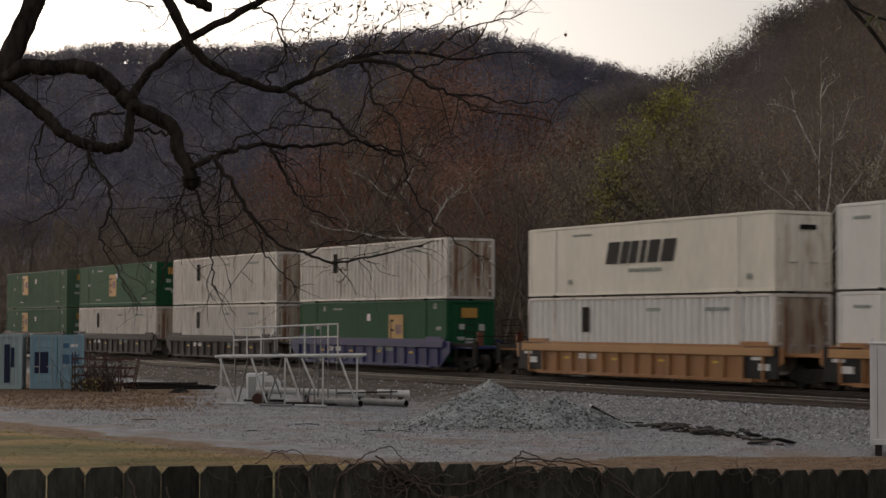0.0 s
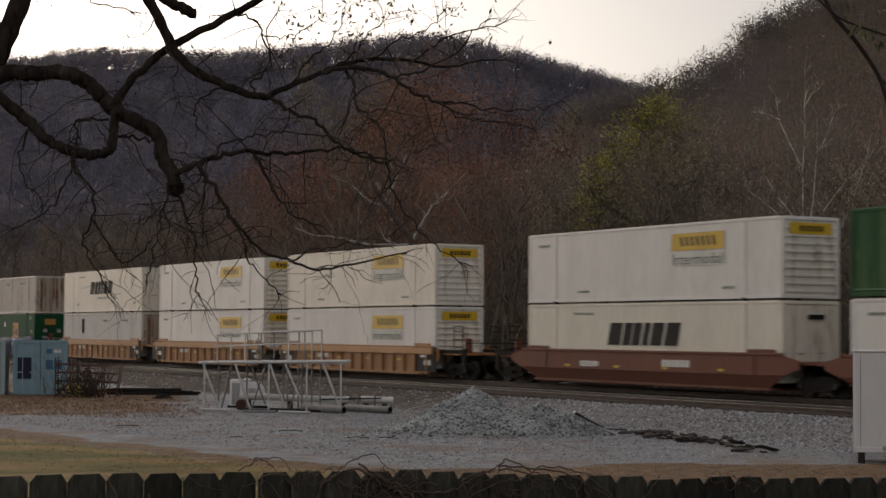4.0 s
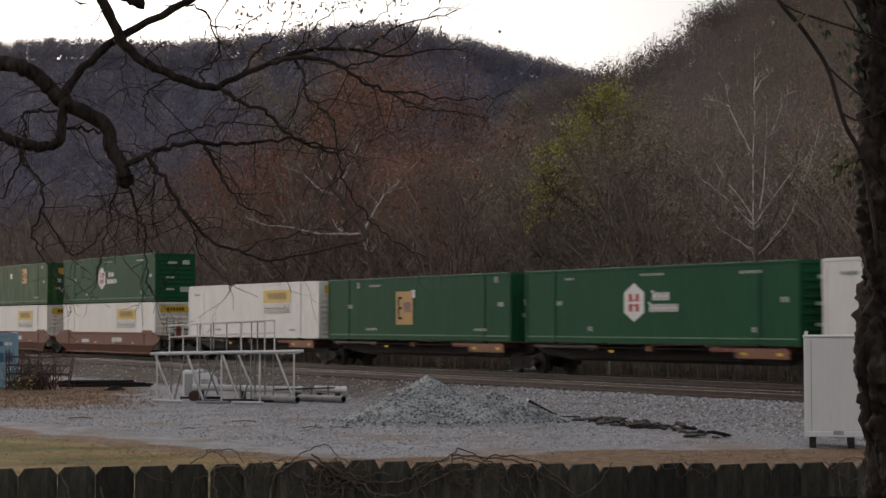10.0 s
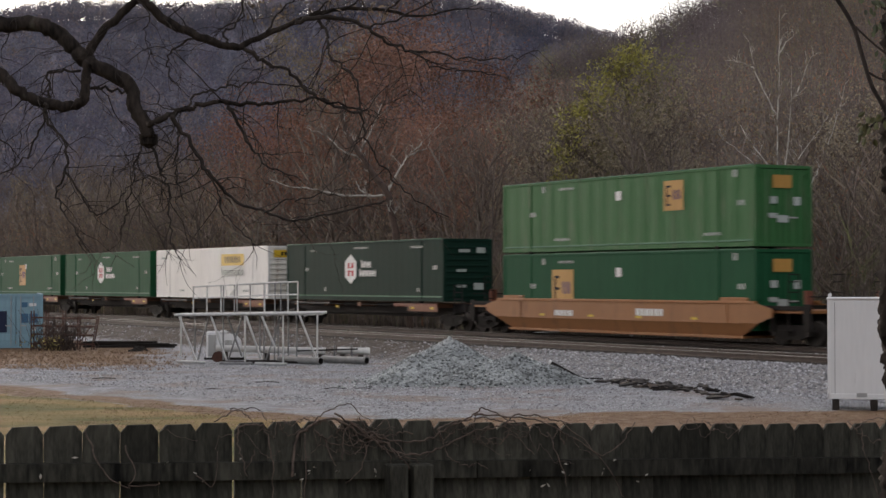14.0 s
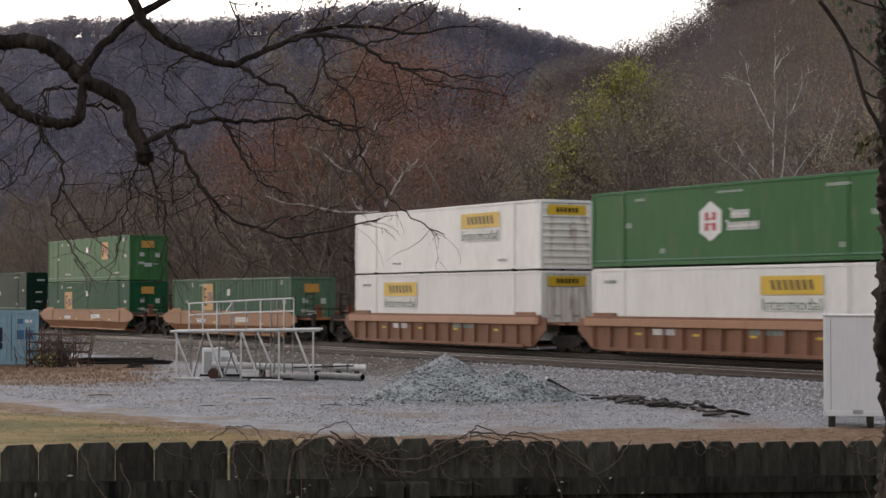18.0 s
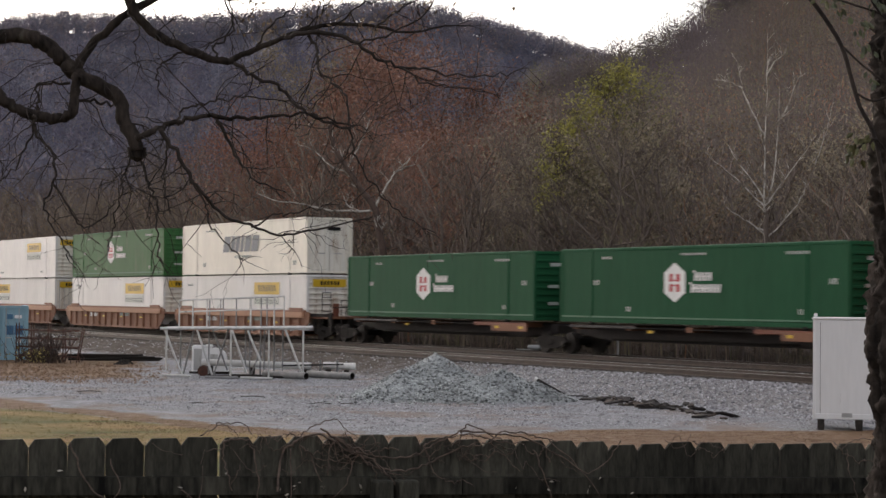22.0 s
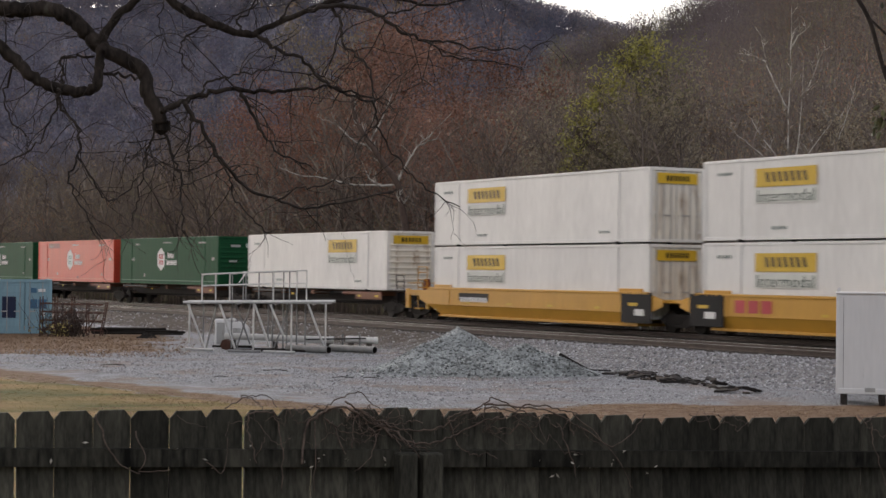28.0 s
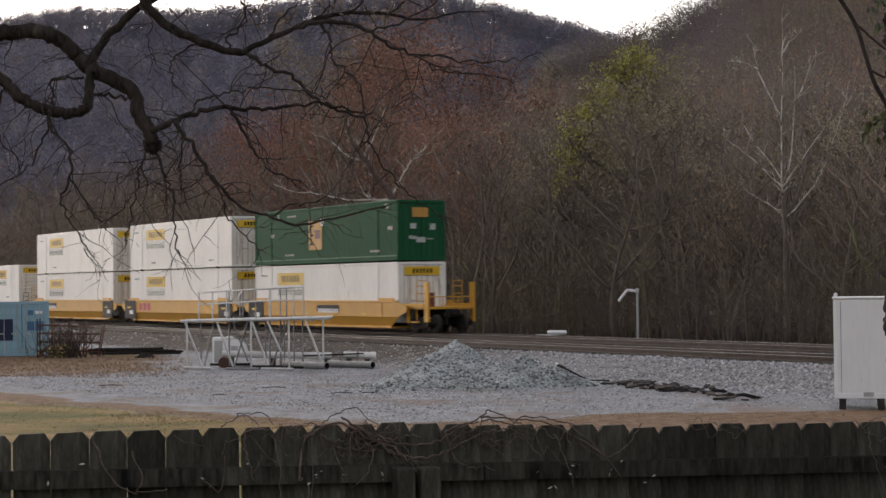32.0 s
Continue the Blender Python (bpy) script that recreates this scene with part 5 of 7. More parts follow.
    part("floor", blocks((x0 + 0.9, -half + 0.1, lo - 0.02, x1 - 0.9, half - 0.1, lo + 0.05)), colour, car)
    for out, x, real in ((1, x1, front_end), (-1, x0, rear_end)):
        deep = 2.4 if real else 1.35
        trim = colour if colour is WELL_YELLOW else GAP_DARK
        part("end_platform", blocks((x - out * 0.35, -1.25, 0.98, x + out * deep, 1.25, 1.10), bevel=0.02), colour, car)
        part("draft_sill", blocks((x - out * 0.9, -0.32, 0.62, x + out * (2.5 if real else 1.55), 0.32, 1.0), bevel=0.02), GAP_DARK, car)
        if real:
            for side in (1, -1):
                lad = part("end_ladder", rods(0.02, ((x + out * 1.3, side * 1.22, 0.5), (x + out * 1.3, side * 1.22, 2.3)), ((x + out * 1.3, side * 0.75, 1.0), (x + out * 1.3, side * 0.75, 2.3)),
                                              *(((x + out * 1.3, side * 0.75, z), (x + out * 1.3, side * 1.22, z)) for z in (1.35, 1.7, 2.05, 2.3))), trim, car)
                part("step", blocks((x + out * 0.9, side * 1.0, 0.42, x + out * 1.4, side * 1.34, 0.47)), trim, lad)
            part("crossover_rail", rods(0.022, ((x + out * 2.3, -1.2, 1.55), (x + out * 2.3, 1.2, 1.55)), ((x + out * 2.3, -0.4, 1.1), (x + out * 2.3, -0.4, 1.55)),
                                        ((x + out * 2.3, 0.4, 1.1), (x + out * 2.3, 0.4, 1.55))), trim, car)
            for side in (1, -1):
                part("end_post", blocks((x + out * 2.05, side * 1.16, 0.45, x + out * 2.40, side * 1.27, 2.22 if colour is WELL_YELLOW and out < 0 else 1.3), bevel=0.012), trim, car)
                part("side_beam", blocks((x - out * 0.2, side * 1.18, 1.08, x + out * 2.06, side * 1.30, 1.24), bevel=0.015), trim, car)
                part("step_hanger", blocks((x + out * 0.35, side * 1.14, 0.42, x + out * 0.55, side * 1.24, 1.0), bevel=0.01), trim, car)
            part("brake_stand", blocks((x + out * 1.5, 0.45, 1.1, x + out * 1.66, 0.75, 1.75), bevel=0.02), WELL_RED, car, "small dull red brake stand")
            coup = part("coupler", blocks((x + out * 2.5, -0.14, 0.70, x + out * 3.0, 0.14, 0.96), bevel=0.04), GAP_DARK, car)
            part("air_hose", rods(0.03, ((x + out * 2.4, 0.4, 0.8), (x + out * 2.8, 0.45, 0.35))), GAP_DARK, coup)
            truck(car, x + out * 1.3)
    if not rear_end:
        truck(car, -L - 1.58)
    ride_high(car)
    return car


def spine_unit(label, front_end, rear_end, pitch):
    """One low spine platform under a single box: centre sill, outrigger arms, end platforms."""
    L = BOX_L
    car = thing("spine_car", label, "railway wagon", group="train wagons")
    sill = part("centre_sill", prism(bmesh.new(), [(-L - 0.3, 0.72), (-L + 2.2, 0.50), (-2.2, 0.50), (0.3, 0.72), (0.3, 1.06), (-L - 0.3, 1.06)], -0.32, 0.32), WELL_BLACK, car)
    for x in (-1.0, -4.4, -8.0, -11.7, -L + 1.0):
        part("outrigger", prism(bmesh.new(), [(x - 0.18, 0.90), (x + 0.18, 0.90), (x + 0.18, 1.09), (x - 0.18, 1.09)], -1.22, 1.22), WELL_BROWN, sill)
    for side in (1, -1):
        part("side_sill", blocks((-L + 0.6, side * 1.12, 0.93, -L + 4.6, side * 1.30, 1.08), bevel=0.015), WELL_RED, sill, "rust-red side plate")
        part("side_sill", blocks((-4.9, side * 1.12, 0.96, -0.6, side * 1.28, 1.08), bevel=0.015), WELL_BLACK, sill)
        part("side_plate", blocks((-L + 0.5, side * 1.28, 0.72, -L + 3.2, side * 1.33, 1.02), bevel=0.01), WELL_BROWN, sill, "rust-brown step plate")
        part("catwalk", blocks((-L + 3.0, side * 0.6, 0.98, -4.0, side * 1.22, 1.02)), GAP_DARK, sill)
        for k in (-L + 0.8, -L + 2.6, -6.0):
            part("reflector", blocks((k, side * 1.325, 0.83, k + 0.3, side * 1.338, 0.93)), YELLOW_SIGN, sill)
    part("brake_reservoir", rods(0.2, ((-7.6, -0.7, 0.72), (-6.2, -0.7, 0.72)), sides=12), GAP_DARK, car)
    part("brake_rod", rods(0.03, ((-13, 0.55, 0.6), (-2.5, 0.55, 0.55))), GAP_DARK, car)
    for out, x, real in ((1, 0.3, front_end), (-1, -L - 0.3, rear_end)):
        part("draft_sill", blocks((x - out * 0.3, -0.3, 0.66, x + out * (0.75 if real else 0.9), 0.3, 1.0), bevel=0.02), GAP_DARK, car)
        if real:
            part("coupler", blocks((x + out * 0.75, -0.14, 0.70, x + out * 1.2, 0.14, 0.96), bevel=0.04), GAP_DARK, car)
            part("end_ladder", rods(0.02, ((x + out * 0.5, 1.2, 0.5), (x + out * 0.5, 1.2, 1.9)), ((x + out * 0.5, 0.8, 1.0), (x + out * 0.5, 0.8, 1.9)),
                                    *(((x + out * 0.5, 0.8, z), (x + out * 0.5, 1.2, z)) for z in (1.3, 1.6, 1.9))), WELL_BLACK, car)
            truck(car, x + out * 0.1)
    if not rear_end:
        truck(car, -L - (pitch - L) / 2)
    ride_high(car)
    return car


LOW, HIGH, SINGLE = RAIL_TOP + 0.42, RAIL_TOP + 3.335, RAIL_TOP + 1.24
# consist, from the head: place of the front end, lower box, upper box, wagon, and which ends carry couplers
STACKS = [
    (388.2, "G", "G", "black", 1, 0), (369.0, "W", "E", "black", 0, 0), (349.8, "W", "W", "black", 0, 0), (330.5, "K", "W", "blue", 0, 1),
    (307.2, "P", "S", "orange", 1, 0), (287.9, "Y", "Y", "orange", 0, 0), (268.6, "Y", "C", "orange", 0, 1),
    (244.5, "S", "Y", "red", 1, 0), (225.0, "Y", "F", "red", 0, 0), (205.5, "Y", "H", "red", 0, 1),
    (93.25, "B", "e", "amber", 1, 1), (69.9, "G", "", "amber", 1, 1),
    (46.6, "y", "Y", "brown", 1, 0), (26.9, "Y", "h", "brown", 0, 0), (7.85, "Y", "s", "brown", 0, 1),
    (-106.6, "y", "y", "yellow", 1, 0), (-125.9, "y", "y", "yellow", 0, 0), (-145.2, "y", "E", "yellow", 0, 1),
]
SINGLES = [
    (184.35, "Y", 1, 0, 17.15), (167.2, "E", 0, 0, 17.2), (150.0, "H", 0, 0, 17.2), (132.8, "Y", 0, 0, 18.5), (114.35, "D", 0, 1, 18.0),
    (-12.7, "H", 1, 0, 18.0), (-30.7, "H", 0, 0, 17.5), (-48.2, "R", 0, 0, 17.4), (-65.6, "H", 0, 0, 20.3), (-85.96, "Y", 0, 1, 18.0),
]
WAGONS = {
    "black": ("sooty black stack car with ribbed sides", WELL_BLACK, "ribbed", None),
    "blue": ("deep blue stack car with ribbed sides", WELL_BLUE, "ribbed", None),
    "orange": ("faded orange stack car with ribbed sides", WELL_ORANGE, "ribbed", (-15.6, -0.5)),
    "red": ("rusty red stack car with scuffed smooth sides", WELL_RED, "smooth", None),
    "amber": ("faded orange stack car with smooth sloped sides", WELL_AMBER, "smooth", None),
    "brown": ("oxide brown stack car with ribbed sides", WELL_BROWN, "ribbed", None),
    "yellow": ("yellow stack car with smooth sides and black end plates", WELL_YELLOW, "smooth", (-15.6, -0.5)),
}


def build_train():
    for s, low, high, wagon, front, rear in STACKS:
        label, colour, style, plate = WAGONS[wagon]
        key = (wagon, front, rear)
        if key not in MADE:
            car = MADE[key] = well_unit(label, colour, style, front, rear, plate)
        else:
            car = copy_thing(MADE[key], pose(0, 0, 0))
        TRAIN.append((car, s, RAIL_TOP))
        place_box(low, s, LOW)
        if high:
            place_box(high, s, HIGH)
    for s, box, front, rear, pitch in SINGLES:
        car = spine_unit("low black and rust spine car", front, rear, pitch)
        TRAIN.append((car, s, RAIL_TOP))
        place_box(box, s, SINGLE)


build_train()


def motions():
    """The train rolls by, slowing a little."""
    for ob, s, floor in TRAIN:
        walk(ob, [(t, track_pose(s + 14.906 * (t - 16) - 0.01634 * (t - 16) ** 2, 0, floor)) for t in range(0, 33, 2)])


# ---- the yard ----
def open_pipe(a, b, r, wall=0.012, sides=18):
    """A hollow pipe from a to b."""
    a, b = Vector(a), Vector(b)
    way = (b - a).normalized()
    side = way.orthogonal().normalized()
    other = way.cross(side)
    bm = bmesh.new()
    rings = []
    for p, rad in ((a, r), (b, r), (b, r - wall), (a, r - wall)):
        rings.append([bm.verts.new(p + (side * math.cos(2 * math.pi * i / sides) + other * math.sin(2 * math.pi * i / sides)) * rad) for i in range(sides)])
    for k in range(4):
        p, q = rings[k], rings[(k + 1) % 4]
        for i in range(sides):
            bm.faces.new((p[i], p[(i + 1) % sides], q[(i + 1) % sides], q[i]))
    return fix(bm)


DULL_ALU = surface("darker dull aluminium", (0.13, 0.13, 0.132), (0.30, 0.298, 0.295), rough=0.6, metal=0.2, scale=5)


def build_staging():
    """A metal work platform on open trusses, with guard rails, set down on the gravel."""
    st = thing("work_platform", "weathered aluminium work platform with open truss legs and guard rails", "scaffold", pose(-7.27, 66.2, 0.0))
    deck = part("deck", blocks((-2.6, -0.62, 1.79, 2.7, 0.62, 1.82)), ALU, st)
    for y in (-0.66, 0.66):
        part("edge_beam", rods(0.052, ((-2.69, y, 1.81), (2.84, y, 1.88)), sides=10), ALU, deck)
    for x in (-2.1, -0.7, 0.7, 2.1):
        part("cross_bar", rods(0.03, ((x, -0.66, 1.77), (x, 0.66, 1.77))), ALU, deck)
    for x0, z0, x1, z1 in ((-2.52, 1.77, -1.89, 0.14), (-1.34, 1.77, -0.76, 0.12), (-0.05, 1.77, 0.50, 0.20), (0.52, 1.77, 1.01, 0.63), (1.91, 1.80, 2.58, 0.05)):
        part("brace", rods(0.042, ((x0, -0.64, z0), (x1, -0.64, z1))), ALU, st)
    for x0, z0, x1, z1 in ((-1.61, 1.77, -1.99, 0.10), (-0.33, 1.77, -0.86, 0.07), (1.16, 1.77, 0.52, 0.02), (-0.92, 1.77, -0.35, 0.25)):
        part("brace", rods(0.034, ((x0, 0.62, z0), (x1, 0.60, z1))), DULL_ALU, st)
    for x, z0 in ((-2.45, 0.30), (-0.09, 0.09), (1.31, 0.01), (2.57, 0.10)):
        part("leg", rods(0.036, ((x, -0.64, z0), (x, -0.64, 1.80))), ALU, st)
    for x, z0 in ((-2.11, 0.02), (0.48, 0.10), (1.39, 0.08), (1.71, 0.08), (0.88, 0.05), (0.32, 0.16), (1.02, 0.16), (-1.05, 0.10)):
        part("leg", rods(0.030, ((x, 0.62, z0), (x, 0.62, 1.80))), DULL_ALU, st)
    part("foot_bar", rods(0.050, ((-2.58, -0.75, 0.11), (-1.55, -0.72, 0.07)), sides=10), ALU, st)
    part("foot_bar", rods(0.055, ((-0.98, -0.85, 0.05), (0.25, -1.25, 0.05)), sides=10), DULL_ALU, st)
    part("foot_bar", rods(0.055, ((0.35, -1.30, 0.05), (1.55, -1.75, 0.05)), sides=10), ALU, st)
    part("base_frame", rods(0.045, ((-0.9, -0.2, 0.05), (2.5, -0.55, 0.06)), ((-0.2, 0.5, 0.06), (2.2, 0.2, 0.06)), ((0.4, -0.9, 0.06), (0.9, 0.5, 0.06))), GAP_DARK, st, "dark steel base frame")
    rail = part("guard_rail", rods(0.028, ((-2.03, -0.62, 2.84), (0.61, -0.62, 2.98)), ((0.61, -0.62, 2.98), (1.86, -0.62, 3.03))), ALU, st)
    part("mid_rail", rods(0.028, ((-2.01, -0.62, 2.42), (0.62, -0.62, 2.53)), ((0.62, -0.62, 2.53), (1.84, -0.62, 2.56))), ALU, rail)
    for x in (-2.0, -1.5, -0.98, 0.63, 1.49, 1.85):
        part("rail_post", rods(0.028, ((x, -0.62, 1.82), (x, -0.62, 2.94 + 0.045 * x))), ALU, rail)
    rail = part("guard_rail", rods(0.024, ((-1.04, 0.62, 2.90), (1.38, 0.62, 2.99))), DULL_ALU, st)
    for x in (-1.04, -0.63, -0.53, -0.04, 0.48, 0.89, 1.11, 1.38):
        part("rail_post", rods(0.024, ((x, 0.62, 1.82), (x, 0.62, 2.93 + 0.03 * x))), DULL_ALU, rail)
    part("rail_brace", rods(0.024, ((-0.72, 0.0, 2.54), (-0.48, 0.0, 2.88))), ALU, rail)
    return st


build_staging()


PIPE_GREY = surface("dull grey pipe", (0.12, 0.12, 0.12), (0.27, 0.268, 0.26), rough=0.6, scale=3, stain=(0.16, 0.14, 0.12), stain_at=0.58)


def build_pipes():
    """White and grey pipes stacked beside the platform."""
    for label, a, b, r, mat in (
            ("long white plastic pipe lying on blocks", (-8.72, 67.9, 0.50), (-4.55, 67.9, 0.38), 0.125, WHITE),
            ("short white pipe end on a pipe stack", (-4.10, 67.9, 0.42), (-2.86, 67.9, 0.38), 0.125, WHITE),
            ("grey pipe with dark open end on gravel", (-6.2, 66.6, 0.13), (-4.52, 64.9, 0.13), 0.13, PIPE_GREY),
            ("grey pipe with dark open end on gravel", (-4.6, 66.9, 0.13), (-2.86, 65.2, 0.13), 0.13, PIPE_GREY),
            ("thin dark pipe on the ground", (-5.6, 67.2, 0.42), (-3.3, 67.4, 0.48), 0.03, GAP_DARK)):
        t = thing("pipe", label, "pipe", pose(*a), group="pipes in the yard")
        w = Vector(b) - Vector(a)
        part("pipe_wall", open_pipe((0, 0, 0), w, r), mat, t, smooth=False)
        if r > 0.05:
            u = w.normalized()
            part("collar", open_pipe(w - u * 0.16, w - u * 0.02, r + 0.012), mat, t)
            # dark sleeve paints the shade inside the open end
            part("bore", open_pipe(w - u * 0.012, w - u * 0.6, r - 0.014), GAP_DARK, t, "dark sleeve for the shade inside the pipe")
    t = thing("drum", "rusty red-brown drum lying at a pipe end", "drum", pose(-8.55, 66.9, 0.0))
    part("barrel", rods(0.2, ((0, 0, 0.2), (0.0, 0.5, 0.2)), sides=16), RUST, t)
    part("hoop", rods(0.21, ((0, 0.1, 0.2), (0.0, 0.14, 0.2)), ((0, 0.36, 0.2), (0, 0.40, 0.2)), sides=16), RUST, t)
    for x, y, high in ((-6.8, 67.9, 0.32), (-4.75, 67.9, 0.26), (-3.9, 67.9, 0.28), (-3.2, 67.9, 0.26), (-8.4, 67.9, 0.36)):
        t = thing("timber_block", "dark timber block under a pipe", "block", pose(x, y, 0.0), group="pipe supports")
        part("beam", blocks((-0.09, -0.3, -0.02, 0.09, 0.3, high), bevel=0.015), TIE_WOOD, t)
    for x in (-4.2, -3.55):
        t = thing("stake", "grey upright stake holding stacked pipes", "stake", pose(x, 67.7, 0.0), group="pipe stakes")
        part("shaft", rods(0.04, ((0, 0, -0.05), (0, 0, 0.62))), DULL_ALU, t)
    t = thing("equipment_box", "small white equipment housing with a rounded cap", "cabinet", pose(-9.05, 69.7, 0.0))
    part("body", blocks((-0.26, -0.25, 0.0, 0.22, 0.25, 1.10), bevel=0.05), BOX_PAINT, t)
    part("cap", blocks((0.24, -0.22, 1.0, 0.52, 0.22, 1.13), bevel=0.05), BOX_PAINT, t, "white cap")
    part("side_door", blocks((-0.18, -0.268, 0.12, 0.14, -0.246, 0.96), bevel=0.008), STEEL_GREY, t)
    part("side_housing", prism(bmesh.new(), [(0.22, 0.05), (1.15, 0.05), (1.05, 0.75), (0.85, 0.98), (0.22, 1.0)], -0.2, 0.2), BOX_PAINT, t, "sloped pale side housing")
    part("base", blocks((-0.34, -0.32, -0.02, 1.22, 0.32, 0.08)), GAP_DARK, t)
    part("vent", blocks((0.45, -0.212, 0.35, 0.75, -0.194, 0.75)), STEEL_GREY, t)


build_pipes()


def storage_box(label, colour, m, length, doors_open_end=True):
    """A shipping box used for storage: corrugated walls, corner posts, and a pair of doors at y = 0."""
    W, H = 1.22, 2.5
    t = thing("storage_container", label, "container", m, group="storage containers")
    bm = bmesh.new()
    n = int(length / 0.28)
    for side in (1, -1):
        line = []
        for i in range(n):
            for fx, d in ((0, 0), (0.3, 0), (0.5, 0.036), (0.8, 0.036)):
                line.append((side * (W - 0.03 - d), 0.1 + (i + fx) * (length - 0.2) / n))
        lo = [bm.verts.new((x, y, 0.15)) for x, y in line]
        hi = [bm.verts.new((x, y, H - 0.1)) for x, y in line]
        for i in range(len(line) - 1):
            q = (lo[i], lo[i + 1], hi[i + 1], hi[i])
            bm.faces.new(q if side > 0 else q[::-1])
    block(bm, -W + 0.05, 0.05, H - 0.1, W - 0.05, length - 0.05, H - 0.04)
    block(bm, -W + 0.05, length - 0.1, 0.15, W - 0.05, length - 0.06, H - 0.08)
    part("body", bm, colour, t)
    for side in (1, -1):
        for y in (0.0, length - 0.15):
            part("corner_post", blocks((side * W, y, 0.0, side * (W - 0.13), y + 0.15, H), bevel=0.012), colour, t)
        part("top_rail", blocks((side * W, 0.1, H - 0.12, side * (W - 0.06), length - 0.1, H)), colour, t)
        part("bottom_rail", blocks((side * W, 0.1, 0.0, side * (W - 0.06), length - 0.1, 0.16)), colour, t)
        leaf = part("door", blocks((side * 0.012, 0.03, 0.14, side * (W - 0.13), 0.075, H - 0.14), bevel=0.008), colour, t)
        for k in range(4):
            part("panel_rib", blocks((side * 0.10, 0.018, 0.34 + k * 0.52, side * (W - 0.2), 0.034, 0.62 + k * 0.52), bevel=0.006), colour, leaf)
        for x in (0.22, 0.80):
            rd = part("lock_rod", rods(0.02, ((side * x, 0.005, 0.1), (side * x, 0.005, H - 0.1)), sides=6), STEEL_GREY, leaf)
            part("handle", blocks((side * (x - 0.02), -0.02, 1.0, side * (x + 0.26), 0.01, 1.05)), STEEL_GREY, rd)
        for z in (0.35, 0.95, 1.55, 2.15):
            part("hinge", blocks((side * (W - 0.2), 0.008, z, side * (W - 0.06), 0.034, z + 0.1)), colour, leaf)
    part("header", blocks((-W + 0.12, 0.0, H - 0.14, W - 0.12, 0.1, H - 0.003)), colour, t)
    part("door_sill", blocks((-W + 0.12, 0.0, 0.0, W - 0.12, 0.1, 0.14)), colour, t)
    return t


MID_BLUE = paint("deeper blue patch paint", (0.055, 0.14, 0.24), at=0.7)
NAVY = paint("dark navy patch paint", (0.012, 0.018, 0.05), at=0.8)
blue = storage_box("blue steel storage container with closed doors and dark patch", BLUE_PAINT, pose(-19.76, 82.0, 0.0, 0, 0, 14.5), 6.06)
part("painted_patch", blocks((-1.02, 0.010, 0.72, -0.40, 0.022, 1.70)), NAVY, blue, "dark navy patch")
part("painted_patch", blocks((0.24, 0.010, 1.16, 0.56, 0.022, 1.58)), MID_BLUE, blue, "deeper blue patch")
part("painted_patch", blocks((0.60, 0.010, 1.16, 0.98, 0.022, 1.58)), MID_BLUE, blue, "deeper blue patch")
part("painted_patch", blocks((0.26, 0.010, 1.88, 0.52, 0.022, 2.10)), MID_BLUE, blue, "deeper blue patch")
part("faded_panel", blocks((0.60, 0.010, 1.92, 0.92, 0.022, 2.06)), BOX_PAINT, blue, "faded pale panel")
part("placard", blocks((0.74, -0.012, 0.80, 0.90, 0.012, 1.0)), WHITE_INK, blue)
teal = storage_box("pale teal storage container with dark streaks", TEAL_PAINT, pose(-21.45, 82.6, 0.0, 0, 0, 100), 6.06)
for x0, z0, x1, z1 in ((0.55, 0.3, 0.8, 2.05), (0.35, 1.0, 0.5, 1.9)):
    part("painted_patch", blocks((-1.232, x0, z0, -1.218, x1, z1)), NAVY, teal, "dark streak")
part("placard", blocks((-1.232, 2.1, 0.9, -1.218, 2.4, 1.1)), WHITE_INK, teal)
part("placard", blocks((-1.232, 2.1, 1.1, -1.218, 2.4, 1.32)), RED_INK, teal)


RUSTY_STEM = surface("dark red-brown stems", (0.03, 0.020, 0.016), (0.09, 0.058, 0.046), rough=0.9, scale=6)
GOLD_LEAF = surface("yellowing leaves", (0.19, 0.155, 0.045), (0.42, 0.34, 0.11), rough=0.8, scale=8, island=0.4)


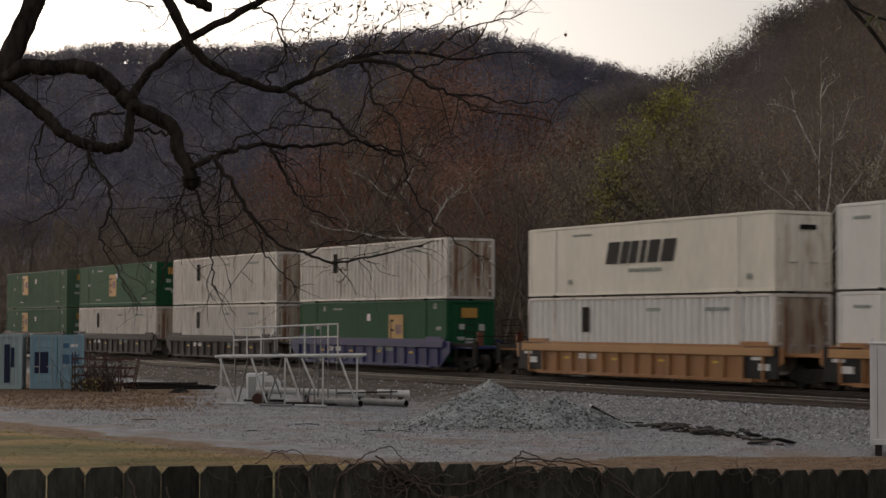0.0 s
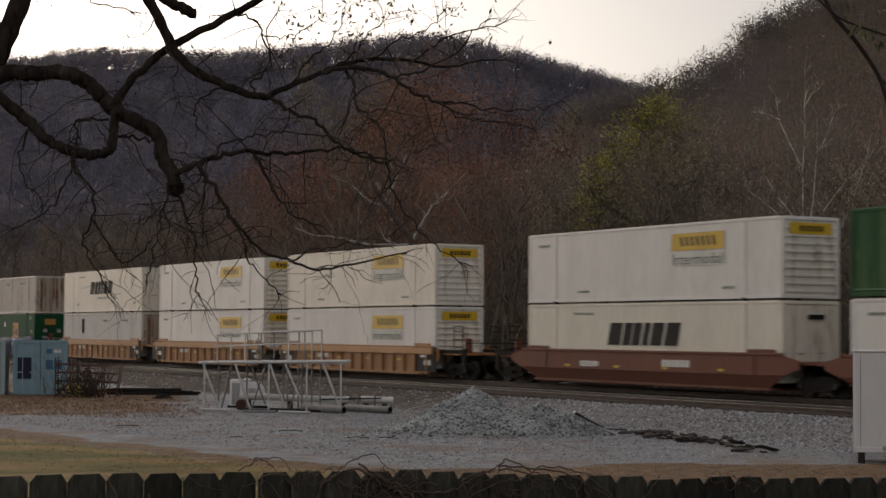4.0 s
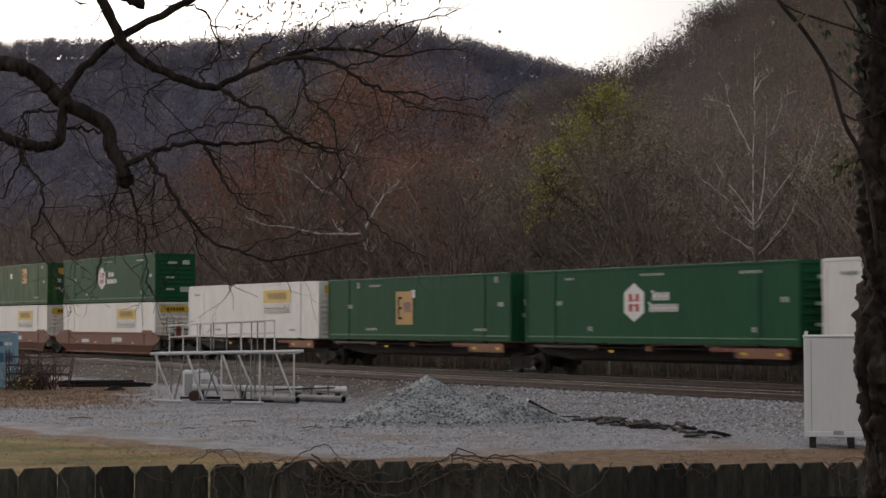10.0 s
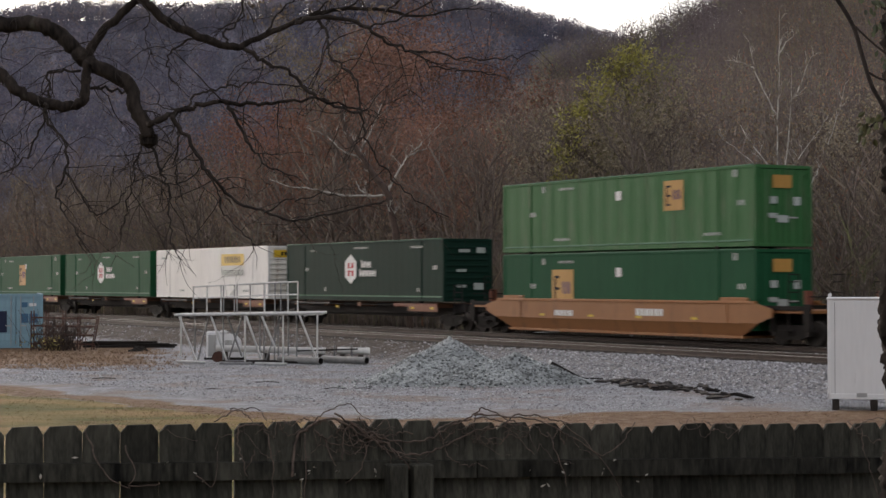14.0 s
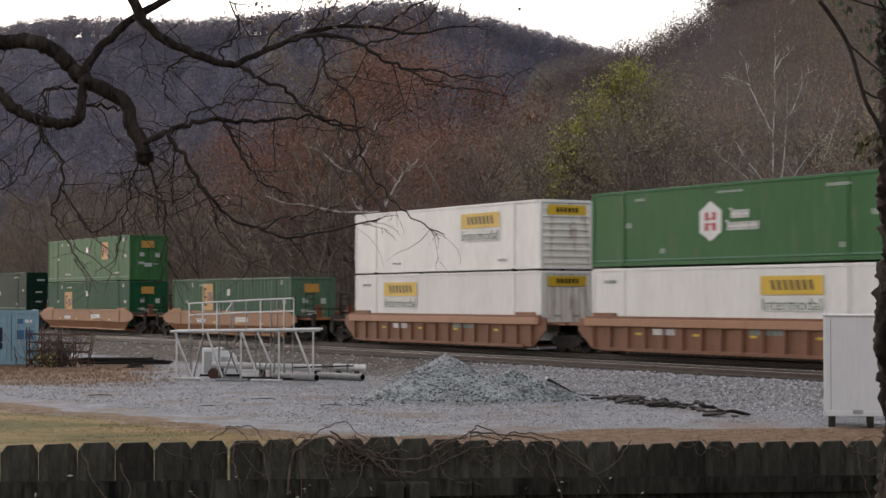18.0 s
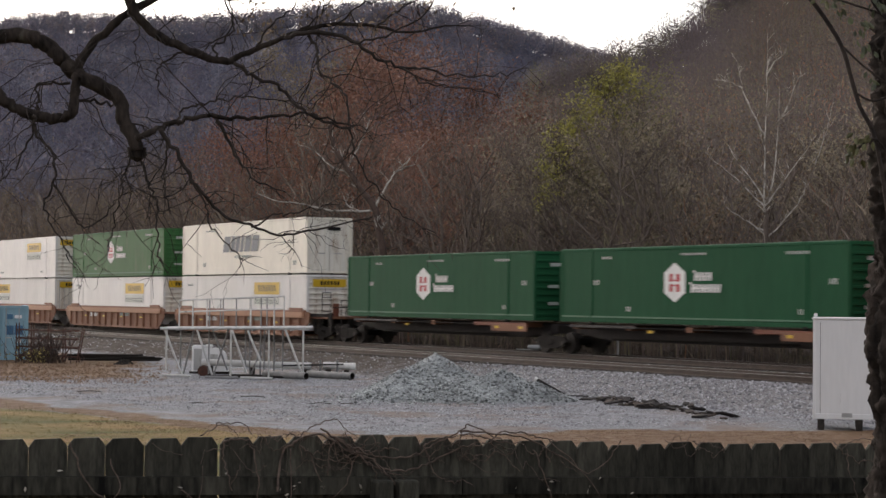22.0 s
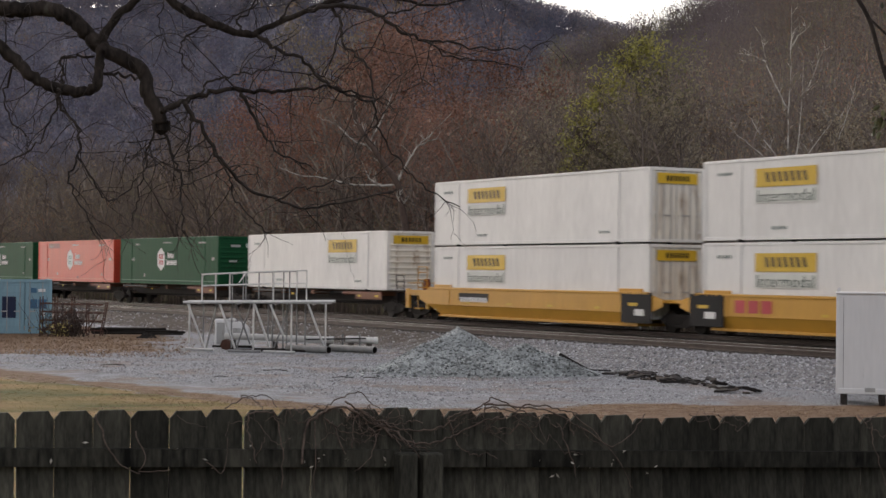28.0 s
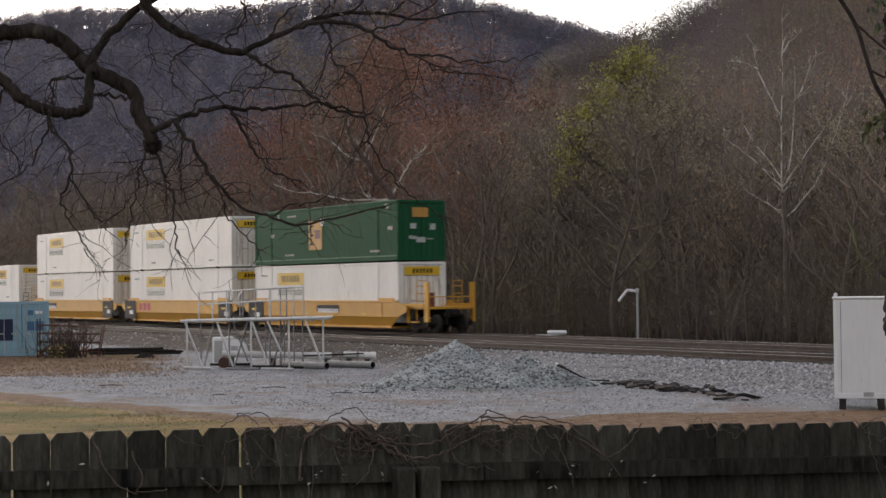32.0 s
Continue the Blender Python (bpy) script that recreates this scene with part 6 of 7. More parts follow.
def build_rack():
    """A rusty pipe rack, half overgrown."""
    t = thing("steel_rack", "rusty steel pipe rack beside the containers", "rack", pose(-17.0, 80.0, 0.0, 0, 0, 6))
    for x in (-1.5, -0.85, -0.1, 0.55, 1.15):
        for y in (-0.5, 0.5):
            part("upright", rods(0.028, ((x, y, 0.0), (x + (0.25 if x > 1 else 0.0), y, 1.75 - 0.25 * (x > 0)))), RUST, t)
    for z in (0.3, 0.7, 1.08, 1.45):
        for y in (-0.5, 0.5):
            part("rail", rods(0.028, ((-1.5, y, z), (1.2, y, z - 0.06))), RUST, t)
    for x in (-1.5, -0.1, 1.15):
        part("cross_bar", rods(0.022, ((x, -0.5, 0.6), (x, 0.5, 0.6))), RUST, t)
    part("brace", rods(0.022, ((-1.5, -0.5, 0.1), (-0.1, -0.5, 1.2))), RUST, t)
    part("brace", rods(0.022, ((0.55, -0.5, 0.2), (1.15, -0.5, 1.1))), RUST, t)
    rng = random.Random(8)
    for i in range(16):
        t = thing("scrap_bar", "long dark scrap bar lying on the ground", "scrap metal", pose(-14.6 + rng.uniform(-1.2, 0.9), 81.5 + rng.uniform(-1.5, 1.5), 0.06 + 0.05 * (i % 6), 0, 0, rng.uniform(-14, 14)), group="scrap by the rack")
        part("bar", rods(0.045, ((-1.6 + 0.11 * i, 0, 0), (1.5, 0, 0.02))), GAP_DARK, t)
    t = thing("tarp_heap", "crumpled dark tarpaulin heap on gravel", "tarpaulin", pose(-13.4, 78.0, -0.02))
    part("sheet", lump(0.6, 0.4, 0.26, 21), GAP_DARK, t)
    # tangled shrub against the rack
    tb, rngs = Tubes(), random.Random(31)
    tips = []
    for i in range(95):
        p = Vector((rngs.gauss(0.45, 0.6), rngs.gauss(0, 0.5), 0))
        way = Vector((rngs.gauss(0, 0.3), rngs.gauss(0, 0.3), 1))
        pts = [p + way * k * rngs.choice((0.12, 0.2, 0.36, 0.46)) + Vector((rngs.gauss(0, 0.08), rngs.gauss(0, 0.08), -0.02 * k * k)) for k in range(6)]
        tb.add(pts, [0.020, 0.018, 0.015, 0.012, 0.010, 0.007], 3)
        tips += pts[1:]
    sh = thing("shrub", "thin half-bare shrub with yellowing leaves by a rack", "shrub", pose(-17.6, 79.2, 0.0))
    tb.make("stem_tangle", RUSTY_STEM, sh)
    leaves("foliage", [q for q in tips if q.z < 0.75 and q.x < 0.6], 190, 0.075, 3, GOLD_LEAF, sh, 0.14)


def lump(rx, ry, h, seed, rough=0.3, rings=9, seg=22):
    """A low uneven mound."""
    rng = random.Random(seed)
    bm = bmesh.new()
    top = bm.verts.new((0, 0, h))
    prev = None
    for k in range(1, rings + 1):
        t = k / rings
        ring = []
        for i in range(seg):
            a = 2 * math.pi * i / seg
            j = 1 + rough * (rng.random() - 0.5)
            ring.append(bm.verts.new((rx * t * j * math.cos(a), ry * t * j * math.sin(a), h * (0.5 + 0.5 * math.cos(math.pi * t)) * (1 + rough * (rng.random() - 0.5)) if k < rings else -0.05)))
        for i in range(seg):
            if prev is None:
                bm.faces.new((top, ring[i], ring[(i + 1) % seg]))
            else:
                bm.faces.new((prev[i], ring[i], ring[(i + 1) % seg], prev[(i + 1) % seg]))
        prev = ring
    return bm


build_rack()


def build_cabinet():
    """A tall light-grey steel box on feet, with lifting lugs."""
    t = thing("steel_cabinet", "tall light-grey steel cabinet standing on short feet", "cabinet", pose(9.02, 42.0, 0.0, 0, 0, -12.6))
    W, D, lo, hi = 1.36, 1.3, 0.27, 2.61
    part("shell", blocks((0, 0, lo, W, D, hi - 0.02), bevel=0.025), BOX_PAINT, t)
    part("roof", blocks((-0.03, -0.03, hi - 0.03, W + 0.03, D + 0.03, hi + 0.02), bevel=0.015), BOX_PAINT, t)
    for x in (0.0, W - 0.05):
        part("corner_trim", blocks((x - 0.006, -0.012, lo, x + 0.056, 0.05, hi - 0.03), bevel=0.006), BOX_PAINT, t)
    part("door_seam", blocks((0.16, -0.006, lo + 0.10, 0.168, 0.004, hi - 0.1)), GAP_DARK, t)
    part("base_frame", blocks((-0.01, -0.012, lo - 0.03, W + 0.01, D, lo + 0.10), bevel=0.01), BOX_PAINT, t)
    part("label_plate", blocks((0.66, -0.020, lo + 0.02, 0.90, -0.008, lo + 0.12), bevel=0.004), STEEL_GREY, t)
    for x, y in ((0.10, 0.02), (0.98, 0.02), (0.10, D - 0.16), (0.98, D - 0.16)):
        part("foot", blocks((x, y, -0.03, x + 0.16, y + 0.14, lo - 0.02), bevel=0.01), WHEEL_STEEL, t)
    for x, y in ((0.05, 0.05), (W - 0.06, 0.05), (0.05, D - 0.06), (W - 0.06, D - 0.06)):
        bm = bmesh.new()
        block(bm, x - 0.02, y - 0.012, hi, x + 0.02, y + 0.012, hi + 0.05)
        rod(bm, (x, y - 0.014, hi + 0.07), (x, y + 0.014, hi + 0.07), 0.045, 10)
        part("lifting_lug", bm, BOX_PAINT, t)


build_cabinet()


def stone_mesh(name, spots, sizes, material, seed, label, flat=0.7):
    """Many small broken stones in one mesh."""
    rng = np.random.default_rng(seed)
    n = len(spots)
    base = np.array([(1, 0, 0), (-1, 0, 0), (0, 1, 0), (0, -1, 0), (0, 0, 1), (0, 0, -1)], float)
    tri = np.array([(0, 2, 4), (2, 1, 4), (1, 3, 4), (3, 0, 4), (2, 0, 5), (1, 2, 5), (3, 1, 5), (0, 3, 5)])
    v = base[None] * (sizes[:, None, None] * rng.uniform(0.5, 1.2, (n, 6, 1)))
    v[:, :, 2] *= flat
    a = rng.uniform(0, 2 * np.pi, n)
    c, s = np.cos(a)[:, None], np.sin(a)[:, None]
    tilt = rng.uniform(-0.6, 0.6, n)[:, None]
    x, y, z = v[:, :, 0].copy(), v[:, :, 1].copy(), v[:, :, 2].copy()
    x, z = x * np.cos(tilt) - z * np.sin(tilt), x * np.sin(tilt) + z * np.cos(tilt)
    v = np.stack([x * c - y * s, x * s + y * c, z], -1) + np.asarray(spots)[:, None]
    f = (tri[None] + (np.arange(n) * 6)[:, None, None]).reshape(-1, 3)
    ob = mesh_object(name, v.reshape(-1, 3).tolist(), f.tolist(), material)
    return tagged(ob, label, "stones", kind="stuff")


BALLAST = surface("crushed grey stone", (0.10, 0.10, 0.105), (0.46, 0.46, 0.48), scale=6, fine=60, rough=0.95, island=0.6, low=0.3, high=0.7)
PILE_STONE = surface("crushed blue-grey stone", (0.13, 0.140, 0.138), (0.41, 0.43, 0.425), scale=1.2, fine=40, rough=0.95, island=0.75, low=0.3, high=0.7)


def build_stones():
    rng = np.random.default_rng(17)
    n = 26000
    s, p = rng.uniform(28, 125, n), rng.uniform(31.6, 36.1, n)
    x, y = ALONG.x * s + ACROSS.x * p, ALONG.y * s + ACROSS.y * p
    keep = rng.random(n) > 0.92 * smooth(50, 74, y)
    x, y = x[keep], y[keep]
    n = len(x)
    z = ground_height(x, y)
    stone_mesh("ballast_stones", np.stack([x, y, z + 0.005], 1), rng.uniform(0.03, 0.075, n), BALLAST, 3, "loose crushed ballast stones along the track")
    n = 24000
    x, y = rng.uniform(-16, 13, n), rng.uniform(39, 66, n)
    keep = y > np.maximum(41.0 + 0.22 * (x + 1.8), 41.0 - 1.22 * (x + 1.8))
    x, y = x[keep], y[keep]
    stone_mesh("yard_gravel", np.stack([x, y, ground_height(x, y)], 1), rng.uniform(0.012, 0.05, len(x)) , BALLAST, 4, "scattered loose gravel on the yard")


def mound_height(x, y):
    """Two overlapping heaps, the rear one taller."""
    z = np.zeros_like(x)
    for cx, cy, rx, ry, h in ((0.15, 54.6, 2.5, 2.3, 1.10), (2.1, 53.0, 2.0, 1.7, 0.78), (-0.9, 53.8, 1.6, 1.6, 0.62), (3.2, 52.7, 1.2, 1.1, 0.40), (0.9, 52.8, 1.8, 1.2, 0.50)):
        r = np.sqrt(((x - cx) / rx) ** 2 + ((y - cy) / ry) ** 2)
        z = z + np.maximum(h * (1 - r) * (1 + 0.2 * (1 - np.clip(r, 0, 1))), 0) ** 3
    return np.cbrt(z)


def build_pile():
    heap = thing("gravel_pile", "heap of crushed blue-grey stone dumped on the yard", "gravel pile")
    xs, ys = np.linspace(-3.2, 5.2, 64), np.linspace(50.5, 57.4, 50)
    gx, gy = np.meshgrid(xs, ys)
    gz = mound_height(gx, gy) + 0.03 * wave(gx, gy, 5.0, 3)
    gz = np.where(mound_height(gx, gy) > 0.01, gz, -0.12)
    v = np.stack([gx, gy, gz], -1).reshape(-1, 3)
    w, h = len(xs), len(ys)
    i = np.arange((h - 1) * w).reshape(h - 1, w)[:, :-1].ravel()
    mesh_object("mound", v.tolist(), np.stack([i, i + 1, i + 1 + w, i + w], -1).tolist(), PILE_STONE, heap)
    rng = np.random.default_rng(23)
    n = 13000
    x, y = rng.uniform(-3.2, 5.2, n), rng.uniform(50.5, 57.0, n)
    z = mound_height(x, y)
    keep = (z > 0.02) | (rng.random(n) < 0.05)
    st = stone_mesh("loose_stone", np.stack([x, y, z + 0.01], 1)[keep], rng.uniform(0.025, 0.078, keep.sum()), PILE_STONE, 5, "")
    del st["category"]
    st.parent = heap


build_stones()
build_pile()


CHARRED = surface("charred rotten wood", (0.006, 0.005, 0.005), (0.028, 0.022, 0.019), rough=0.95, bump=0.6, stretch=(1, 6, 6), scale=4)
DRIFT_WOOD = surface("weathered brown board", (0.03, 0.022, 0.018), (0.10, 0.075, 0.058), rough=0.95, bump=0.5, stretch=(1, 6, 6), scale=4)


def build_debris():
    """Broken dark boards, a pole and tyre-like scraps left near the bank."""
    rng = random.Random(12)
    t = thing("fallen_pole", "dark charred pole with a pale cut end", "pole", pose(3.30, 55.2, 0.0))
    part("shaft", rods(0.055, ((0, 0, 0.50), (0.82, -0.4, 0.06)), sides=8), GAP_DARK, t)
    part("cut_end", rods(0.07, ((0, 0, 0.50), (-0.07, 0.03, 0.54)), sides=8), WHITE_INK, t, "pale cut end")
    part("root", rods(0.02, ((0.82, -0.4, 0.05), (1.55, -0.55, 0.04))), GAP_DARK, t)
    for i in range(84):
        u = rng.random() if i > 8 else rng.uniform(0, 0.15)
        u = u * 0.46 if i % 2 else 0.42 + 0.58 * u
        x, y = 5.0 + 2.5 * u + rng.gauss(0, 0.22), 52.9 - 6.9 * u + rng.gauss(0, 0.75)
        b = thing("broken_board", "dark broken board lying on gravel", "board",
                  pose(x, y, float(ground_height(x, y)) + 0.02 + rng.uniform(0, 0.14) * (1 - abs(u - 0.5)), rng.uniform(-20, 20), rng.uniform(-14, 14), rng.gauss(0, 38)), group="broken boards")
        ln, wd = rng.choice((0.06, 0.09, 0.14, 0.20, 0.32)) * rng.uniform(0.8, 1.2), rng.uniform(0.03, 0.14)
        bm = prism(bmesh.new(), [(-ln, -0.02), (ln * 0.8, -0.02), (ln, 0.0), (ln * 0.7, 0.022), (-ln * 0.85, 0.022), (-ln * 1.05, 0.004)], -wd, wd)
        part("plank", bm, (CHARRED, CHARRED, TIE_WOOD, DRIFT_WOOD, CHARRED)[i % 5], b)
    for x, y, ln in ((-5.3, 53.2, 0.6), (-6.5, 49.8, 0.42), (-3.1, 50.1, 0.5), (-2.3, 50.0, 0.4), (-10.6, 55.4, 0.6)):
        b = thing("stray_stick", "dark stick lying on the gravel", "stick", pose(x, y, 0.02, 0, 0, rng.uniform(-20, 20)), group="sticks on the gravel")
        part("wood", rods(0.012, ((-ln * 0.6, 0, 0), (0, 0.03, 0.02)), ((0, 0.03, 0.02), (ln * 0.6, 0, 0)), sides=5), TIE_WOOD, b)


build_debris()


def build_trackside():
    """A post with a bent arm and a low white housing across the track."""
    p = on_track(60.1, 3.0)
    t = thing("trackside_post", "grey trackside post with a bent white arm", "post", pose(p.x, p.y, 0.12))
    part("post", rods(0.05, ((0, 0, -0.2), (0, 0, 2.55)), sides=10), STEEL_GREY, t)
    part("arm", rods(0.06, ((0.03, 0, 2.55), (-0.42, 0, 2.62)), ((-0.42, 0, 2.62), (-0.78, 0, 2.16)), sides=10), BOX_PAINT, t, "white bent arm")
    part("cap", blocks((-0.07, -0.07, 2.5, 0.07, 0.07, 2.68), bevel=0.01), STEEL_GREY, t)
    q = on_track(65.9, 2.7)
    t = thing("trackside_housing", "low white trackside equipment housing", "equipment box", pose(q.x, q.y, 0.56, 0, 0, 0))
    part("body", blocks((-0.85, -0.3, -0.15, 0.25, 0.3, 0.22), bevel=0.05), BOX_PAINT, t)
    part("lid", blocks((-0.30, -0.34, 0.22, 0.55, 0.34, 0.40), bevel=0.06), BOX_PAINT, t)
    part("opening", blocks((-0.1, -0.36, 0.02, 0.45, -0.29, 0.2)), GAP_DARK, t)


build_trackside()


def tufts(name, label, x, y, low, high, blades, width, material, seed, lean=0.5):
    """Short grass: thin upright blades in loose tufts."""
    rng = np.random.default_rng(seed)
    n = len(x)
    vs = []
    z = ground_height(x, y) - 0.01
    for _ in range(blades):
        a, h = rng.uniform(0, 2 * np.pi, n), rng.uniform(low, high, n)
        root = np.stack([x + rng.normal(0, 0.05, n), y + rng.normal(0, 0.05, n), z], 1)
        off = np.stack([np.cos(a), np.sin(a), np.zeros(n)], 1) * width
        tip = root + np.stack([rng.normal(0, lean, n) * h, rng.normal(0, lean, n) * h, h], 1)
        vs.append(np.stack([root - off, root + off, tip], 1))
    v = np.concatenate(vs).reshape(-1, 3)
    ob = mesh_object(name, v.tolist(), np.arange(len(v)).reshape(-1, 3).tolist(), material)
    return tagged(ob, label, "grass", kind="stuff")


LAWN = surface("worn lawn grass", (0.10, 0.10, 0.026), (0.27, 0.20, 0.072), scale=0.35, fine=2, rough=0.9, island=0.18)
STRAW = surface("dry straw grass", (0.155, 0.092, 0.053), (0.30, 0.20, 0.12), scale=0.8, fine=4, rough=0.9, island=0.4)


def build_grass():
    rng = np.random.default_rng(41)
    x, y = rng.uniform(-17, 2, 10000), rng.uniform(35, 57, 10000)
    edge = np.maximum(39.4 + 0.22 * (x + 1.8), 39.0 - 1.22 * (x + 1.8)) - 1.2 + 0.9 * wave(x, y, 0.7, 4)
    keep = (y < edge) & (x < -2.5 + rng.normal(0, 1, len(x)))
    tufts("lawn", "worn yellow-green autumn lawn", x[keep], y[keep], 0.012, 0.045, 4, 0.008, LAWN, 42)
    x, y = rng.uniform(-8, 13, 9000), rng.uniform(35, 43, 9000)
    edge = np.maximum(39.4 + 0.22 * (x + 1.8), 39.0 - 1.22 * (x + 1.8)) + 0.7 * wave(x, y, 0.9, 4)
    keep = (y < edge) & (wave(x, y, 1.3, 7) > -0.4)
    tufts("dry_grass", "thin dry straw at the edge of the yard", x[keep], y[keep], 0.012, 0.045, 3, 0.010, STRAW, 43, 0.9)
    x, y = rng.uniform(-26, -9.5, 3600), rng.uniform(61, 79, 3600)
    keep = (x < -13 - (y - 64) * 0.16 + 3.5 + rng.normal(0, 0.8, len(x))) & (wave(x, y, 0.8, 9) > -0.5)
    tufts("dry_weeds", "rusty dry weeds along the yard", x[keep], y[keep], 0.03, 0.14, 4, 0.014, STRAW, 44, 0.8)


build_grass()


# ---- the near side: fence, trees ----
FENCE_A = Vector((-1.46, 6.72, 0))
FENCE_WAY = Vector((math.cos(radians(18.9)), math.sin(radians(18.9)), 0))


def fence_top(s):
    return 2.464 - 0.026 * s


def build_fence():
    fence = thing("wooden_fence", "weathered dark wooden privacy fence with clipped picket tops", "fence", kind="")
    rng = random.Random(6)
    shapes = []
    for k in range(6):
        j = [rng.uniform(-0.004, 0.004) for _ in range(6)]
        w, c = 0.0704, 0.024
        outline = [(-w, -2.0), (w, -2.0), (w, -c * 1.25 + j[1]), (w - c + j[2], 0.0), (-w + c + j[3], 0.0 + j[4] * 0.5), (-w, -c * 1.25)]
        bm = prism(bmesh.new(), outline, -0.009, 0.009)
        me = bpy.data.meshes.new("picket")
        bm.to_mesh(me)
        bm.free()
        me.materials.append(FENCE_WOOD)
        shapes.append(me)
    # board widths and tops as they stand, and more of the same on either side
    widths = [0.1428, 0.1448, 0.1426, 0.1467, 0.1466, 0.1397, 0.1415, 0.1365, 0.1476, 0.1331, 0.1347, 0.1364, 0.1357, 0.1324, 0.1465, 0.1357, 0.1374, 0.1416, 0.1381, 0.1265,
              0.1413, 0.1431, 0.1311, 0.1325, 0.1481, 0.1328, 0.1516]
    tops = [2.459, 2.459, 2.460, 2.456, 2.453, 2.454, 2.452, 2.453, 2.451, 2.447, 2.452, 2.442, 2.436, 2.427, 2.423, 2.417, 2.413, 2.407, 2.391, 2.392, 2.398, 2.392, 2.385,
            2.386, 2.380, 2.381, 2.377]
    open_seams = {0: 0.006, 1: 0.003, 2: 0.004, 3: 0.003, 4: 0.006, 6: 0.012, 8: 0.003, 11: 0.003, 20: 0.003, 21: 0.005, 24: 0.006, 26: 0.004}
    row = [(-0.198 - 0.1415 * (k + 1), 0.1415, 2.462 - 0.002 * k + rng.gauss(0, 0.004), 0.002) for k in range(20)]
    s = -0.198
    for k, (w, top) in enumerate(zip(widths, tops)):
        row.append((s, w, top, open_seams.get(k, 0.0)))
        s += w
    row += [(s + 0.1385 * k, 0.1385, 2.374 - 0.0036 * k + rng.gauss(0, 0.004), 0.002) for k in range(21)]
    for s, w, top, gap in row:
        ob = new("picket", rng.choice(shapes))
        ob.parent = fence
        p = FENCE_A + FENCE_WAY * (s + (w + gap) / 2)
        ob.matrix_basis = pose(p.x, p.y, top, rng.gauss(0, 0.6), rng.gauss(0, 0.25), 18.9 + rng.gauss(0, 1.0)) @ Matrix.Diagonal(((w - gap) / 0.1408, 1, 1, 1))
    for drop, h in ((0.178, 0.068), (1.0, 0.09)):
        for a, b in ((-3.1, -0.70), (-0.695, 1.66), (1.665, 4.05), (4.055, 6.6)):
            pa, pb = FENCE_A + FENCE_WAY * a, FENCE_A + FENCE_WAY * b
            away = Vector((FENCE_WAY.y, -FENCE_WAY.x, 0))
            v = []
            for p, top in ((pa, fence_top(a)), (pb, fence_top(b))):
                for off, z in ((0.011, 0), (0.05, 0), (0.05, h), (0.011, h)):
                    v.append(p + away * off + Vector((0, 0, top - drop - h / 2 + z)))
            mesh_object("fence_rail", v, [(0, 1, 2, 3), (7, 6, 5, 4), (0, 4, 5, 1), (1, 5, 6, 2), (2, 6, 7, 3), (3, 7, 4, 0)], FENCE_WOOD, fence)
    for s in (-1.10, 1.345, 3.75):
        away = Vector((FENCE_WAY.y, -FENCE_WAY.x, 0))
        p = FENCE_A + FENCE_WAY * s + away * 0.10
        for dx, wd, dz in ((-0.040, 0.075, -0.148), (0.062, 0.082, -0.150)):
            ob = part("fence_post", blocks((-wd / 2, -0.045, -1.9, wd / 2, 0.045, 0.0), bevel=0.006), FENCE_WOOD, fence)
            q = p + FENCE_WAY * dx
            ob.matrix_basis = pose(q.x, q.y, fence_top(s) + dz, 0, 0, 18.9)
    # vines creeping over the fence
    vine = thing("vine", "dry brown vine tangled over a wooden fence", "vine")
    r = random.Random(14)
    away = Vector((FENCE_WAY.y, -FENCE_WAY.x, 0))

    def over(s, up, out):
        return FENCE_A + FENCE_WAY * s + away * out + Vector((0, 0, fence_top(s) + up))

    def stem(rad, *way):
        pts = [over(s, up, 0.035 if up > -0.10 else 0.075) for s, up in way]
        pts = [p + Vector((r.gauss(0, 0.003), r.gauss(0, 0.006), r.gauss(0, 0.003))) for p in curve_points(pts, 5)]
        tube, n = Tubes(), len(pts)
        tube.add(pts, [rad * (1.65 - 0.7 * i / n) for i in range(n)], 5)
        tube.make("stem", FADED_VINE, vine)

    stem(0.0016, (0.959, -0.024), (1.003, 0.028), (1.066, 0.067), (1.134, 0.082), (1.184, 0.037), (1.239, 0.006))
    stem(0.0034, (0.887, -0.197), (0.914, -0.059), (0.954, -0.015), (1.003, 0.011), (1.075, 0.024), (1.130, -0.007), (1.184, -0.042), (1.267, -0.068), (1.331, -0.122), (1.387, -0.202), (1.401, -0.290))
    stem(0.0026, (1.075, 0.046), (1.148, 0.002), (1.221, -0.033), (1.294, -0.060), (1.368, -0.069), (1.462, -0.056), (1.537, -0.016), (1.612, 0.020), (1.669, 0.056), (1.698, 0.065), (1.794, 0.025), (1.871, 0.002))
    stem(0.0030, (1.130, 0.011), (1.221, -0.051), (1.294, -0.099), (1.368, -0.113), (1.462, -0.106), (1.556, -0.069), (1.641, -0.034), (1.717, -0.007))
    stem(0.0024, (0.685, -0.015), (0.711, -0.002), (0.781, -0.002), (0.799, -0.050), (0.812, -0.145), (0.809, -0.300))
    stem(0.0022, (0.685, -0.007), (0.681, -0.075), (0.694, -0.127), (0.707, -0.196))
    stem(0.0016, (0.737, -0.101), (0.720, -0.144), (0.702, -0.170))
    stem(0.0014, (0.650, 0.057), (0.681, 0.064), (0.720, 0.036), (0.742, 0.010))
    stem(0.0022, (1.093, -0.129), (1.107, -0.051), (1.125, 0.002))
    stem(0.0018, (1.026, -0.059), (1.048, -0.129), (1.066, -0.160))
    stem(0.0020, (1.203, -0.086), (1.166, -0.165), (1.112, -0.225))
    stem(0.0022, (1.784, -0.007), (1.833, 0.038), (1.940, 0.034), (2.018, 0.016), (2.080, 0.002))
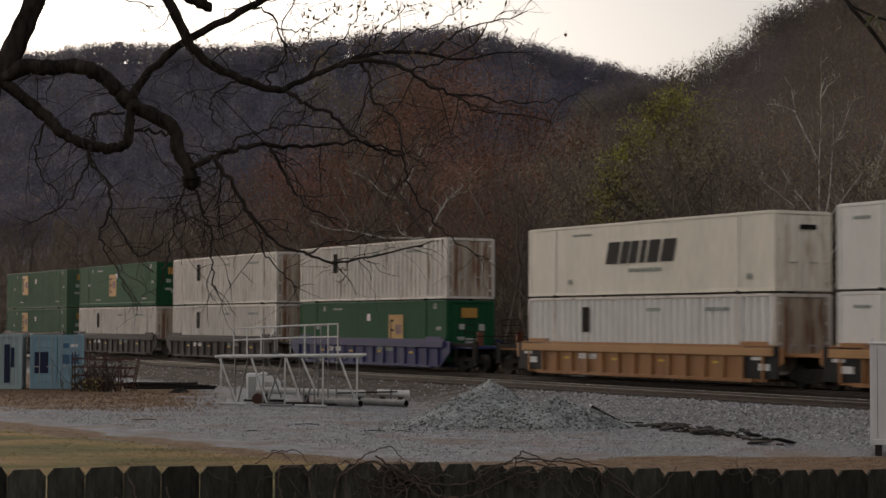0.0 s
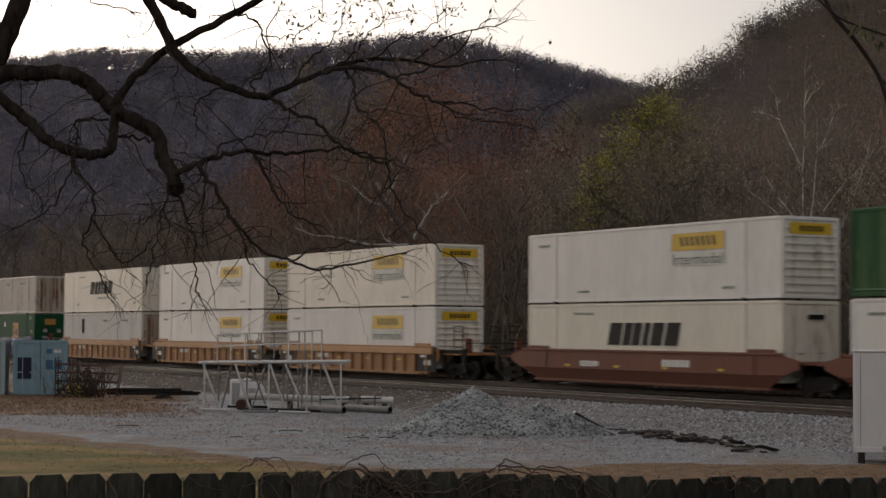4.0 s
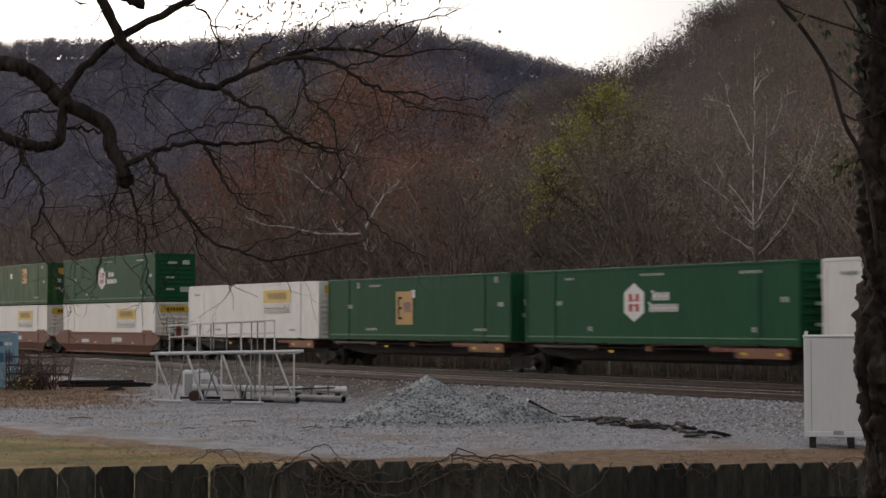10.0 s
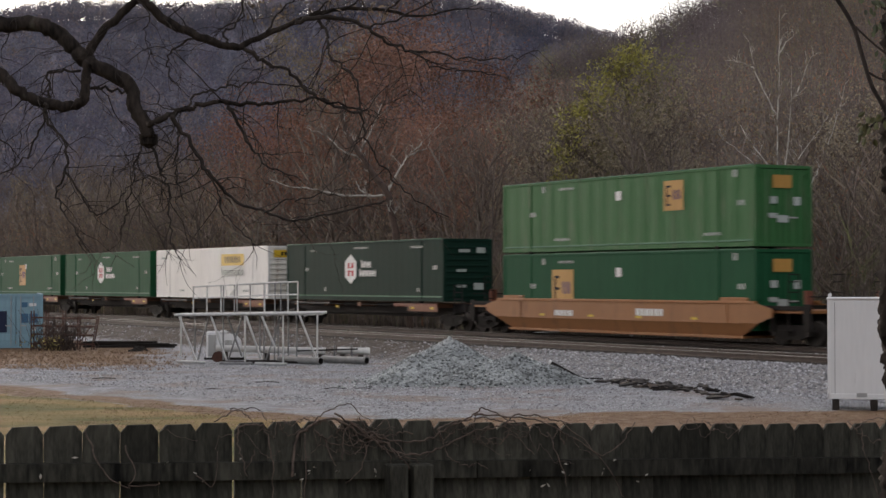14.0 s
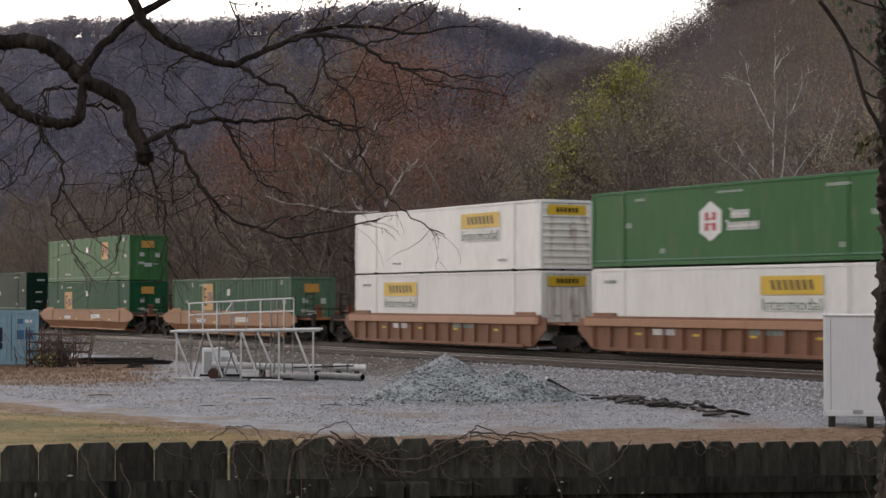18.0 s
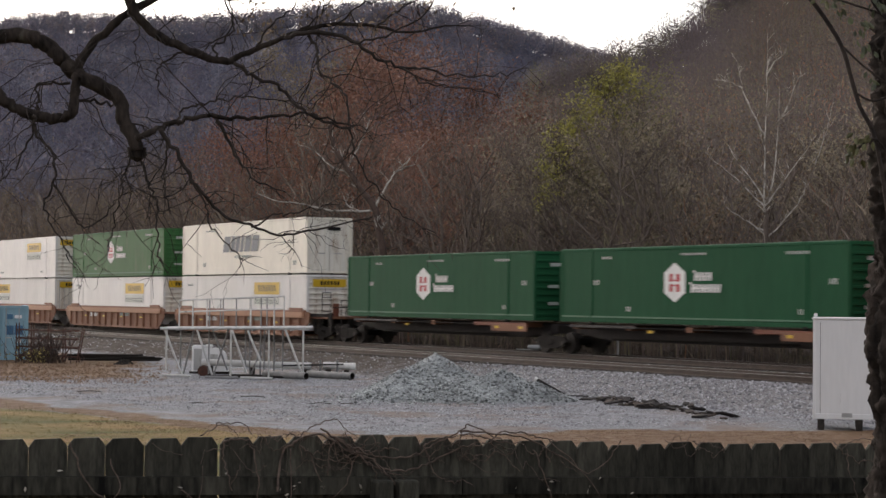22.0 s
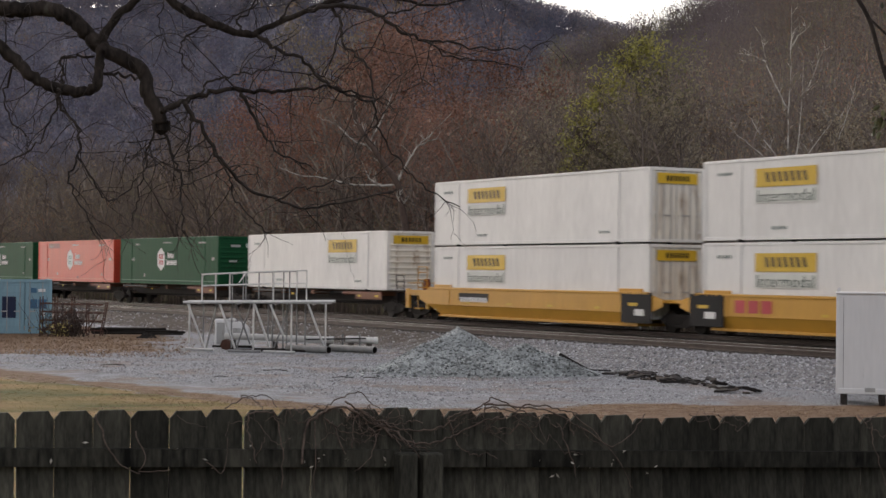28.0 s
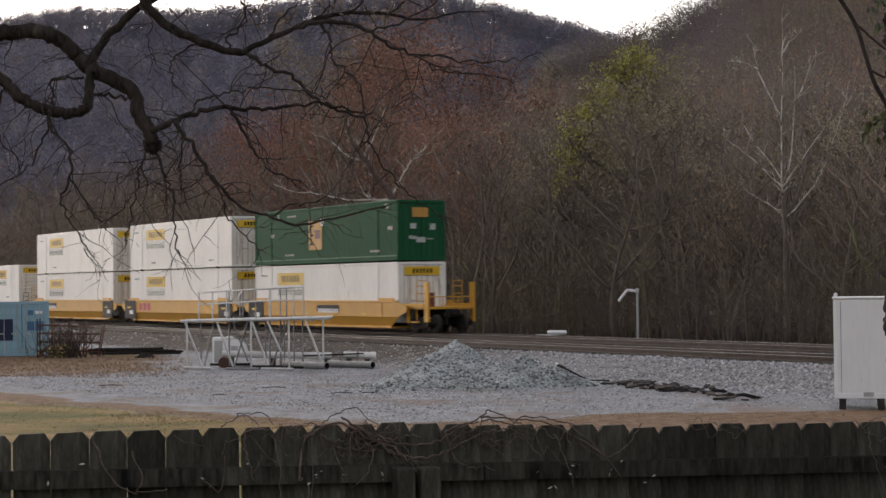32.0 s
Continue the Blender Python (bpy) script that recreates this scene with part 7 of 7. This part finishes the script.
    stem(0.0022, (1.650, 0.029), (1.727, 0.029), (1.804, 0.002), (1.920, -0.002))
    stem(0.0019, (1.979, -0.034), (1.998, -0.107), (2.028, -0.180), (2.043, -0.253))
    stem(0.0024, (1.499, -0.016), (1.556, 0.006), (1.603, 0.020), (1.650, 0.022))
    stem(0.0020, (0.950, -0.033), (0.941, -0.137), (0.945, -0.302))
    stem(0.0018, (1.717, -0.016), (1.784, -0.007), (1.833, -0.043), (1.901, -0.116))
    stem(0.0022, (1.655, 0.038), (1.828, 0.033), (1.978, 0.003), (2.105, -0.060), (2.207, -0.119), (2.310, -0.073), (2.375, 0.010))
    stem(0.0019, (2.041, 0.010), (2.130, -0.060), (2.233, -0.179), (2.297, -0.298))
    stem(0.0018, (3.459, -0.018), (3.443, -0.102), (3.476, -0.186), (3.524, -0.338))
    stem(0.0016, (3.427, -0.018), (3.476, 0.010), (3.540, 0.027), (3.619, 0.007))
    stem(0.0024, (0.098, -0.012), (0.130, -0.120), (0.183, -0.195), (0.258, -0.239))
    stem(0.0018, (0.247, -0.077), (0.279, -0.185), (0.258, -0.228), (0.377, -0.219))
    stem(0.0015, (0.586, 0.009), (0.675, 0.058), (0.753, 0.065), (0.799, 0.021))
    stem(0.0016, (0.508, -0.187), (0.575, -0.232), (0.597, -0.100))
    for i in range(44):
        s = r.gauss(1.12, 0.13) if i < 20 else (r.gauss(1.72, 0.16) if i < 32 else r.uniform(-1.2, 3.4))
        up, head, way = r.uniform(-0.04, 0.02), r.choice((-1, 1)), []
        for k in range(r.randint(4, 9)):
            way.append((s, up))
            s += head * r.uniform(0.01, 0.05)
            up = max(-0.22, min(0.045, up + r.gauss(-0.012, 0.024)))
        stem(r.uniform(0.0008, 0.0019), *way)
    lv = [over(r.uniform(-1.3, 2.6), -0.19 + r.gauss(0, 0.03), 0.06) for _ in range(40)]
    leaves("dead_leaves", lv, 60, 0.012, 5, PALE_LEAF, vine, 0.02)


FADED_VINE = surface("dry vine bark", (0.05, 0.036, 0.028), (0.13, 0.095, 0.075), scale=20, rough=0.9)
PALE_LEAF = surface("pale dry leaves", (0.22, 0.20, 0.16), (0.38, 0.35, 0.30), scale=20, rough=0.9)
build_fence()


def build_near_tree():
    tree = thing("overhanging_tree", "old bare tree with dark gnarled limbs reaching over the yard", "tree")
    trunk = Tubes()
    trunk.add(curve_points([(-3.05, 9.1, 0.4), (-2.95, 9.0, 2.0), (-2.78, 9.0, 3.6), (-2.60, 9.0, 4.25)], 5), [0.30 - 0.0115 * i for i in range(16)], 14)
    trunk.make("trunk", BARK, tree)
    r = random.Random(19)
    twigs = Tubes()
    tips = []

    def sprig(at, way, length, rad, level):
        pts = [Vector(at)]
        way = Vector(way).normalized()
        n = 7
        for i in range(n):
            way = (way + Vector((r.gauss(0, 0.21), r.gauss(0, 0.18), r.gauss(0, 0.20) - 0.035))).normalized()
            pts.append(pts[-1] + way * length / n)
        twigs.add(pts, [rad * (1 - 0.62 * i / n) for i in range(n + 1)], 4 if rad > 0.004 else 3)
        tips.append(pts[-1])
        if level < 2:
            for _ in range(r.randint(2, 3) if level == 0 else r.randint(0, 2)):
                i = r.randint(1, n)
                out = Vector((r.gauss(0, 1), r.gauss(0, 0.7), r.gauss(-0.05, 0.8))).normalized()
                sprig(pts[i], way * 0.7 + out * 0.8, length * r.uniform(0.35, 0.65), rad * 0.66, level + 1)

    # each bough: its bends, thickness at the root and at the tip
    def bough(ctrl, r0, r1):
        k = len(ctrl)
        slim = 0.92 if r0 < 0.02 else 1.0
        pts = curve_points(ctrl, 5)
        n = len(pts)
        rad = []
        for i in range(n):
            t = i / (n - 1)
            rad.append((r0 + (r1 - r0) * t ** 0.8) * slim * (1.10 + 0.06 * math.sin(i * 1.9 + k) + 0.085 * r.uniform(-1, 1)))
        if r0 < 0.05:
            wob = max(r0 * 0.09, 0.0065 if r0 < 0.02 else 0.003)
            pts = [p + Vector((r.gauss(0, wob), r.gauss(0, wob), r.gauss(0, wob))) if 0 < i < n - 1 else p for i, p in enumerate(pts)]
        tube = Tubes()
        tube.add(pts, rad, 10 if r0 > 0.02 else 6)
        tube.make("limb" if r0 > 0.014 else "branch", BARK if r0 > 0.014 else TWIG, tree)
        # side shoots
        thick = r0 > 0.02
        count = int(n * (0.14 if thick else 0.34))
        for _ in range(count):
            i = r.randint(1, n - 1)
            out = Vector((r.gauss(0.15, 0.8), r.gauss(0, 0.5), r.gauss(-0.15, 0.8))).normalized()
            sprig(pts[i], out, r.uniform(0.13, 0.46) * (0.75 if thick else 1.0), min(rad[i] * 0.55, 0.0042), 0 if r.random() < 0.6 else 1)
        # a fan of fine twigs at the tip
        if r1 < 0.005:
            way = (pts[-1] - pts[-3]).normalized()
            for _ in range(4):
                out = Vector((r.gauss(0, 0.6), r.gauss(0, 0.4), r.gauss(-0.15, 0.5)))
                sprig(pts[-r.randint(1, 4)], way + out * 0.8, r.uniform(0.09, 0.20), 0.0023, 1)

    bough([(-2.59, 9.01, 4.24), (-2.47, 9.02, 4.33), (-2.39, 9.04, 4.50), (-2.32, 9.05, 4.68), (-2.24, 9.07, 4.92), (-2.12, 9.08, 5.35)], 0.069, 0.040)
    bough([(-2.53, 9.00, 4.25), (-2.36, 9.02, 4.31), (-2.25, 9.02, 4.31), (-2.09, 9.04, 4.32), (-1.97, 9.02, 4.27), (-1.88, 9.02, 4.19), (-1.81, 9.01, 4.12), (-1.68, 9.01, 4.05), (-1.60, 9.02, 4.00), (-1.57, 9.00, 3.89), (-1.52, 8.99, 3.80), (-1.50, 8.98, 3.73)], 0.040, 0.031)
    bough([(-2.47, 9.01, 4.24), (-2.35, 9.00, 4.14), (-2.24, 9.01, 4.05), (-2.16, 8.99, 3.97), (-2.05, 9.00, 3.92), (-1.93, 8.98, 3.89), (-1.83, 8.96, 3.91), (-1.82, 8.98, 4.01), (-1.80, 8.97, 4.11)], 0.029, 0.023)
    bough([(-1.82, 9.02, 4.12), (-1.77, 9.03, 4.24), (-1.68, 9.03, 4.33), (-1.56, 9.04, 4.44), (-1.27, 9.05, 4.60), (-1.07, 9.05, 4.71), (-0.86, 9.05, 4.81), (-0.62, 9.05, 4.93)], 0.023, 0.014)
    bough([(-2.02, 8.78, 5.35), (-1.84, 8.84, 5.03), (-1.69, 8.92, 4.77), (-1.60, 8.97, 4.61), (-1.51, 9.03, 4.42), (-1.40, 9.06, 4.32), (-1.26, 9.10, 4.26), (-1.09, 9.13, 4.21), (-1.02, 9.16, 4.23), (-0.86, 9.19, 4.31), (-0.70, 9.22, 4.38), (-0.51, 9.27, 4.43), (-0.31, 9.30, 4.42), (-0.13, 9.35, 4.40), (0.05, 9.39, 4.44), (0.18, 9.42, 4.45)], 0.034, 0.0022)
    bough([(-0.77, 9.15, 4.34), (-0.60, 9.15, 4.36), (-0.42, 9.15, 4.32), (-0.30, 9.13, 4.24), (-0.18, 9.15, 4.19), (-0.04, 9.13, 4.18), (0.13, 9.14, 4.15), (0.34, 9.15, 4.16), (0.48, 9.13, 4.19)], 0.013, 0.0022)
    bough([(-1.48, 8.87, 3.79), (-1.39, 8.93, 3.84), (-1.31, 8.99, 3.88), (-1.16, 9.06, 3.92), (-1.01, 9.09, 3.91), (-0.85, 9.13, 3.92), (-0.65, 9.18, 3.94), (-0.42, 9.24, 3.89)], 0.017, 0.005)
    bough([(-1.36, 8.84, 3.83), (-1.29, 8.88, 3.72), (-1.21, 8.89, 3.59), (-1.14, 8.93, 3.51), (-1.07, 8.94, 3.42), (-0.92, 8.96, 3.35), (-0.76, 8.99, 3.31), (-0.59, 9.03, 3.35), (-0.32, 9.05, 3.40)], 0.013, 0.004)
    bough([(-1.12, 9.21, 3.92), (-1.06, 9.21, 3.79), (-0.98, 9.20, 3.67), (-0.90, 9.19, 3.59), (-0.76, 9.18, 3.54)], 0.010, 0.003)
    bough([(-1.03, 9.13, 4.20), (-0.91, 9.16, 4.13), (-0.82, 9.23, 4.10), (-0.71, 9.28, 4.00), (-0.59, 9.33, 3.92), (-0.45, 9.37, 3.88), (-0.43, 9.42, 3.79), (-0.37, 9.48, 3.67), (-0.29, 9.53, 3.57), (-0.19, 9.58, 3.47), (0.02, 9.61, 3.35)], 0.011, 0.003)
    bough([(-0.65, 9.16, 4.35), (-0.60, 9.13, 4.26), (-0.59, 9.07, 4.16), (-0.49, 9.03, 4.07), (-0.43, 9.00, 3.98), (-0.42, 8.96, 3.84)], 0.009, 0.004)
    bough([(-1.51, 9.10, 3.73), (-1.47, 9.05, 3.64), (-1.43, 9.02, 3.52), (-1.39, 8.98, 3.44), (-1.38, 8.93, 3.28), (-1.36, 8.92, 3.17)], 0.009, 0.003)
    bough([(-1.56, 9.22, 3.74), (-1.60, 9.27, 3.66), (-1.63, 9.33, 3.60), (-1.65, 9.37, 3.48), (-1.69, 9.41, 3.34), (-1.73, 9.46, 3.26)], 0.007, 0.003)
    bough([(-1.99, 8.83, 3.89), (-1.97, 8.84, 3.79), (-1.89, 8.83, 3.70), (-1.88, 8.82, 3.57), (-1.92, 8.80, 3.47), (-1.90, 8.77, 3.37), (-1.82, 8.75, 3.26), (-1.78, 8.75, 3.16)], 0.009, 0.003)
    bough([(-2.06, 9.18, 3.92), (-2.09, 9.18, 3.77), (-2.16, 9.17, 3.65), (-2.26, 9.17, 3.57), (-2.37, 9.16, 3.51)], 0.007, 0.003)
    bough([(-1.91, 8.94, 3.57), (-1.84, 8.96, 3.44), (-1.78, 8.99, 3.35), (-1.70, 9.02, 3.37), (-1.61, 9.03, 3.48), (-1.58, 9.07, 3.59)], 0.006, 0.003)
    bough([(-1.86, 9.06, 4.08), (-1.96, 9.07, 4.08), (-2.02, 9.07, 4.07), (-2.02, 9.09, 3.99), (-2.04, 9.09, 3.92)], 0.007, 0.006)
    bough([(-1.85, 9.18, 4.00), (-1.76, 9.19, 4.00), (-1.66, 9.21, 3.99)], 0.009, 0.007)
    bough([(-1.33, 9.15, 3.89), (-1.27, 9.19, 3.97), (-1.17, 9.24, 4.01), (-1.04, 9.28, 4.04), (-0.87, 9.33, 4.04), (-0.70, 9.38, 4.02)], 0.007, 0.003)
    bough([(-1.38, 9.00, 3.85), (-1.35, 9.02, 3.77), (-1.36, 9.04, 3.67), (-1.37, 9.04, 3.56), (-1.34, 9.05, 3.44)], 0.007, 0.003)
    bough([(-1.09, 9.12, 4.21), (-1.14, 9.15, 4.29), (-1.08, 9.18, 4.34), (-1.05, 9.21, 4.44), (-1.07, 9.23, 4.56), (-1.01, 9.26, 4.69)], 0.007, 0.003)
    bough([(-1.27, 9.16, 4.27), (-1.41, 9.15, 4.19), (-1.43, 9.15, 4.12), (-1.41, 9.17, 4.04)], 0.006, 0.003)
    bough([(-1.24, 9.05, 3.60), (-1.16, 9.03, 3.47), (-1.12, 8.99, 3.35), (-1.01, 8.96, 3.24), (-0.95, 8.92, 3.18)], 0.006, 0.003)
    bough([(-0.89, 8.73, 3.34), (-0.78, 8.68, 3.40), (-0.67, 8.63, 3.41), (-0.50, 8.58, 3.45)], 0.005, 0.002)
    bough([(-0.41, 8.98, 4.29), (-0.24, 8.97, 4.32), (-0.07, 8.94, 4.43), (0.05, 8.95, 4.56)], 0.006, 0.003)
    bough([(-0.17, 8.73, 4.13), (-0.04, 8.72, 4.06), (0.10, 8.69, 4.03), (0.27, 8.70, 4.01)], 0.005, 0.002)
    bough([(-0.29, 8.90, 4.36), (-0.18, 8.83, 4.44), (-0.01, 8.79, 4.50), (0.18, 8.74, 4.54)], 0.006, 0.003)
    bough([(-2.26, 9.10, 4.06), (-2.33, 9.14, 3.91), (-2.32, 9.20, 3.77), (-2.24, 9.25, 3.68)], 0.007, 0.003)
    bough([(-1.54, 8.90, 4.42), (-1.47, 8.87, 4.33), (-1.50, 8.85, 4.25), (-1.46, 8.83, 4.15)], 0.005, 0.002)
    bough([(-0.92, 9.17, 4.28), (-0.84, 9.14, 4.40), (-0.72, 9.15, 4.50), (-0.66, 9.12, 4.63)], 0.006, 0.002)
    bough([(-0.70, 9.20, 4.38), (-0.58, 9.18, 4.48), (-0.52, 9.22, 4.58), (-0.40, 9.2, 4.66)], 0.006, 0.002)
    bough([(-0.51, 9.26, 4.43), (-0.36, 9.22, 4.53), (-0.24, 9.24, 4.58), (-0.13, 9.2, 4.69)], 0.005, 0.002)
    bough([(-1.63, 9.02, 4.76), (-1.57, 9.02, 4.70), (-1.51, 9.02, 4.66), (-1.41, 9.02, 4.62)], 0.032, 0.024)
    bough([(-1.79, 8.95, 4.78), (-1.94, 8.95, 4.67), (-1.82, 8.95, 4.64), (-1.69, 8.95, 4.61)], 0.006, 0.003)
    bough([(-1.23, 9.05, 4.63), (-1.12, 9.05, 4.60), (-1.07, 9.05, 4.52), (-1.03, 9.05, 4.36), (-1.15, 9.05, 4.29)], 0.006, 0.004)
    bough([(-1.07, 9.05, 4.52), (-0.98, 9.05, 4.50), (-0.91, 9.05, 4.51), (-0.84, 9.05, 4.56)], 0.005, 0.002)
    # the broken stub's bark collar
    bm = lump(0.047, 0.045, 0.022, 4)
    collar = part("knot", bm, BARK, tree)
    collar.matrix_basis = pose(-1.50, 9.0, 3.70, 180, 0, 0)
    twigs.make("crown", TWIG, tree)
    leaves("dead_leaves", [t for t in tips if t.z > 4.36 and -1.0 < t.x < 0.1], 300, 0.017, 9, TAN_LEAF, tree, 0.022)


build_near_tree()


def build_side_tree():
    """A rough trunk close by, wrapped in stems with a few green leaves."""
    tree = thing("ivy_clad_tree", "rough dark trunk with climbing stems and a few green leaves", "tree")
    r = random.Random(3)
    cx, cy = 1.537, 5.6
    v, f = [], []
    seg, rows = 60, 420
    for k in range(rows + 1):
        z = 0.5 + 4.6 * k / rows
        for i in range(seg):
            a = 2 * math.pi * i / seg
            q = Vector((math.cos(a) * 1.3, math.sin(a) * 1.3, z * 3.2))
            rad = 0.125 + 0.024 * noise.noise(q * 1.3) + 0.034 * noise.noise(q * 3.2) + 0.026 * noise.noise(q * 8.0) + 0.017 * noise.noise(q * 17.0) + 0.009 * noise.noise(q * 37.0)
            rad += 0.030 * math.exp(-((z - 2.83) / 0.10) ** 2) + 0.022 * math.exp(-((z - 2.42) / 0.09) ** 2)
            v.append((cx + 0.02 * math.sin(z * 1.4) + rad * math.cos(a), cy + rad * math.sin(a), z))
    for k in range(rows):
        for i in range(seg):
            f.append((k * seg + i, k * seg + (i + 1) % seg, (k + 1) * seg + (i + 1) % seg, (k + 1) * seg + i))
    mesh_object("trunk", v, f, BARK, tree, smooth=True)
    # bark flakes
    fv, ff = [], []
    for _ in range(2400):
        a, z = r.uniform(math.pi * 0.75, math.pi * 1.9), r.uniform(1.9, 4.3)
        c = Vector((cx + 0.128 * math.cos(a), cy + 0.128 * math.sin(a), z))
        out = Vector((math.cos(a), math.sin(a), 0))
        t = Vector((-math.sin(a), math.cos(a), 0)) * r.uniform(0.003, 0.010)
        u = Vector((r.gauss(0, 0.004), 0, r.uniform(0.010, 0.035)))
        o = out * r.uniform(0.003, 0.020)
        b = len(fv)
        fv += [c - t - u, c + t - u, c + t * 0.8 + u + o, c - t * 0.7 + u + o, c + o * 0.4 - u * 0.3]
        ff += [(b, b + 1, b + 2, b + 3), (b, b + 4, b + 3)]
    flakes = mesh_object("flaking_bark", fv, ff, BARK, tree)
    flakes["kind"] = "stuff"
    stem = Tubes()
    stem.add(curve_points([(1.06, 5.45, 4.12), (1.10, 5.45, 4.0), (1.18, 5.45, 3.90), (1.25, 5.45, 3.79), (1.284, 5.46, 3.69), (1.312, 5.46, 3.60), (1.365, 5.47, 3.49), (1.42, 5.5, 3.2)], 4), [0.0066] * 29, 6)
    stem.make("climbing_stem", TWIG, tree)
    for pts in ([(1.02, 5.4, 4.06), (1.12, 5.42, 3.97), (1.25, 5.42, 3.92), (1.44, 5.5, 3.88)], [(1.25, 5.45, 3.79), (1.33, 5.46, 3.72), (1.43, 5.5, 3.66)],
                [(1.30, 5.45, 3.64), (1.36, 5.47, 3.62), (1.45, 5.5, 3.66)], [(1.27, 5.42, 4.05), (1.32, 5.42, 3.95), (1.38, 5.45, 3.88), (1.46, 5.5, 3.85)],
                [(1.43, 5.5, 3.42), (1.36, 5.45, 3.50), (1.30, 5.44, 3.47)]):
        s = Tubes()
        s.add(curve_points(pts, 4), [0.0042] * (4 * (len(pts) - 1) + 1), 4)
        s.make("side_stem", TWIG, tree)
    for spot, count, way, mat in (((1.312, 5.44, 3.500), 13, (-0.5, -0.3, -0.8), IVY_LEAF), ((1.285, 5.44, 3.455), 7, (-0.4, -0.3, -0.9), IVY_LEAF), ((1.175, 5.42, 3.935), 9, (-0.3, -0.2, -0.9), IVY_LEAF),
                                  ((1.305, 5.44, 3.845), 8, (0.2, -0.3, -0.9), DARK_LEAF), ((1.330, 5.44, 3.800), 6, (0.2, -0.3, -0.9), DARK_LEAF), ((1.25, 5.44, 3.925), 8, (0.1, -0.3, -0.9), DARK_LEAF),
                                  ((1.345, 5.44, 3.69), 4, (-0.2, -0.3, -0.8), DARK_LEAF), ((1.36, 5.44, 3.92), 9, (0.0, -0.3, -0.9), DARK_LEAF)):
        for _ in range(count):
            at = Vector(spot) + Vector((r.gauss(0, 0.016), r.gauss(0, 0.016), r.gauss(0, 0.018)))
            d = (Vector(way) + Vector((r.gauss(0, 0.45), r.gauss(0, 0.3), r.gauss(0, 0.3)))).normalized()
            ivy_leaf(at, d, r.uniform(0.020, 0.038), r, mat, tree)


def ivy_leaf(at, way, length, r, material, tree):
    """One pointed leaf, folded along its midrib."""
    side = way.cross(Vector((r.gauss(0, 0.4), 1, r.gauss(0, 0.4)))).normalized() * length * r.uniform(0.20, 0.30)
    up = side.cross(way).normalized() * length * 0.10
    v = [at, at + way * length * 0.35 + side + up, at + way * length * 0.72 + side * 0.75 + up, at + way * length, at + way * length * 0.72 - side * 0.75 + up,
         at + way * length * 0.35 - side + up, at + way * length * 0.5]
    mesh_object("leaf", v, [(0, 1, 6), (1, 2, 6), (2, 3, 6), (3, 4, 6), (4, 5, 6), (5, 0, 6)], material, tree)


build_side_tree()


def hanging_leaf():
    t = thing("dead_leaf", "curled dead leaf hanging from a bare twig", "leaf", pose(0.400, 9.0, 4.475))
    bm = bmesh.new()
    bmesh.ops.create_icosphere(bm, subdivisions=1, radius=0.011)
    r = random.Random(2)
    for v in bm.verts:
        v.co *= r.uniform(0.6, 1.15)
    part("blade", bm, TAN_LEAF, t)
    part("stalk", rods(0.0008, ((0, 0, 0.008), (0.006, 0, 0.018)), sides=4), TWIG, t)


hanging_leaf()

motions()
